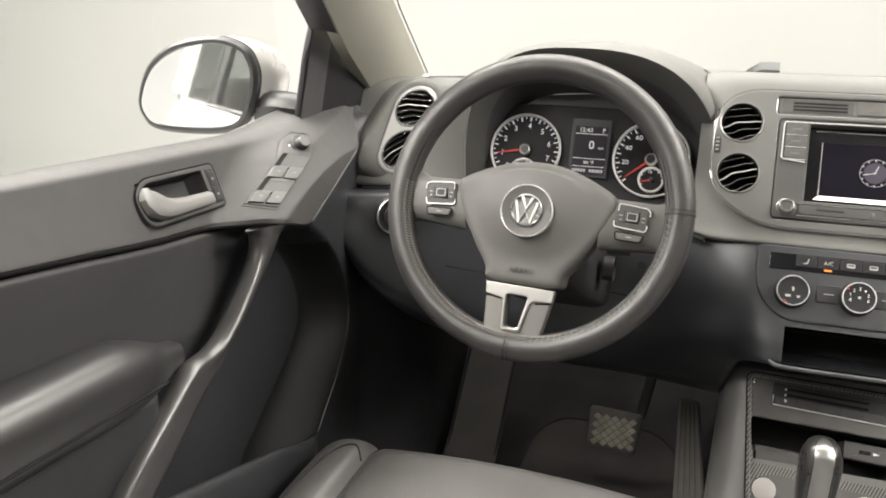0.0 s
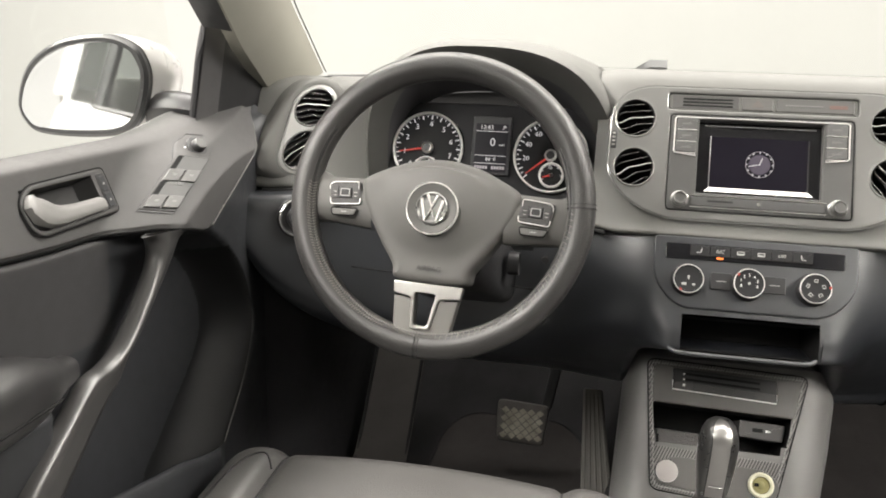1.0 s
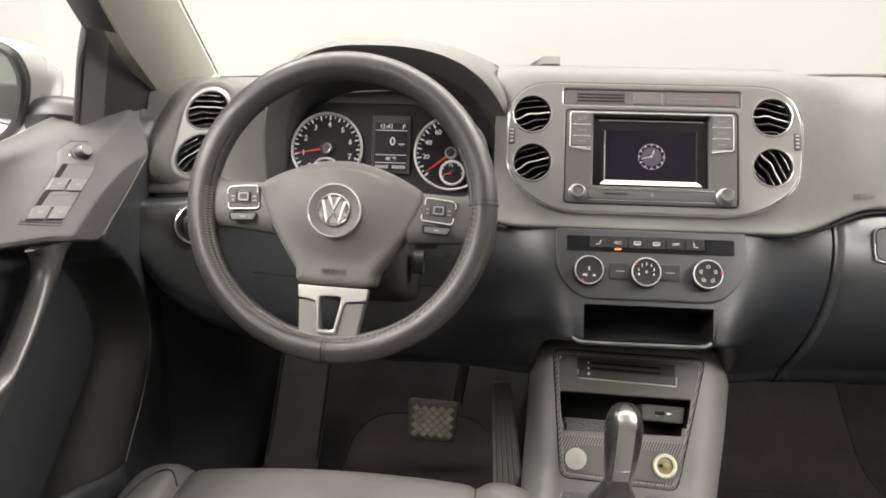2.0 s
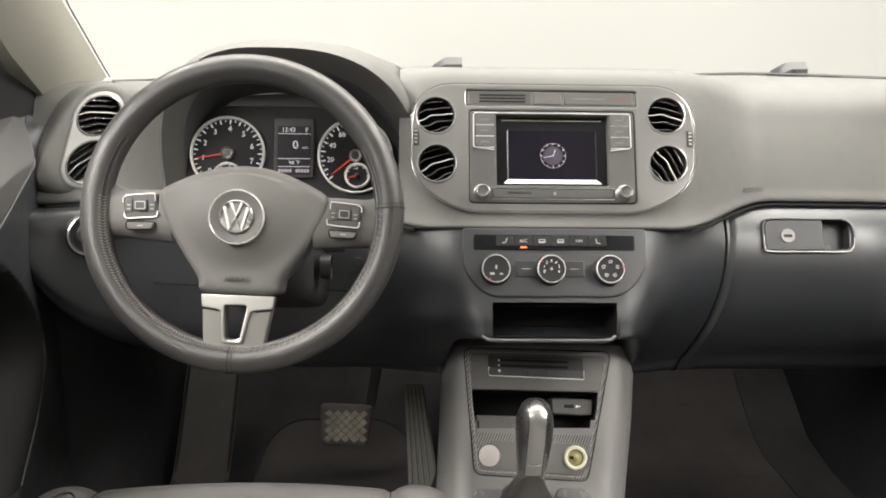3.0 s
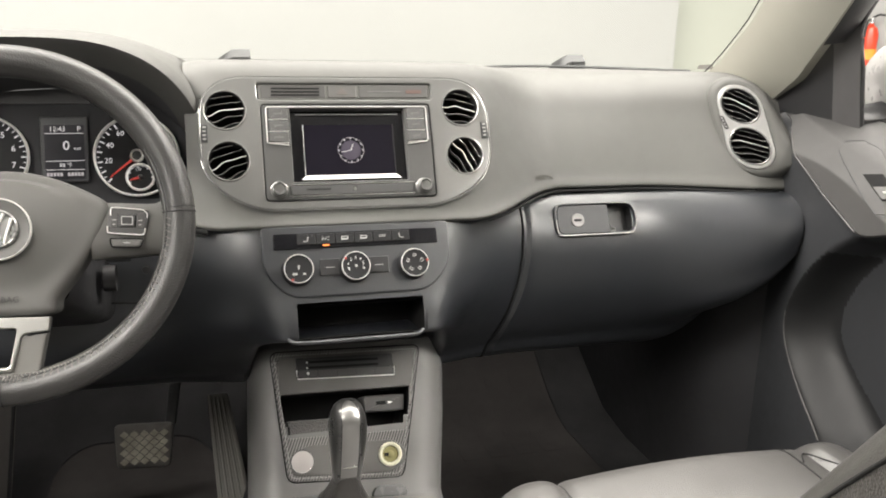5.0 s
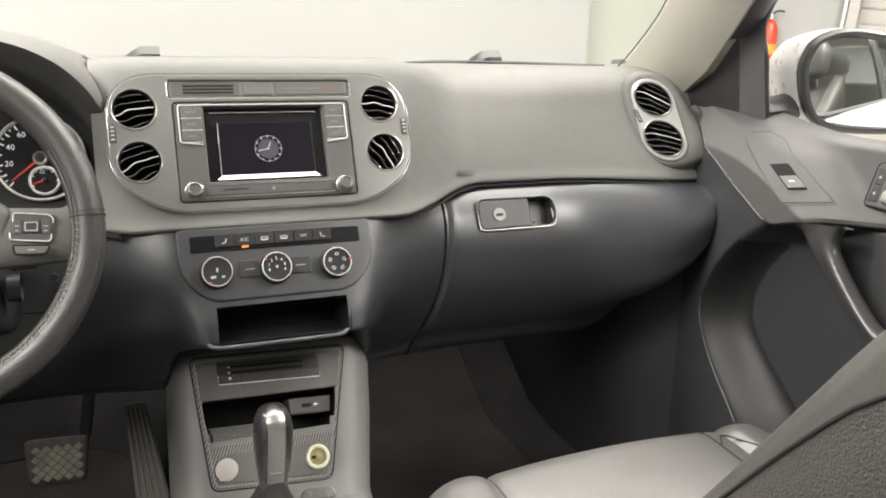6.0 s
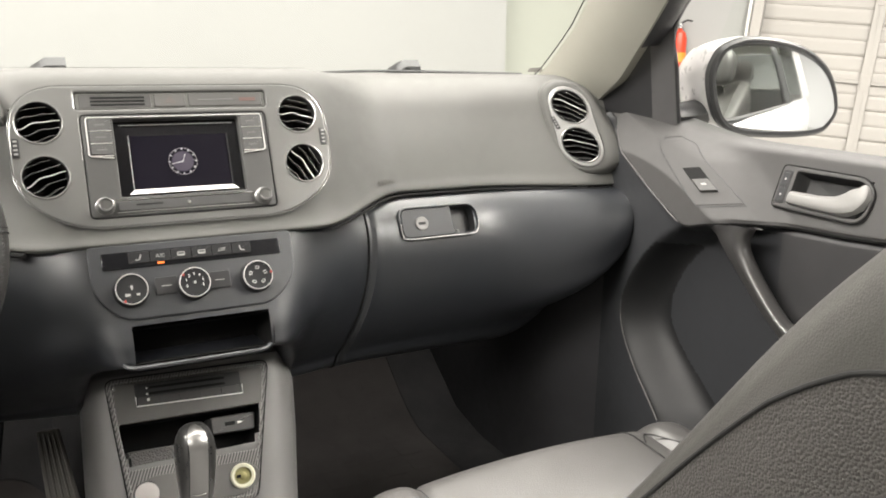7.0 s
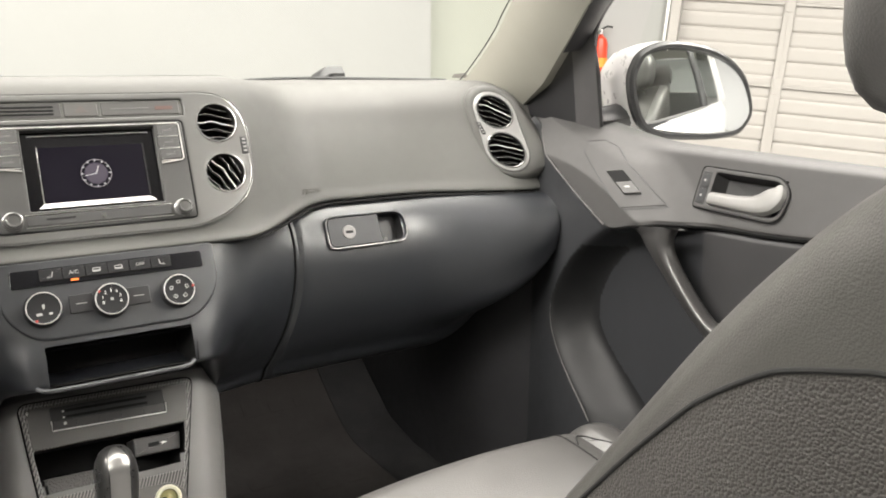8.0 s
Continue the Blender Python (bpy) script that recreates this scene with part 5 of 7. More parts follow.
# ---- centre console ----
CN = axes((0, 1.018, 0.437), (1, 0, 0), (0, 0.46, 0.888))      # sloping front: u across, v up, w out
console = thing("center_console", (0, 0.6, 0.08), "dark grey plastic centre console with carbon-look front panel", "console")
rows = []
for v, w, hl, hr, rad in ((0.040, -0.05, 0.120, 0.136, 0.03), (0.022, -0.012, 0.130, 0.146, 0.035), (0.012, -0.002, 0.140, 0.156, 0.046), (-0.03, 0.0, 0.146, 0.156, 0.046), (-0.10, 0.0, 0.149, 0.149, 0.046), (-0.17, 0.0, 0.150, 0.139, 0.046), (-0.215, 0.004, 0.152, 0.132, 0.046), (-0.245, 0.030, 0.156, 0.130, 0.046), (-0.262, 0.075, 0.157, 0.130, 0.046), (-0.300, 0.20, 0.157, 0.130, 0.046), (-0.36, 0.40, 0.155, 0.130, 0.046)):
    p = [(-hl, -rad)] + [(-hl + rad * (1 - math.cos(math.pi / 2 * k / 6)), -rad * (1 - math.sin(math.pi / 2 * k / 6))) for k in range(1, 7)]
    q = [(hr - rad * (1 - math.cos(math.pi / 2 * k / 6)), -rad * (1 - math.sin(math.pi / 2 * k / 6))) for k in range(6, 0, -1)] + [(hr, -rad)]
    pts = [at(CN, u, v, w + d) for u, d in p + q]
    floor_l = Vector((pts[0].x - 0.006, pts[0].y + 0.03, 0.07))
    floor_r = Vector((pts[-1].x + 0.006, pts[-1].y + 0.03, 0.07))
    rows.append([floor_l, floor_l.lerp(pts[0], 0.5)] + pts + [pts[-1].lerp(floor_r, 0.5), floor_r])


def console_hole(c):
    p = CN.inverted() @ c
    return not (-0.097 - 0.10 * max(0, p.y + 0.117) < p.x < 0.078 + 0.20 * max(0, p.y + 0.117) and -0.117 < p.y < -0.058 and abs(p.z) < 0.02)


fine = []
for i in range(len(rows) - 1):
    for k in range(6):
        fine.append([a.lerp(b, k / 6) for a, b in zip(rows[i], rows[i + 1])])
fine.append(rows[-1])
wide = []
for r in fine:
    mid = [r[8].lerp(r[9], k / 24) for k in range(25)]
    wide.append(r[:8] + mid + r[10:])
part("console_body", grid(wide, keep=console_hole), surface("console_plastic", (0.160, 0.158, 0.154), 0.38, spec=0.5, grain=1500, grain_h=0.15, vary=0.06), console)


def carbon(name):
    """Woven carbon-look foil: slanting light and dark ribs."""
    m, nt, p = principled(name)
    co = nt.nodes.new("ShaderNodeTexCoord")
    mp = nt.nodes.new("ShaderNodeMapping")
    mp.inputs["Rotation"].default_value = (radians(62), 0, radians(-38))
    wv = nt.nodes.new("ShaderNodeTexWave")
    wv.inputs["Scale"].default_value, wv.inputs["Distortion"].default_value = 95, 0.6
    link(nt, co.outputs["Object"], mp.inputs[0])
    link(nt, mp.outputs[0], wv.inputs["Vector"])
    mix = nt.nodes.new("ShaderNodeMix")
    mix.data_type = "RGBA"
    mix.inputs[6].default_value, mix.inputs[7].default_value = (0.035, 0.035, 0.035, 1), (0.24, 0.232, 0.225, 1)
    link(nt, wv.outputs["Fac"], mix.inputs[0])
    link(nt, mix.outputs[2], p.inputs["Base Color"])
    p.inputs["Roughness"].default_value = 0.32
    b = nt.nodes.new("ShaderNodeBump")
    b.inputs["Strength"].default_value, b.inputs["Distance"].default_value = 0.3, 0.001
    link(nt, wv.outputs["Fac"], b.inputs["Height"])
    link(nt, b.outputs[0], p.inputs["Normal"])
    return m


CARBON = carbon("carbon_look_foil")
foil_line = rounded([(-0.098, -0.177), (0.068, -0.188), (0.111, 0.001), (-0.112, 0.007)], 0.012, 5)
open_line = rounded([(-0.0955, -0.117), (0.0800, -0.122), (0.0935, -0.059), (-0.1025, -0.0545)], 0.005, 4)
foil = part("front_panel", pierced(foil_line, [open_line], 0.003, shift(CN, 0, 0, 0.003), 0.001), CARBON, console, "carbon-look front panel")
# stitched edge of the panel
bm = bmesh.new()
line = [Vector(p) for p in inset(foil_line, 0.0045)]
for i in range(len(line)):
    a, b = line[i], line[(i + 1) % len(line)]
    n = max(int((b - a).length / 0.006), 1)
    for k in range(n):
        p, q = a.lerp(b, (k + 0.15) / n), a.lerp(b, (k + 0.85) / n)
        seg = tube([at(CN, p.x, p.y, 0.0032), at(CN, q.x, q.y, 0.0032)], 0.0008, 5)
        me = bpy.data.meshes.new("seg")
        seg.to_mesh(me)
        seg.free()
        bm.from_mesh(me)
        bpy.data.meshes.remove(me)
tagged(part("stitching", bm, GREY_MARK, foil), kind="stuff")
part("edge_groove", tube([at(CN, u, v, 0.001) for u, v in inset(foil_line, -0.0012)], 0.0009, 6, closed=True), GAP, foil)
CON_GREY = surface("console_grey_panel", (0.11, 0.107, 0.102), 0.5, grain=1500, grain_h=0.12)
part("upper_field", plate(rounded([(-0.1025, -0.0535), (0.0935, -0.058), (0.1015, -0.006), (-0.1035, 0.0)], 0.006, 4), 0.004, shift(CN, 0, 0, 0.0045), 0.001), CON_GREY, console)
part("lower_field", plate(rounded([(-0.092, -0.170), (0.050, -0.180), (0.074, -0.168), (0.076, -0.150), (0.058, -0.134), (-0.070, -0.129), (-0.094, -0.142)], 0.010, 4), 0.004, shift(CN, 0, 0, 0.0045), 0.001), CON_GREY, console)
# card reader style panel with keys
KEY_GREY = surface("console_key_grey", (0.060, 0.059, 0.058), 0.45)
FRAME_BRIGHT = surface("bright_key_frame", (0.78, 0.77, 0.75), 0.45, metal=0.15, vary=0.02)
card = part("key_panel", plate(rounded([(-0.076, -0.0335), (0.0675, -0.0395), (0.0675, -0.0080), (-0.0765, -0.0035)], 0.002, 3), 0.004, shift(CN, 0, 0, 0.0065), 0.0008), BLACK, console)
for k in range(2):
    part("slot", plate(rounded([(-0.058, -0.0125 - k * 0.0080), (0.045, -0.0160 - k * 0.0080), (0.045, -0.0125 - k * 0.0080), (-0.058, -0.0090 - k * 0.0080)], 0.001, 2), 0.001, shift(CN, 0, 0, 0.0070), 0.0002), GAP, card)
    part("mark", plate(circle(0.0014, 8, -0.0605, -0.0110 - k * 0.0080), 0.0004, shift(CN, 0, 0, 0.0071), 0.0001), WHITE_MARK, card)
for k in range(5):
    u0, u1 = -0.0735 + k * 0.0280, -0.0465 + k * 0.0280
    d0, d1 = -0.0325 - (u0 + 0.0735) * 0.042, -0.0325 - (u1 + 0.0735) * 0.042
    b = part("key", plate(rounded([(u0, d0), (u1, d1), (u1, d1 + 0.0105), (u0, d0 + 0.0105)], 0.001, 2), 0.003, shift(CN, 0, 0, 0.0080), 0.0006), KEY_GREY, card)
    if k == 0:
        part("mark", plate(circle(0.0022, 10, (u0 + u1) / 2, d0 + 0.0055), 0.0003, shift(CN, 0, 0, 0.0082), 0.0001), WHITE_MARK, b)
part("key_trim", tube([at(CN, u, v, 0.0072) for u, v in ((-0.0760, -0.0210), (-0.0758, -0.0340), (0.0680, -0.0402), (0.0685, -0.0275))], 0.0009, 6), FRAME_BRIGHT, card)
# open shelf, its shade put into near-black walls and back
shelf_l = [(-0.0955, -0.117), (0.0800, -0.122), (0.0935, -0.059), (-0.1025, -0.0545)]
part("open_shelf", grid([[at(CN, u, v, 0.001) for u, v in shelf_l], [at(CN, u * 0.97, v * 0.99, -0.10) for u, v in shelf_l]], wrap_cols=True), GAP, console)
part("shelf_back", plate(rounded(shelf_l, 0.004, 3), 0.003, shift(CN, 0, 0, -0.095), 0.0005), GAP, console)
coin = part("coin_tray", plate(rounded([(-0.0925, -0.1165), (-0.015, -0.119), (-0.015, -0.0945), (-0.0945, -0.0920)], 0.003, 3), 0.03, shift(CN, 0, 0, -0.006), 0.002), surface("perforated_tray_plastic", (0.085, 0.083, 0.08), 0.5, grain=420, grain_h=0.8, cells=True), console)
part("coin_slit", plate(box2(-0.0935, -0.115, -0.0905, -0.100, 0.001), 0.002, shift(CN, 0, 0, -0.0045), 0.0004), GAP, coin)
usb = part("usb_panel", plate(rounded([(0.0215, -0.0905), (0.0815, -0.0930), (0.0850, -0.0690), (0.0215, -0.0665)], 0.003, 3), 0.06, shift(CN, 0, 0, -0.012), 0.002), KEY_GREY, console)
part("usb_port", plate(box2(0.040, -0.0820, 0.0545, -0.0765, 0.0006), 0.001, shift(CN, 0, 0, -0.0114), 0.0002), GAP, usb)
part("usb_mark", plate(rounded([(0.058, -0.0815), (0.066, -0.0795), (0.058, -0.0775)], 0.0004, 2), 0.0004, shift(CN, 0, 0, -0.0116), 0.0001), WHITE_MARK, usb)
# start button and lighter socket
SB = shift(CN, -0.0770, -0.1510, 0.0045) @ Matrix.Scale(0.88, 4)
stb = part("start_button", lathe([(0.0190, -0.002), (0.0190, 0.0015), (0.0175, 0.0030), (0.0168, 0.0024), (0.0160, 0.0028), (0, 0.0036)], SB, 36), surface("pale_grey_button", (0.48, 0.455, 0.44), 0.45, metal=0.1), console, "pale grey round start button")
part("button_ring", lathe([(0.0192, -0.001), (0.0193, 0.0020), (0.0182, 0.0032), (0.0174, 0.0026)], SB, 36), CHROME, stb)
LI = shift(CN, 0.0508, -0.1545, 0.0045) @ Matrix.Scale(0.90, 4)
GLOWRING = surface("cream_socket_ring", (0.70, 0.69, 0.54), 0.45)
lit = part("lighter_socket", lathe([(0.0195, -0.002), (0.0195, 0.0025), (0.0170, 0.0045), (0.0135, 0.0035), (0.0128, -0.004), (0.0125, -0.030), (0, -0.030)], LI, 36), GLOWRING, console, "cream-ringed twelve-volt lighter socket")
part("socket_core", lathe([(0.0134, 0.0030), (0.0122, 0.0016), (0.0118, 0.0008), (0.0065, 0.0008), (0.0045, 0.0022), (0, 0.0025)], LI, 28), surface("brass_socket", (0.27, 0.25, 0.12), 0.45, metal=0.6), lit)
part("socket_clip", plate(box2(-0.0095, -0.0025, -0.0030, 0.0025, 0.0008), 0.006, shift(LI, 0, 0, 0.0028), 0.0005), GAP, lit)
# small chrome corner tag
part("corner_tag", plate(rounded([(-0.1045, -0.004), (-0.1015, -0.010), (-0.1000, -0.002)], 0.001, 2), 0.001, shift(CN, 0, 0, 0.0048), 0.0003), CHROME, foil)
# shift gate surround and cup edges
for u in (-0.075, 0.045):
    part("gate_trim", plate(rounded([(u - 0.028, -0.208), (u + 0.028, -0.211), (u + 0.022, -0.195), (u - 0.020, -0.193)], 0.007, 4), 0.006, shift(CN, 0, -0.004, 0.007), 0.002), surface("grey_gloss_trim", (0.16, 0.16, 0.16), 0.25), console)

# ---- gear lever ----
GL = axes((-0.0255, 0.880, 0.268), (1, 0, 0), (0, 0.985, 0.17))
lever = thing("gear_lever", (-0.0255, 0.88, 0.25), "chrome and black leather automatic gear lever with gaiter", "gear lever")


def oval_rows(table):
    """Rings of (height, half width, half depth, forward shift)."""
    out = []
    for w, a, b, f in table:
        out.append([at(GL, 0.95 * a * math.copysign(abs(math.cos(t)) ** 0.8, math.cos(t)), f + b * math.copysign(abs(math.sin(t)) ** 0.8, math.sin(t)), 0.97 * w) for t in [2 * math.pi * k / 32 for k in range(32)]])
    return out


knob = oval_rows([(0.050, 0.0200, 0.0160, 0.0), (0.062, 0.0205, 0.0175, 0.0), (0.070, 0.0222, 0.0185, 0.0), (0.095, 0.0245, 0.0215, 0.0), (0.118, 0.0262, 0.0240, 0.001), (0.138, 0.0262, 0.0250, 0.002), (0.152, 0.0242, 0.0242, 0.002), (0.162, 0.0205, 0.0212, 0.002), (0.1685, 0.0155, 0.0160, 0.002), (0.1715, 0.0092, 0.0098, 0.002), (0.1725, 0.002, 0.003, 0.002)])
kb = grid(knob, wrap_cols=True)
kb.verts.ensure_lookup_table()
kb.faces.new(kb.verts[-32:])
part("knob", kb, surface("dark_knob_silver", (0.19, 0.19, 0.187), 0.30, metal=0.85, spec=0.6), lever)
# bright spine over the knob's back and top
spine = []
for w, b, hw in ((0.062, 0.0166, 0.013464), (0.08, 0.0197, 0.013464), (0.1, 0.0219, 0.013464), (0.12, 0.0236, 0.013464), (0.14, 0.0246, 0.013464), (0.154, 0.0238, 0.013464), (0.163, 0.0208, 0.013596), (0.169, 0.0158, 0.013728), (0.1724, 0.0095, 0.01254), (0.1736, 0, 0.01056), (0.1724, -0.009, 0.00792)):
    spine.append([at(GL, 0.88 * hw * q, 0.001 - b - 0.0024 + 0.0018 * q * q * (1 if w < 0.16 else 0.3), 0.97 * w + 0.0004 - 0.0030 * q * q * smooth(0.15, 0.172, w)) for q in (-1, -0.6, -0.2, 0.2, 0.6, 1)])
part("chrome_spine", grid(spine), surface("brushed_spine_silver", (0.34, 0.335, 0.325), 0.36, metal=0.85, vary=0.03), lever, "brushed chrome spine")
for s in (-1, 1):
    part("spine_edge", tube([r[0 if s < 0 else -1] for r in spine], 0.0007, 6), BLACK, lever)
part("chrome_line", tube([at(GL, 0.0085 * q, -0.0224 - 0.001 * (1 - q * q), 0.082) for q in (-1, -0.5, 0, 0.5, 1)], 0.0008, 6), CHROME, lever)
for s in (-1, 1):
    part("chrome_line", tube([at(GL, s * u, -v, 0.066) for u, v in ((0.0095, 0.0150), (0.0135, 0.0105), (0.0165, 0.004))], 0.0010, 6), CHROME, lever)
gait = []
for k in range(13):
    t = k / 12
    w = 0.064 - 0.075 * t
    a = 0.0150 + 0.026 * t ** 1.7
    row = []
    for j in range(32):
        th = 2 * math.pi * j / 32
        fold = 1 + 0.055 * math.sin(5 * th + 3 * t) * t + 0.03 * math.sin(9 * th - 5 * t) * t
        row.append(at(GL, a * fold * math.copysign(abs(math.cos(th)) ** 0.75, math.cos(th)), a * 1.15 * fold * math.copysign(abs(math.sin(th)) ** 0.75, math.sin(th)), w))
    gait.append(row)
part("gaiter", grid(gait, wrap_cols=True), surface("gaiter_leather", (0.035, 0.033, 0.031), 0.38, grain=500, grain_h=0.3, cells=True), lever, "creased black leather gaiter")

# ---- front doors ----
def belt(y):
    """Height of the door's top edge."""
    return 0.767 + 0.033 * smooth(0.72, 1.0, y)


def fold(y):
    """Height of the line between the door's upper trim and its lower part."""
    return lerp_table([(-0.2, 0.700), (0.343, 0.686), (0.438, 0.677), (0.513, 0.669), (0.563, 0.665), (0.660, 0.6615), (0.705, 0.658), (0.749, 0.6493), (0.775, 0.6415), (0.788, 0.640), (0.800, 0.6435), (0.865, 0.682), (0.9456, 0.7366), (1.0, 0.780), (1.03, 0.790)], y)


def upper_x(y, z):
    """Half-width of the upper trim's face: a plain band, and a wing that comes inwards ahead of the latch."""
    t = min(max((z - fold(y)) / (belt(y) - fold(y)), 0), 1)
    band = 0.737 + 0.029 * t
    wing = 0.693 - 0.398 * (y - 0.745) + 0.717 * (z - 0.670) + 1.1 * max(0.0, y - 0.78) ** 2
    wing = wing + (max(band, wing) - wing) * smooth(0.70, 1.0, t)
    k = smooth(-0.050 - 0.6 * max(0.0, z - 0.685), 0.012, y - (0.690 + (z - 0.681) * 1.65))
    wing = max(wing, 0.689)
    x = band * (1 - k) + min(wing, band) * k
    x += 0.005 * (1 - smooth(0.0, 0.07, t)) ** 2 * (1 - smooth(0.70, 0.76, y))
    x += 0.022 * smooth(0.86, 1.0, t) ** 2
    return x


def soft_table(table, z):
    """A table read with its corners rounded off."""
    return sum(lerp_table(table, z + d) for d in (-0.030, -0.020, -0.010, 0.0, 0.010, 0.020, 0.030)) / 7


def pocket_arc(z):
    """Where the front edge of the door pocket lies at height z."""
    return soft_table([(0.10, 0.68), (0.309, 0.803), (0.343, 0.839), (0.376, 0.870), (0.420, 0.908), (0.440, 0.920), (0.461, 0.926), (0.485, 0.924), (0.509, 0.915), (0.540, 0.898), (0.569, 0.877), (0.595, 0.854), (0.617, 0.829), (0.632, 0.804), (0.645, 0.776), (0.67, 0.735)], z)


def pocket_wide(z):
    """How far the pocket's front wall runs back at height z."""
    return soft_table([(0.30, 0.118), (0.35, 0.109), (0.38, 0.100), (0.41, 0.088), (0.44, 0.075), (0.47, 0.066), (0.50, 0.060), (0.56, 0.055), (0.64, 0.055)], z)


def pocket_lip(y):
    return lerp_table([(0.40, 0.425), (0.58, 0.378), (0.68, 0.352), (0.73, 0.333), (0.803, 0.311)], y)


def lower_x(y, z):
    """Half-width of the lower door: insert, armrest, pocket and front cheek."""
    x = 0.746 - 0.004 * smooth(0.55, 0.67, z)
    # the pocket's front wall curves in from the cheek's edge to a crease at the back panel
    wide = pocket_wide(z)
    q = (pocket_arc(z) - y) / wide
    cheek = 0.691 + 0.010 * smooth(0.86, 0.99, y)
    if q <= 0:
        x = cheek
    elif q < 1:
        x = cheek + (x - cheek) * math.sin(math.pi / 2 * q) ** 1.25
    # body below the armrest
    g = (1 - smooth(0.47, 0.53, y)) * (1 - smooth(0.515, 0.545, z))
    x = x + (0.694 + 0.01 * (1 - smooth(0.40, 0.52, z)) - x) * g
    # meets the wing's edge without a gap
    if y > 0.66:
        j = smooth(fold(y) - 0.012, fold(y), z) * smooth(0.66, 0.71, y)
        x = x + (upper_x(y, fold(y)) - x) * j
    return x


def build_door(s):
    def side(bm):
        """The driver's panel is the mirror image, with its lower half a little shallower."""
        if s < 0:
            mirror_x(bm)
            for v in bm.verts:
                v.co.z += 0.045 * (0.9 - v.co.z) * (1 - smooth(0.66, 0.76, v.co.z))
        return bm

    door = thing("front_door", (s * 0.80, 0.4, 0.0), "dark grey plastic car door panel with diagonal pull, closed", "car door", "front doors")
    PALE_EDGE = surface("pale_seam_edge", (0.13, 0.128, 0.124), 0.4)
    ys = [-0.16 + 1.19 * i / 300 for i in range(301)]

    def bezel_cut(c):
        return not (0.537 < c.y < 0.653 and 0.690 < c.z < 0.737)

    rows = [[(upper_x(y, fold(y)) + 0.06, y, fold(y) + 0.001) for y in ys], [(upper_x(y, fold(y)) + 0.006, y, fold(y) - 0.0012) for y in ys]]
    for j in range(46):
        t = j / 45
        rows.append([(upper_x(y, fold(y) + (belt(y) - fold(y)) * t), y, fold(y) + (belt(y) - fold(y)) * t) for y in ys])
    rows.append([(0.80, y, belt(y) - 0.004) for y in ys])
    up = part("upper_trim", side(grid(rows, keep=bezel_cut)), DOOR_UP, door, "grained grey upper door trim")
    rows = []
    for j in range(150):
        t = j / 149
        row = []
        for y in ys:
            z = 0.07 + (fold(y) - 0.001 - 0.07) * t
            row.append((lower_x(y, z) + (0.02 * smooth(0.985, 1.0, t) if y < 0.69 else 0), y, z))
        rows.append(row)
    def insert(c):
        return c.y < 0.655 and c.z > 0.535

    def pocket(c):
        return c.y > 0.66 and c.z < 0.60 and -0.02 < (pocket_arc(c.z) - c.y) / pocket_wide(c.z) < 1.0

    # Same plastic as the lower trim, coloured darker for the shade in the pocket.
    part("pocket_wall", side(grid(rows, keep=pocket)), surface("shaded_pocket_plastic", (0.011, 0.0114, 0.0118), 0.48, spec=0.30, vary=0.05), door, "front wall of the door pocket, coloured dark for its shade", sharp=75)
    part("lower_trim", side(grid(rows, keep=lambda c: not insert(c) and not pocket(c))), DOOR_LOW, door, "dark lower door trim", sharp=75)
    part("door_insert", side(grid(rows, keep=insert)), surface("door_insert_vinyl", (0.040, 0.0395, 0.0405), 0.5, spec=0.5, grain=900, grain_h=0.12, vary=0.08), door, "dark grey vinyl door insert", sharp=75)
    part("trim_gap", side(tube([(upper_x(y, fold(y)) - 0.001 + 0.004, y, fold(y) - 0.001) for y in ys[:243:2]], 0.0030, 6)), GAP, door)
    arc = [(lower_x(pocket_arc(z) + 0.012, z) - 0.0004, pocket_arc(z) + 0.0015, z) for z in [0.311 + 0.17 * k / 40 for k in range(41)]]
    part("pocket_edge", side(tube(arc, 0.0013, 6)), PALE_EDGE, door)
    part("cheek_seam", side(tube([(upper_x(y, fold(y)) - 0.0004, y, fold(y) - 0.0022) for y in [0.80 + 0.19 * k / 30 for k in range(31)]], 0.0010, 6)), PALE_EDGE, door)
    # outer wall of the map pocket, with a rounded lip
    wall = []
    for k in range(41):
        y = 0.40 + 0.408 * k / 40
        z, front = pocket_lip(y), smooth(0.760, 0.808, y)
        wall.append([(x + (0.6895 - x) * front, y, zz) for x, zz in ((0.694, z - 0.030), (0.688, z - 0.006), (0.684, z - 0.001), (0.679, z), (0.6745, z - 0.003), (0.672, z - 0.010), (0.672, z - 0.06), (0.678, z - 0.14), (0.690, 0.08))])
    part("map_pocket", side(grid(wall)), DOOR_LOW, door, "dark map pocket wall", sharp=75)

    def sq(c):
        """Squares a circle a little."""
        return math.copysign(abs(c) ** 0.72, c)

    # armrest: a padded bar with a seam
    arm = []
    for k in range(40):
        y = -0.16 + 0.690 * k / 39
        e = 1 - 0.62 * smooth(0.40, 0.533, y) ** 2
        cz = 0.5525 + 0.004 * (1 - smooth(0.1, 0.45, y))
        arm.append([(0.716 + 0.040 * e * sq(math.cos(2 * math.pi * j / 40)), y, cz - 0.014 * (1 - e) + 0.038 * e * sq(math.sin(2 * math.pi * j / 40))) for j in range(40)])
    ab = grid(arm, wrap_cols=True)
    ab.verts.ensure_lookup_table()
    ab.faces.new(ab.verts[-40:])
    part("armrest", side(ab), surface("armrest_vinyl", (0.026, 0.0255, 0.0255), 0.36, spec=0.7, vary=0.04, wear=0.015), door, "padded dark vinyl armrest")
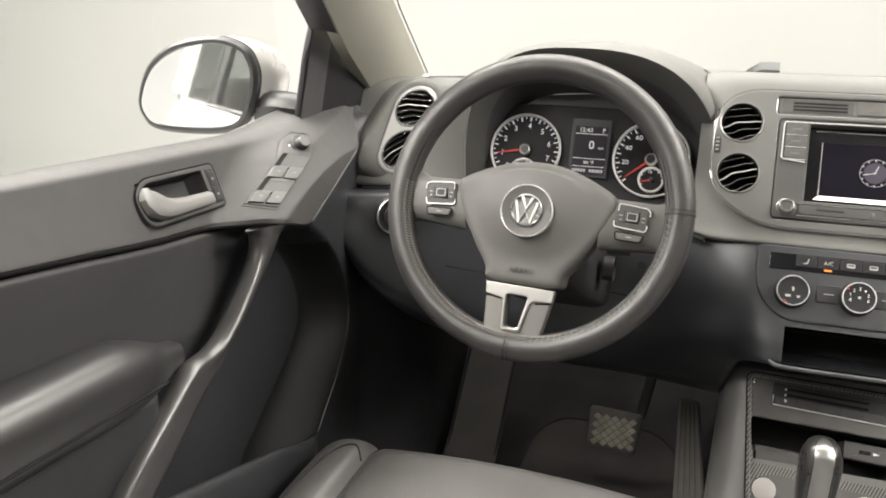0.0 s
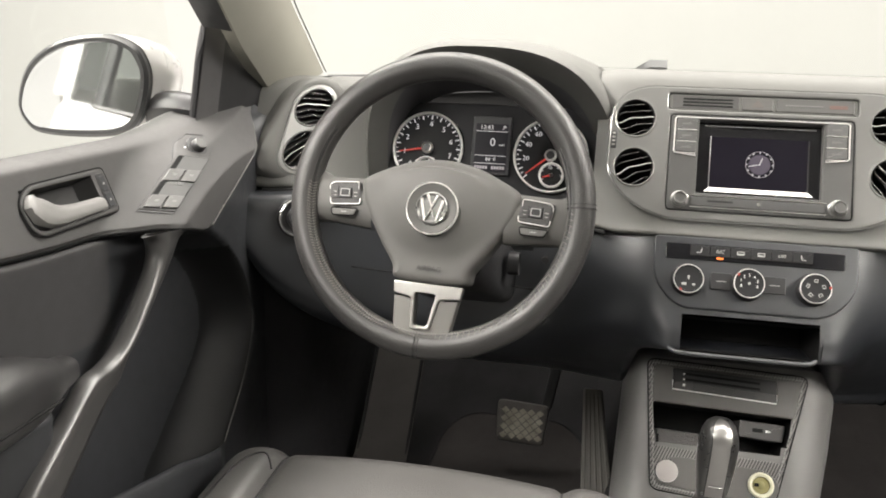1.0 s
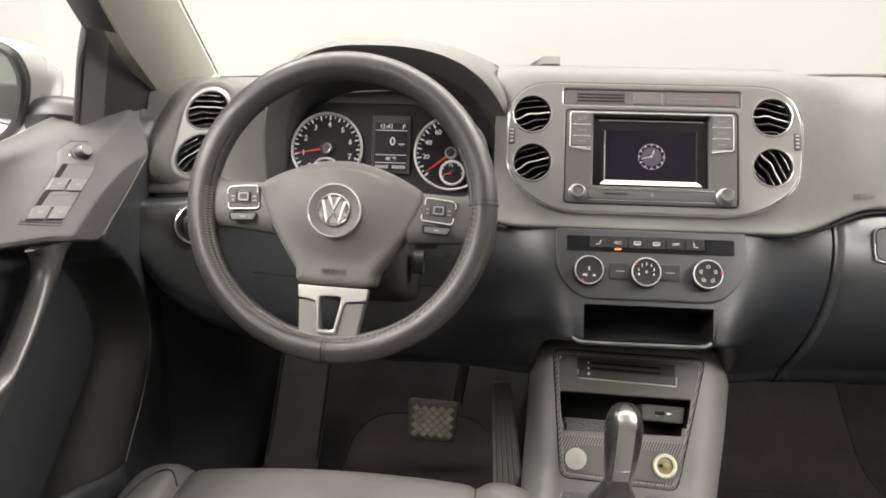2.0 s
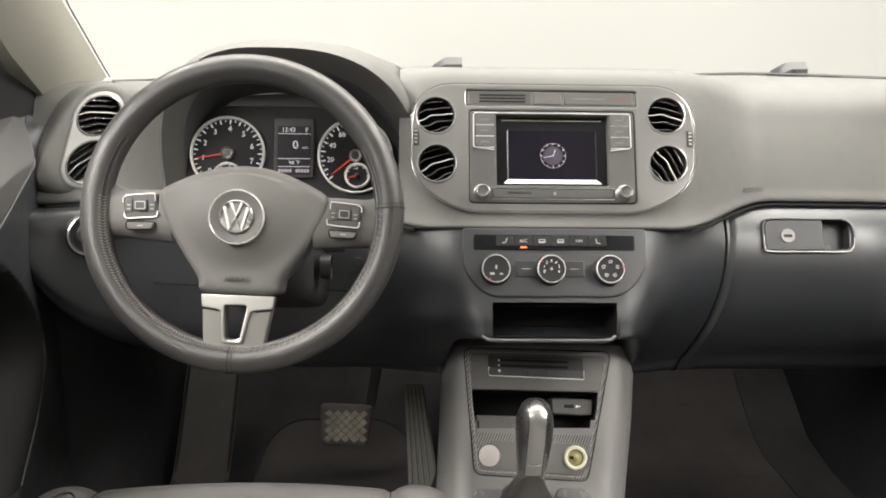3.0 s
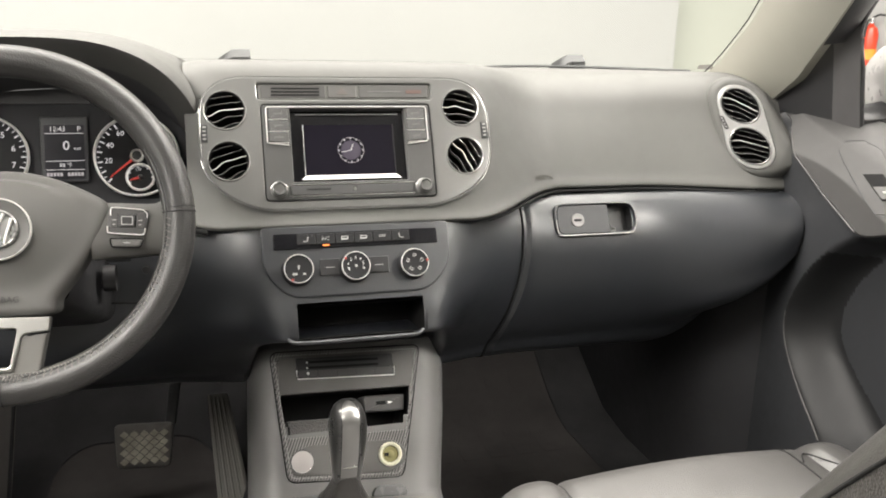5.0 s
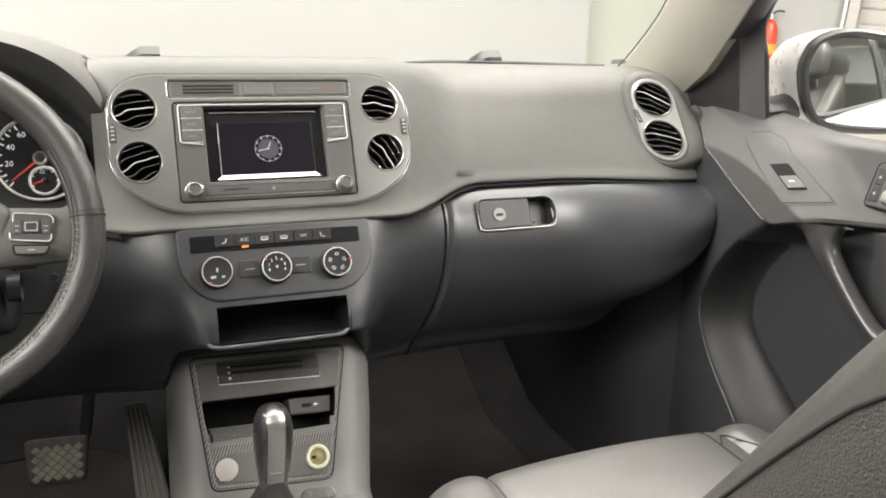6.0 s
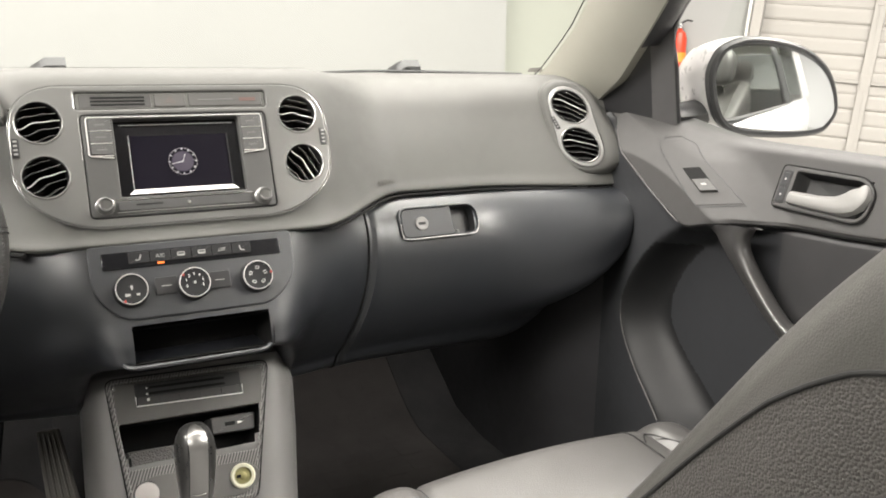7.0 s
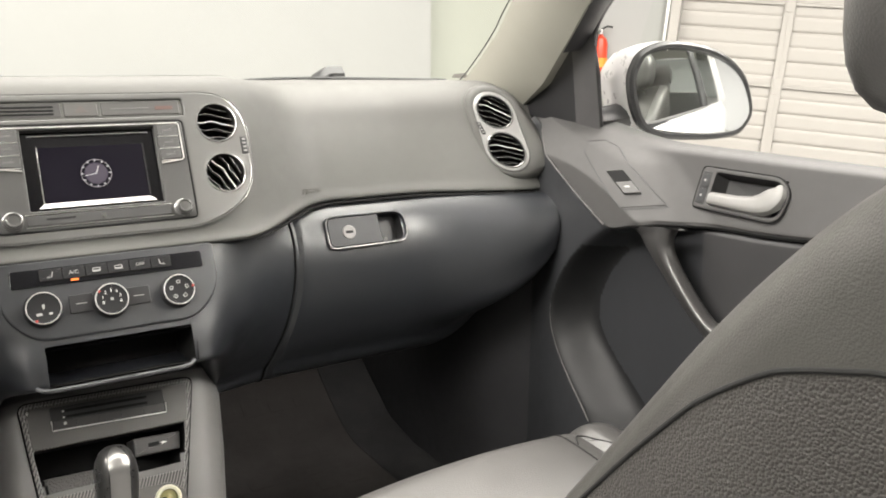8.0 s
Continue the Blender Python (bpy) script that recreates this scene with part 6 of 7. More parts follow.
    part("armrest_seam", side(tube([(0.6765, y, 0.541) for y in [-0.15 + 0.62 * k / 20 for k in range(21)]], 0.0016, 6)), GAP, door)
    # diagonal pull: a rounded ridge with a face that falls away forwards into the pocket
    table = ((0.648, 0.664, 0.752, 0.648), (0.664, 0.656, 0.742, 0.641), (0.673, 0.644, 0.731, 0.630), (0.673, 0.628, 0.717, 0.615), (0.660, 0.607, 0.699, 0.598), (0.639, 0.583, 0.675, 0.576), (0.612, 0.557, 0.646, 0.549),
             (0.590, 0.541, 0.619, 0.528), (0.566, 0.533, 0.592, 0.510), (0.533, 0.529, 0.566, 0.497), (0.487, 0.500, 0.535, 0.478), (0.444, 0.470, 0.503, 0.452), (0.415, 0.446, 0.472, 0.425), (0.385, 0.420, 0.442, 0.398), (0.35, 0.39, 0.405, 0.368))
    rear_line, front_line = spline([(a, b, 0) for a, b, c, d in table], 5), spline([(c, d, 0) for a, b, c, d in table], 5)
    prow = []
    n = len(rear_line)
    for i, (a, b) in enumerate(zip(rear_line, front_line)):
        t = i / (n - 1)
        tip = smooth(0.0, 0.12, t)
        sec = [(0.10, 0.0240), (0.02, 0.0200), (-0.02, 0.0140), (0.0, 0.0075), (0.06, 0.0030), (0.15, 0.0006), (0.26, 0.0), (0.38, 0.0016), (0.55, 0.0050), (0.78, 0.0085), (0.93, 0.0115), (1.0, 0.0160), (0.96, 0.0220), (0.6, 0.0260)]
        row = []
        for q, dx in sec:
            p = a.lerp(b, q)
            if 0.03 < q < 0.95 and dx < 0.012:
                dx *= 1 - 0.65 * smooth(0.50, 0.62, t)
            row.append((0.688 + dx * (0.5 + 0.5 * tip) - 0.004 * smooth(0.6, 0.8, t), p.x, min(p.y, fold(p.x) - 0.0015)))
        prow.append(row)
    part("door_pull", side(grid(prow, wrap_cols=True)), surface("pull_plastic", (0.046, 0.045, 0.044), 0.34, spec=0.9, vary=0.03, wear=0.01), door, "smooth dark diagonal pull handle", sharp=70)
    # latch: bezel, bowl, lever and lock keys
    HB = axes((0.7475, 0.600, 0.7135), (0, -1, 0), (0.33, 0, 0.944))
    outline = rounded([(-0.0745, -0.029), (0.066, -0.031), (0.071, 0.012), (0.052, 0.0295), (-0.0745, 0.0300)], [0.007, 0.020, 0.022, 0.025, 0.007], 6)
    hole = rounded([(-0.050, -0.0225), (0.062, -0.0250), (0.0655, 0.010), (0.050, 0.0235), (-0.050, 0.0235)], [0.003, 0.016, 0.018, 0.02, 0.003], 6)
    bz = part("latch_bezel", side(pierced(outline, [hole], 0.010, shift(HB, 0, 0, 0.0008), 0.002)), DOOR_UP, door)
    bowl = [[at(HB, u, v, 0.000) for u, v in hole], [at(HB, u * 0.96, v * 0.95, -0.012) for u, v in hole], [at(HB, u * 0.86, v * 0.85, -0.022) for u, v in hole], [at(HB, u * 0.1, v * 0.1, -0.024) for u, v in hole]]
    part("latch_bowl", side(grid(bowl, wrap_cols=True)), surface("latch_bowl_grey", (0.040, 0.040, 0.040), 0.55, spec=0.35), bz)
    part("bezel_groove", side(tube([at(HB, u, v, -0.0006) for u, v in inset(outline, -0.0008)], 0.0008, 6, closed=True)), GAP, bz)
    lev = [(-0.047, -0.0142, 0.0072, 0.0040), (-0.020, -0.0145, 0.0078, 0.0045), (0.010, -0.0142, 0.0088, 0.0050), (0.030, -0.0118, 0.0112, 0.0055), (0.0455, -0.0050, 0.0145, 0.0060), (0.0545, 0.0045, 0.0118, 0.0060), (0.0570, 0.0130, 0.0068, 0.0050), (0.0555, 0.0185, 0.0030, 0.0030)]
    lrows = []
    for i, (u, v, hw, th) in enumerate(lev):
        a, b = lev[max(i - 1, 0)], lev[min(i + 1, len(lev) - 1)]
        d = Vector((b[0] - a[0], b[1] - a[1])).normalized()
        nx, ny = -d.y, d.x
        lrows.append([at(HB, u + nx * hw * q, v + ny * hw * q, 0.004 + th * h) for q, h in ((-1, -1), (-1.0, 0.4), (-0.8, 0.9), (0, 1.05), (0.75, 0.95), (1.0, 0.5), (1.05, -1.6), (0, -1.6))])
    lb = grid([[Vector(p) for p in r] for r in lrows], wrap_cols=True)
    bmesh.ops.subdivide_edges(lb, edges=lb.edges[:], cuts=1, smooth=1.0, use_grid_fill=True)
    part("latch_lever", side(lb), surface("satin_latch_silver", (0.25, 0.246, 0.238), 0.52, metal=0.4), door, "satin chrome door latch lever")
    lock = part("lock_switch", side(plate(box2(-0.0705, -0.0235, -0.0560, 0.0235, 0.002), 0.004, shift(HB, 0, 0, 0.0018), 0.0008)), BLACK, bz)
    for v in (-0.0115, 0.0105):
        k = part("lock_key", side(plate(box2(-0.0690, v - 0.0095, -0.0575, v + 0.0095, 0.0015), 0.003, shift(HB, 0, 0, 0.0029), 0.0008)), DOOR_LOW, lock)
        part("mark", side(plate(circle(0.0018, 8, -0.0632, v), 0.0004, shift(HB, 0, 0, 0.0032), 0.0001)), GREY_MARK, k)
    # window switch panel: a long plate that follows the wing
    def on_panel(q, t, lift=0.0):
        """q: 0 at the inner edge, 1 at the outer; t: 0 at the rear foot, 1 at the front tip."""
        nose = smooth(0.80, 1.0, t) ** 2
        q = q + (0.5 - q) * 0.62 * nose
        ya, za = 0.745 + 0.018 * s + (0.134 - 0.010 * s) * t, 0.671 + 0.087 * t
        yb, zb = 0.694 + 0.006 * s + 0.140 * t, 0.682 + 0.084 * t
        y, z = ya + (yb - ya) * q, za + (zb - za) * q
        return Vector((upper_x(y, z) - lift, y, z + 0.3 * lift))

    rows = []
    for i in range(33):
        t = i / 32
        low = 0.004 if i in (0, 32) else 0
        rows.append([on_panel(0, t, -0.004)] + [on_panel(0.02 + 0.96 * k / 14, t, 0.0012 - low) for k in range(15)] + [on_panel(1, t, -0.004)])
    swp = part("switch_panel", side(grid(rows)), DOOR_UP, door, "grey window switch panel")
    rim_line = [on_panel(0, k / 24, 0.0006) for k in range(25)] + [on_panel(k / 8, 1, 0.0006) for k in range(1, 9)] + [on_panel(1, 1 - k / 24, 0.0006) for k in range(1, 25)] + [on_panel(1 - k / 8, 0, 0.0006) for k in range(1, 8)]
    part("panel_groove", side(tube(rim_line, 0.0005, 6, closed=True)), DOOR_LOW, swp)
    o = on_panel(0.5, 0.45, 0.0026)
    u_dir = (on_panel(0.8, 0.45, 0.0026) - on_panel(0.2, 0.45, 0.0026)).normalized()
    v_dir = (on_panel(0.5, 0.65, 0.0026) - on_panel(0.5, 0.25, 0.0026)).normalized()
    w_dir = u_dir.cross(v_dir).normalized()

    def panel_frame(q, t):
        m = Matrix((u_dir, v_dir, w_dir)).transposed().to_4x4()
        m.translation = on_panel(q, t, 0.0014)
        return m

    KEY = surface("switch_grey", (0.078, 0.077, 0.075), 0.5)
    if s > 0:
        F = panel_frame(0.52, 0.36)
        part("switch_well", side(plate(box2(-0.0135, -0.026, 0.0135, 0.028, 0.002), 0.003, shift(F, 0, 0, 0.0012), 0.0005)), GAP, swp)
        part("window_switch", side(plate(box2(-0.0125, -0.026, 0.0125, 0.000, 0.002), 0.008, shift(F, 0, 0, 0.0050), 0.0013)), KEY, swp)
        part("mark", side(plate(box2(-0.004, -0.014, 0.004, -0.010, 0.0005), 0.0005, shift(F, 0, 0, 0.0053), 0.0001)), GREY_MARK, swp)
    else:
        for t0 in (0.20, 0.53):
            F = panel_frame(0.50, t0)
            part("switch_well", side(plate(box2(-0.0225, -0.004, 0.0225, 0.030, 0.002), 0.003, shift(F, 0, 0, 0.0010), 0.0005)), GAP, swp)
            part("well_slope", side(plate(box2(-0.0220, -0.002, 0.0150, 0.029, 0.002), 0.002, shift(F, 0, 0, 0.0016), 0.0005)), surface("well_grey", (0.05, 0.05, 0.049), 0.5), swp)
            for u0 in (-0.0225, 0.0010):
                part("window_switch", side(plate(box2(u0, -0.024, u0 + 0.0215, 0.001, 0.002), 0.008, shift(F, 0, 0, 0.0030), 0.0013)), KEY, swp)
                part("mark", side(plate(box2(u0 + 0.008, -0.013, u0 + 0.0135, -0.009, 0.0005), 0.0005, shift(F, 0, 0, 0.0033), 0.0001)), FAINT, swp)
        F = panel_frame(0.5, 0.36)
        part("child_lock_key", side(plate(box2(-0.010, -0.005, 0.014, 0.004, 0.002), 0.006, shift(F, 0, 0, 0.0020), 0.0015)), KEY, swp)
        part("key_line", side(plate(box2(-0.020, -0.0085, 0.020, -0.0065, 0.0006), 0.002, shift(F, 0, 0, 0.0012), 0.0004)), GAP, swp)
        MA = panel_frame(0.5, 0.84)
        MA = axes(MA.translation, u_dir, v_dir - u_dir * v_dir.dot(u_dir))
        mk = part("mirror_knob", side(lathe([(0.0150, 0), (0.0145, 0.002), (0.0098, 0.0026), (0.0090, 0.0095), (0.0076, 0.0115), (0, 0.0115)], MA, 24)), BLACK, swp)
        part("knob_cap", side(lathe([(0.0076, 0.0114), (0.0070, 0.0122), (0, 0.0122)], MA, 24)), KEY, mk)
        for a in (200, 250, 300, 350):
            part("mark", side(plate(circle(0.0014, 8, 0.018 * math.cos(radians(a)), 0.018 * math.sin(radians(a))), 0.0005, shift(MA, 0, 0, 0.0008), 0.0001)), WHITE_MARK, mk)
    # sail panel in the window's front corner
    def sail(a, b, c, bump):
        rows = []
        for i in range(9):
            p, q = Vector(a).lerp(Vector(c), i / 8), Vector(b).lerp(Vector(c), i / 8 * 0.92)
            rows.append([p.lerp(q, k / 8) + Vector((-bump * math.sin(math.pi * k / 8) * (1 - i / 9), 0, 0)) for k in range(9)])
        return grid(rows)
    part("sail_panel", side(sail((0.748, 0.915, 0.778), (0.716, 1.075, 0.796), (0.717, 0.895, 0.944), 0.003)), BLACK, door, "black corner panel ahead of the side window")
    strip_rows = []
    for i in range(9):
        t = i / 8
        z = 0.772 + 0.170 * t
        ya, yb = 0.884 - 0.006 * t, 0.958 - 0.020 * t
        strip_rows.append([(0.752 - 0.034 * t - 0.005 * math.sin(math.pi * k / 6) - 0.006 * k / 6, ya + (yb - ya) * k / 6, z + 0.010 * k / 6) for k in range(7)])
    part("sail_strip", side(grid(strip_rows)), surface("sail_grey_plastic", (0.066, 0.064, 0.065), 0.5, grain=1400, grain_h=0.15), door)
    # glass and outer skin
    gl = part("window_glass", side(grid([[(0.783, -0.06, 0.765), (0.783, 0.40, 0.765), (0.772, 0.885, 0.772)], [(0.715, -0.08, 1.03), (0.712, 0.40, 1.03), (0.706, 0.72, 1.03)], [(0.625, -0.09, 1.33), (0.62, 0.10, 1.34), (0.62, 0.14, 1.34)]])), GLASS, door)
    gl.visible_shadow = False
    part("outer_skin", side(grid([[(x, y, z) for y in (-0.16, 0.2, 0.6, 0.98)] for x, z in ((0.84, -0.15), (0.885, 0.2), (0.88, 0.5), (0.865, 0.66), (0.82, 0.745), (0.795, 0.760))])), BODY, door)
    part("belt_seal", side(tube([(0.797, y, belt(y) - 0.016) for y in (-0.15, 0.3, 0.6, 0.8, 0.9)], 0.006, 8)), BLACK, door)
    return door


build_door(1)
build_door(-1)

# ---- door mirrors ----
def build_mirror(s, centre, body_turn, glass_turn, glass_tip, scale, bow, tall=1.0):
    mir = thing("side_mirror", (s * 0.76, 0.90, 0.78), "silver car door mirror with dark frame and clear glass", "mirror", "door mirrors")
    a = radians(body_turn)
    u = Vector((math.cos(a), -s * math.sin(a), 0))
    M = axes(centre, u, (0, 0, 1))
    out = [(-0.109, 0.009), (-0.102, 0.045), (-0.083, 0.066), (-0.036, 0.0765), (0.036, 0.0640), (0.087, 0.028), (0.109, -0.027), (0.100, -0.058), (0.0765, -0.0740), (0.015, -0.0790), (-0.056, -0.0740), (-0.092, -0.048)]
    out = [(s * p[0] * scale, p[1] * scale * tall) for p in out]
    line = [(p[0], p[1]) for p in spline(out, 5, closed=True)]
    rim_in = inset(line, 0.0095 * scale)
    part("mirror_frame", grid([[at(M, p, q, -0.03) for p, q in inset(line, -0.002)], [at(M, p, q, 0.0) for p, q in inset(line, -0.0015)], [at(M, p, q, 0.006) for p, q in inset(line, 0.003)], [at(M, p, q, 0.006) for p, q in inset(line, 0.008)], [at(M, p, q, -0.004) for p, q in rim_in], [at(M, p, q, -0.012) for p, q in rim_in]], wrap_cols=True), BLACK, mir)
    cu, cv = s * -0.035 * scale, 0.0
    rings = []
    for k, w in ((1.0, -0.012), (1.03, -0.03), (1.00, -0.055), (0.92, -0.085), (0.74, -0.115), (0.45, -0.135), (0.1, -0.142)):
        rings.append([at(M, cu + (p - cu) * k + s * -0.05 * (-w) / 0.14 * 0.7, cv + (q - cv) * k * (1.0 if k > 0.8 else 1.0), w) for p, q in line])
    part("mirror_housing", grid(rings, wrap_cols=True), BODY, mir, "silver painted mirror housing")
    g = radians(glass_turn)
    gn = axes(at(M, 0, 0, -0.006), (math.cos(g), -s * math.sin(g), 0), (0, math.sin(radians(glass_tip)), math.cos(radians(glass_tip))))
    edge = inset(line, 0.0085 * scale)
    GM = axes(at(M, 0, 0, -0.004), gn.to_3x3().col[0], gn.to_3x3().col[1])
    rings = [[at(GM, p * k, q * k, -(p * p + q * q) * k * k / (2 * bow)) for p, q in edge] for k in [1 - 0.0625 * i for i in range(16)]]
    gb = grid([[at(GM, p, q, -0.010) for p, q in edge]] + rings, wrap_cols=True)
    gb.verts.ensure_lookup_table()
    gb.faces.new(gb.verts[-len(edge):])
    part("mirror_glass", gb, MIRROR, mir)
    foot = spline([at(M, s * -0.080 * scale, -0.040, -0.05), (s * 0.800, 0.912, 0.792), (s * 0.755, 0.915, 0.788)], 5)
    part("mirror_foot", tube(foot, lambda t: 0.030 - 0.006 * t, 12, flat=0.8), BLACK, mir)
    return mir


build_mirror(1, (0.900, 0.830, 0.8385), 22, 31.2, 2.1, 1.0, 0.82)
build_mirror(-1, (-0.9065, 0.8643, 0.8194), 12, 20.3, 2.1, 0.82, 6.0, 1.07)

# ---- seats ----
def seat_top(x, y, front):
    """Height of the cushion's skin; x is measured from the seat's middle."""
    d = abs(x)
    z = 0.345 + 0.045 * smooth(front - 0.55, front - 0.03, y)
    z += 0.010 * (1 - (d / 0.175) ** 2) if d < 0.175 else 0
    z += 0.006 * smooth(0.175, 0.200, d) - 0.005 * math.exp(-((d - 0.176) / 0.006) ** 2)
    q = max(0.0, d - 0.207)
    z -= 0.055 - math.sqrt(max(0.055 ** 2 - q * q, 0))
    r = 0.055
    e = y - (front - r)
    if e > 0:
        z -= r - math.sqrt(max(r * r - e * e, 0))
    return z


def build_cushion(parent, cx, front, drop):
    rows = []
    for i in range(81):
        y = front - 0.72 + 0.72 * (1 - (1 - i / 80) ** 1.5)
        rows.append([(cx + x, y, seat_top(x, y, front) - drop) for x in [-0.262 + 0.524 * j / 90 for j in range(91)]])
    rows.append([(cx + x, front - 0.004, 0.27) for x in [-0.262 + 0.524 * j / 90 for j in range(91)]])
    rows.append([(cx + x * 0.97, front - 0.03, 0.20) for x in [-0.262 + 0.524 * j / 90 for j in range(91)]])
    cu = part("seat_cushion", grid(rows), LEATHER, parent, "smooth grey-black leather seat cushion")
    for s in (-1, 1):
        off = 0.034 if cx > 0 and s > 0 else 0.0
        line = [(cx + s * (0.176 - off), y, seat_top(0.176 - off, y, front) + 0.001 - drop) for y in [front - 0.6 + 0.59 * k / 40 for k in range(41)]]
        part("seam", tube(line, 0.0011, 6), STITCH, cu)
        if s * cx < 0:
            continue
        loop = spline([(cx + s * (x - off), y, seat_top(x - off, y, front) + 0.0015 - drop) for x, y in ((0.180, front - 0.075), (0.196, front - 0.055), (0.216, front - 0.070), (0.228, front - 0.12), (0.234, front - 0.22), (0.236, front - 0.4))], 6)
        part("piping", tube(loop, 0.0011, 8), STITCH, cu)
    part("seat_base", block(cx - 0.21, front - 0.66, 0.07, cx + 0.21, front - 0.06, 0.24, 0.02), BLACK, parent)
    for s in (-1, 1):
        part("seat_rail", block(cx + s * 0.17 - 0.02, front - 0.62, 0.06, cx + s * 0.17 + 0.02, front - 0.02, 0.085, 0.004), SOFT_CHROME, parent)
    return cu


def bolster_x(d):
    """Half-width of the backrest at depth d behind its front crest."""
    return lerp_table([(0.0, 0.145), (0.003, 0.163), (0.010, 0.178), (0.022, 0.190), (0.038, 0.1965), (0.07, 0.200), (0.15, 0.200), (0.18, 0.192), (0.20, 0.165)], d)


def build_backrest(parent, cx, shift_y, inner):
    """inner: +1 or -1, the side that faces the tunnel."""
    crest = spline([(0.46, 0.40), (0.345, 0.551), (0.226, 0.719), (0.160, 0.800), (0.127, 0.832), (0.075, 0.872), (0.02, 0.890), (-0.04, 0.885)], 8)
    pipe_depth = [(0.0, 0.012), (0.143, 0.020), (0.22, 0.028), (0.286, 0.038), (0.36, 0.055), (0.43, 0.078), (0.50, 0.095), (0.57, 0.110), (0.70, 0.15), (1.0, 0.19)]
    fr, sd_l, sd_r, pipes = [], [], [], []
    n = len(crest)
    for i, c in enumerate(crest):
        t = i / (n - 1)
        a, b = crest[max(i - 1, 0)], crest[min(i + 1, n - 1)]
        d = (b - a).normalized()
        nb = Vector((-d.y, d.x))
        if nb.x > 0:
            nb = -nb
        shrink = 1 - 0.10 * smooth(0.6, 1.0, t)
        deep = 1 - 0.45 * smooth(0.55, 1.0, t)
        pd = lerp_table(pipe_depth, t) * 1.0

        def place(hx, depth):
            return Vector((cx + hx * shrink, c.x + nb.x * depth * deep + shift_y, c.y + nb.y * depth * deep))

        left = [pd * (1 - k / 12) for k in range(13)]
        row = [place(-bolster_x(q), q) for q in left]
        row += [place(0.145 * q, 0.045 * (1 - abs(q) ** 2.2) * (1 - 0.6 * smooth(0.6, 1, t))) for q in [-0.9 + 1.8 * k / 14 for k in range(15)]]
        row += [place(bolster_x(q), q) for q in left[::-1]]
        fr.append(row)
        back = [pd + (0.20 - pd) * k / 10 for k in range(11)]
        sd_l.append([place(-bolster_x(q), q) for q in back])
        sd_r.append([place(bolster_x(q), q) for q in back])
        pipes.append((place(-bolster_x(pd), pd), place(bolster_x(pd), pd)))
    br = part("backrest", grid(fr), BACK_LEATHER, parent, "smooth grey leather backrest with side bolsters")
    part("side_panel", grid(sd_l), COVER_GRAIN, br, "coarse-grained vinyl side panel")
    part("side_panel", grid(sd_r), COVER_GRAIN, br, "coarse-grained vinyl side panel")
    part("back_panel", grid([[l[-1], l[-1].lerp(r[-1], 0.5), r[-1]] for l, r in zip(sd_l, sd_r)]), COVER_GRAIN, br)
    for k in (0, 1):
        off = Vector((-0.0005 if k == 0 else 0.0005, 0, 0))
        part("piping", tube([p[k] + off for p in pipes], 0.0016, 8), STITCH, br)
    return br


def build_headrest(parent, cx, y, z):
    rows = []
    for k in range(15):
        t = math.pi * k / 14
        w, h = math.sin(t) ** 0.4, -math.cos(t)
        rows.append([(cx + 0.136 * w * math.copysign(abs(math.cos(a)) ** 0.55, math.cos(a)), y - 0.012 * h + 0.066 * w * math.copysign(abs(math.sin(a)) ** 0.6, math.sin(a)), z + 0.112 * math.copysign(abs(h) ** 0.75, h)) for a in [2 * math.pi * j / 36 for j in range(36)]])
    hr = part("headrest", grid(rows, wrap_cols=True), LEATHER, parent, "dark leather headrest")
    for s in (-1, 1):
        part("headrest_post", tube([(cx + s * 0.06, y - 0.02, z - 0.06), (cx + s * 0.06, y - 0.06, z - 0.20)], 0.006, 10), CHROME, parent)
    return hr


seat_r = thing("front_seat", (0.385, 0.4, 0.06), "grey-black leather front passenger seat, backrest reclined", "car seat", "front seats")
build_cushion(seat_r, 0.385, 0.735, 0.016)
build_backrest(seat_r, 0.385, 0.0, -1)
build_headrest(seat_r, 0.376, 0.125, 0.968)
seat_l = thing("front_seat", (-0.39, 0.4, 0.06), "grey-black leather driver's seat pushed far back", "car seat", "front seats")
build_cushion(seat_l, -0.392, 0.775, 0.015)
build_backrest(seat_l, -0.400, -0.46, 1)
build_headrest(seat_l, -0.40, -0.42, 0.97)
rear = thing("rear_bench", (0, -0.9, 0.06), "grey leather rear bench seat", "car seat")
part("bench_cushion", block(-0.62, -1.05, 0.12, 0.62, -0.62, 0.36, 0.05, 4), LEATHER, rear)
part("bench_back", block(-0.62, -1.25, 0.30, 0.62, -1.06, 0.86, 0.05, 4), LEATHER, rear)

# ---- footwells: pedals, rest, mats ----
BP = axes((-0.3205, 1.322, 0.1715), (1, 0.02, -0.04), (0.02, 0.42, 0.907))
brake = thing("brake_pedal", (-0.29, 1.45, 0.25), "wide brake pedal with diamond-ribbed rubber pad", "pedal")
bpad = part("pedal_pad", plate(rounded([(-0.047, -0.044), (0.045, -0.046), (0.052, 0.034), (-0.052, 0.036)], [0.014, 0.014, 0.012, 0.012], 5), 0.016, BP, 0.006, dome=0.003), surface("grey_pedal_rubber", (0.085, 0.080, 0.074), 0.6, vary=0.2, blotch=30), brake, "worn diamond-ribbed rubber pad")
PALE = surface("worn_rubber_face", (0.30, 0.28, 0.23), 0.6, vary=0.3, blotch=40)
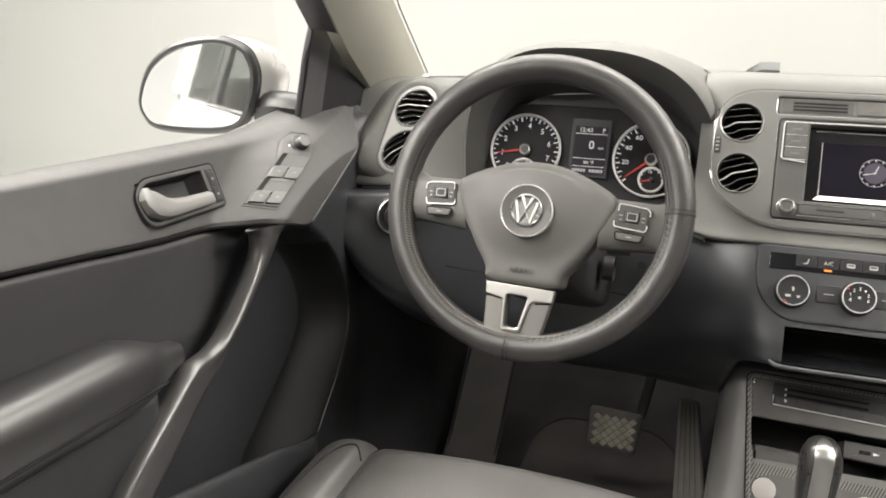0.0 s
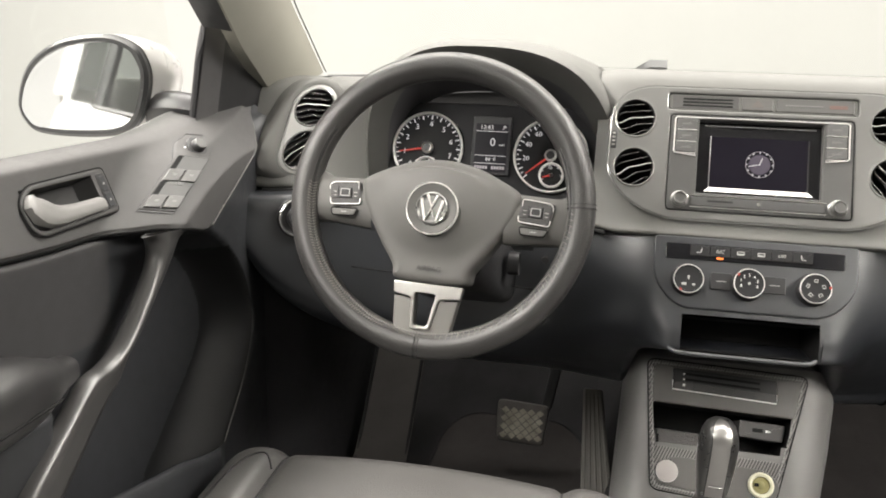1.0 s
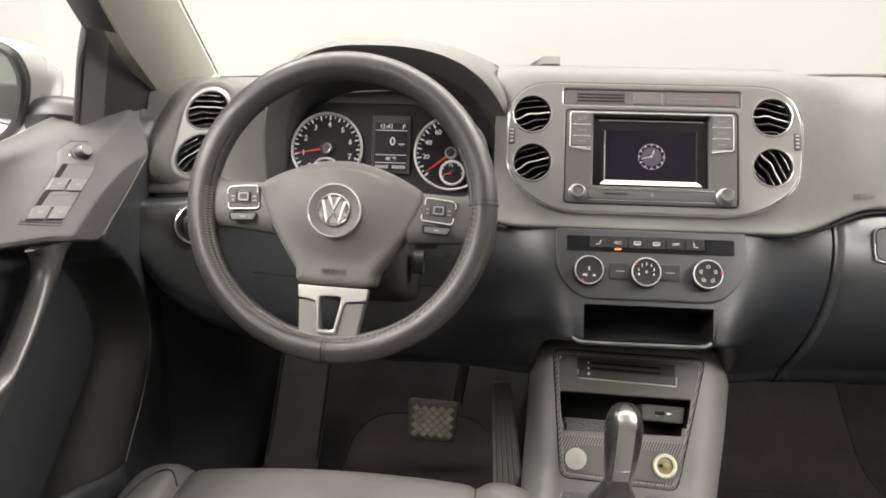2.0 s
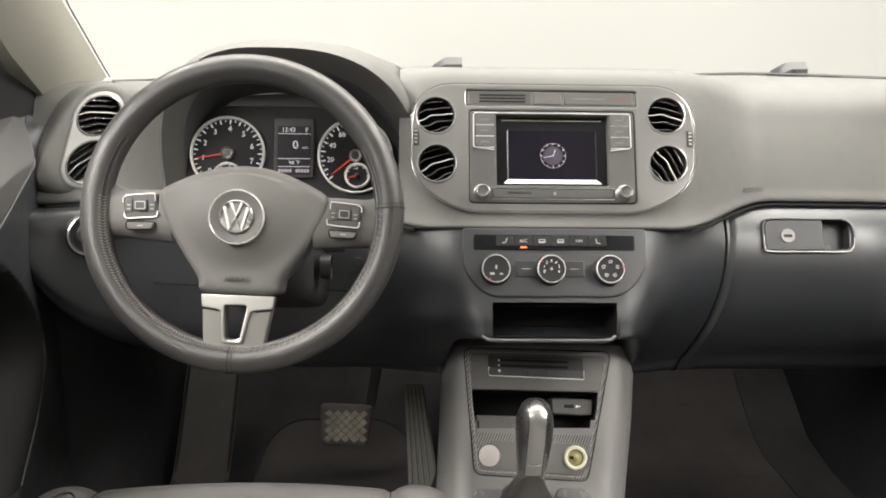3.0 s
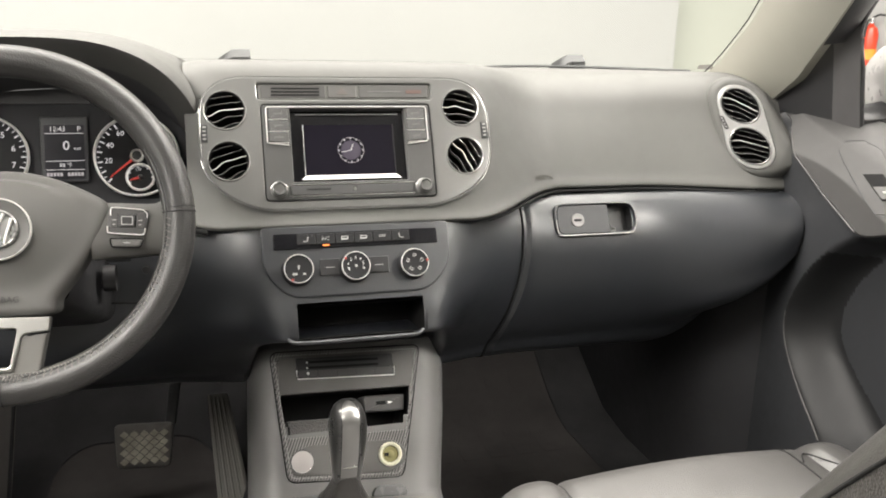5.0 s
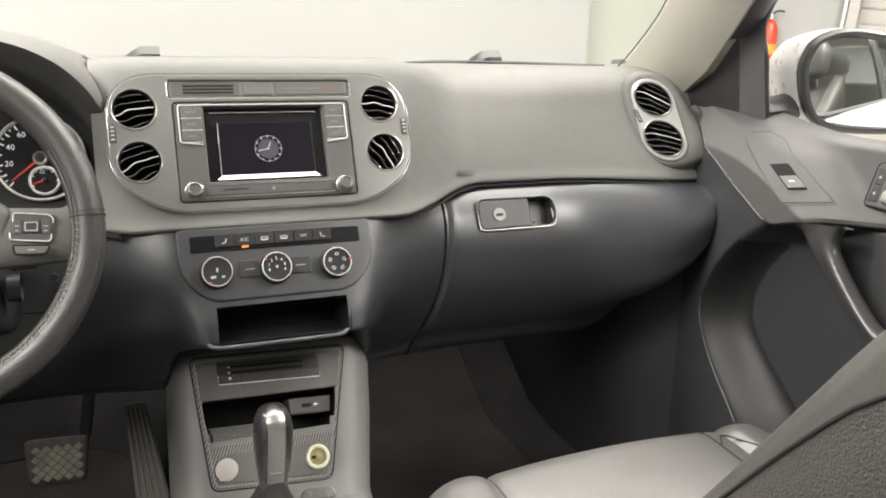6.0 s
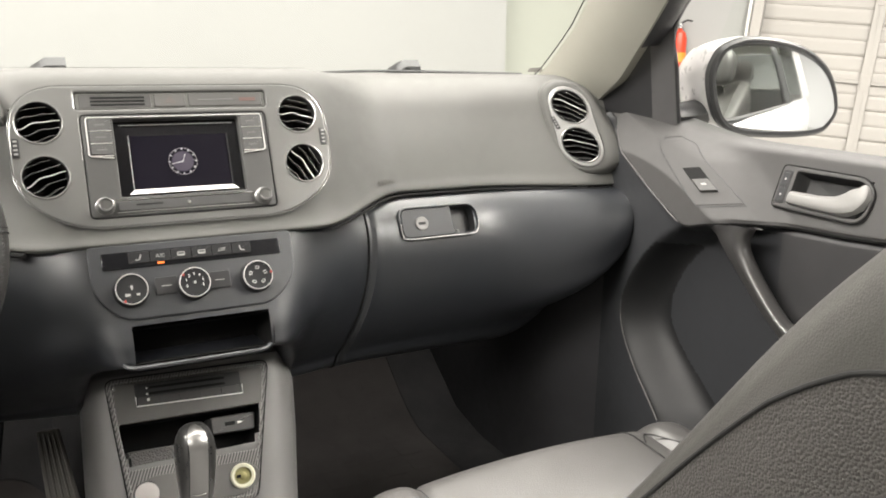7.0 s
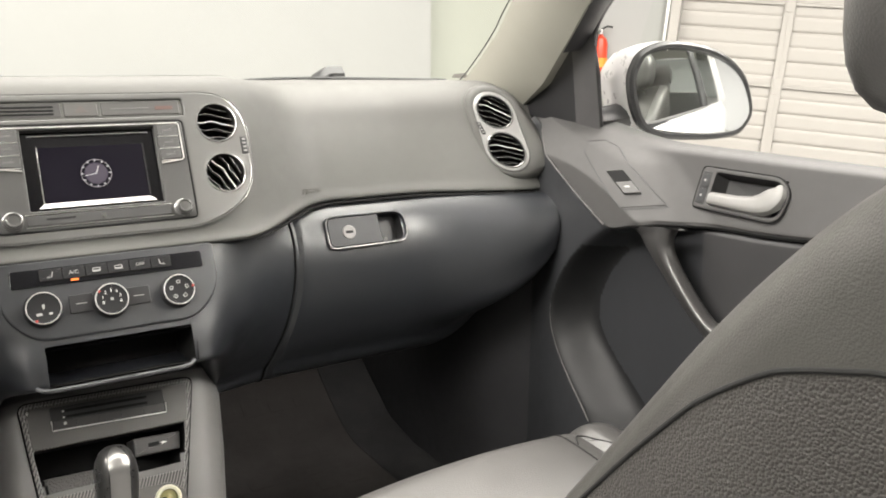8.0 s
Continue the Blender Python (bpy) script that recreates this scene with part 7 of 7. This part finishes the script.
for i in range(-5, 6):
    for j in range(-4, 5):
        u, v = (i + j) * 0.0085, (i - j) * 0.0080
        if abs(u) < 0.040 and -0.036 < v < 0.020:
            part("diamond", plate([(u - 0.0080, v), (u, v - 0.0067), (u + 0.0080, v), (u, v + 0.0067)], 0.004, shift(BP, 0, 0, 0.0052), 0.0008), PALE, bpad)
part("pedal_arm", tube(spline([at(BP, 0.045, 0.03, -0.012), (-0.262, 1.38, 0.27), (-0.250, 1.44, 0.36), (-0.25, 1.50, 0.46)], 5), 0.011, 10, flat=0.5), BLACK, brake)
part("arm_rivet", lathe([(0.007, 0), (0.006, 0.004), (0, 0.004)], axes((-0.256, 1.365, 0.300), (1, 0, 0), (0, 0.3, 0.95)), 14), SOFT_CHROME, brake)

AP = axes((-0.178, 1.245, 0.180), (1, 0, 0), (-0.10, 0.66, 0.75))
acc = thing("accelerator_pedal", (-0.17, 1.2, 0.08), "long black ribbed organ-type accelerator pedal", "pedal")
part("pedal_plate", plate(rounded([(-0.030, -0.135), (0.030, -0.135), (0.018, 0.105), (-0.018, 0.105)], 0.006, 4), 0.014, AP, 0.003), RUBBER, acc)
for k in range(5):
    t = (k - 2) / 2
    part("rib", tube([at(AP, t * 0.023, -0.130, 0.001), at(AP, t * 0.014, 0.098, 0.001)], 0.0018, 6), RUBBER, acc)

rest_line = [(y, z) for y, z in ((1.12, 0.085), (1.20, 0.092), (1.26, 0.15), (1.36, 0.27), (1.44, 0.36))]
rest = thing("foot_rest", (-0.58, 1.25, 0.08), "grey carpeted footrest beside the pedals", "footrest")
part("rest_pad", grid([[(x, y, z) for x in (-0.632, -0.625, -0.58, -0.535, -0.528)] for y, z in ((1.12, 0.085), (1.20, 0.092), (1.26, 0.15), (1.36, 0.27), (1.44, 0.36), (1.46, 0.34))]), surface("footrest_carpet", (0.080, 0.076, 0.072), 0.92, spec=0.15, grain=420, grain_h=0.6, vary=0.15), rest)


def floor_mat(cx, hw, y0, y1, corner, label):
    """A carpet mat that follows the floor, with rounded far corners and a bound edge."""
    mat = thing("floor_mat", (cx, (y0 + y1) / 2, 0.07), label, "floor mat", "floor mats")
    rows, left, right = [], [], []
    for k in range(61):
        y = y0 + (y1 - y0) * (1 - (1 - k / 60) ** 1.6)
        e = max(0.0, y - (y1 - corner))
        h = hw - (corner - math.sqrt(max(corner * corner - e * e, 0)))
        top = floor_z(y) + 0.012
        rows.append([(cx - h - 0.001, y, top - 0.012)] + [(cx - h + 2 * h * j / 24, y, top) for j in range(25)] + [(cx + h + 0.001, y, top - 0.012)])
        left.append((cx - h, y, top - 0.001))
        right.append((cx + h, y, top - 0.001))
    part("mat_body", grid(rows), MAT, mat)
    part("mat_binding", tube(left + right[::-1], 0.0035, 6), CARPET, mat)
    return mat


floor_mat(-0.345, 0.152, 0.62, 1.462, 0.085, "dark grey carpet floor mat below the pedals")
mat_r = floor_mat(0.335, 0.205, 0.62, 1.70, 0.06, "dark grey carpet floor mat in the passenger footwell")
for i in range(6):
    for j in range(9):
        y = 0.98 + j * 0.066
        M = axes((0.335, y, floor_z(y) + 0.0128), (1, 0, 0), (0, 1, (floor_z(y + 0.03) - floor_z(y - 0.03)) / 0.06))
        part("mat_rib", plate(box2(-0.17 + i * 0.058, -0.025, -0.126 + i * 0.058, 0.025, 0.006, 2), 0.002, M, 0.0007), MAT, mat_r)
for x in (-0.628, -0.532):
    part("rest_edge", tube(spline([(x, y, z + 0.002) for y, z in rest_line], 5), 0.003, 6), CARPET, rest)
KICK = surface("kick_panel_plastic", (0.026, 0.026, 0.028), 0.6, spec=0.4, grain=1200, grain_h=0.1)
# carpeted kick panels beside the footwells
for s in (-1, 1):
    kick = part("kick_panel", grid([[(s * (0.712 - 0.052 * smooth(0.94, 1.08, y)), y, z) for y in (0.93, 0.96, 1.0, 1.04, 1.08, 1.2, 1.4, 1.62)] for z in (0.05, 0.25, 0.40, 0.52, 0.66)]), KICK)
    tagged(kick, "dark plastic kick panel at the side of the footwell", "trim panel", kind="structure")
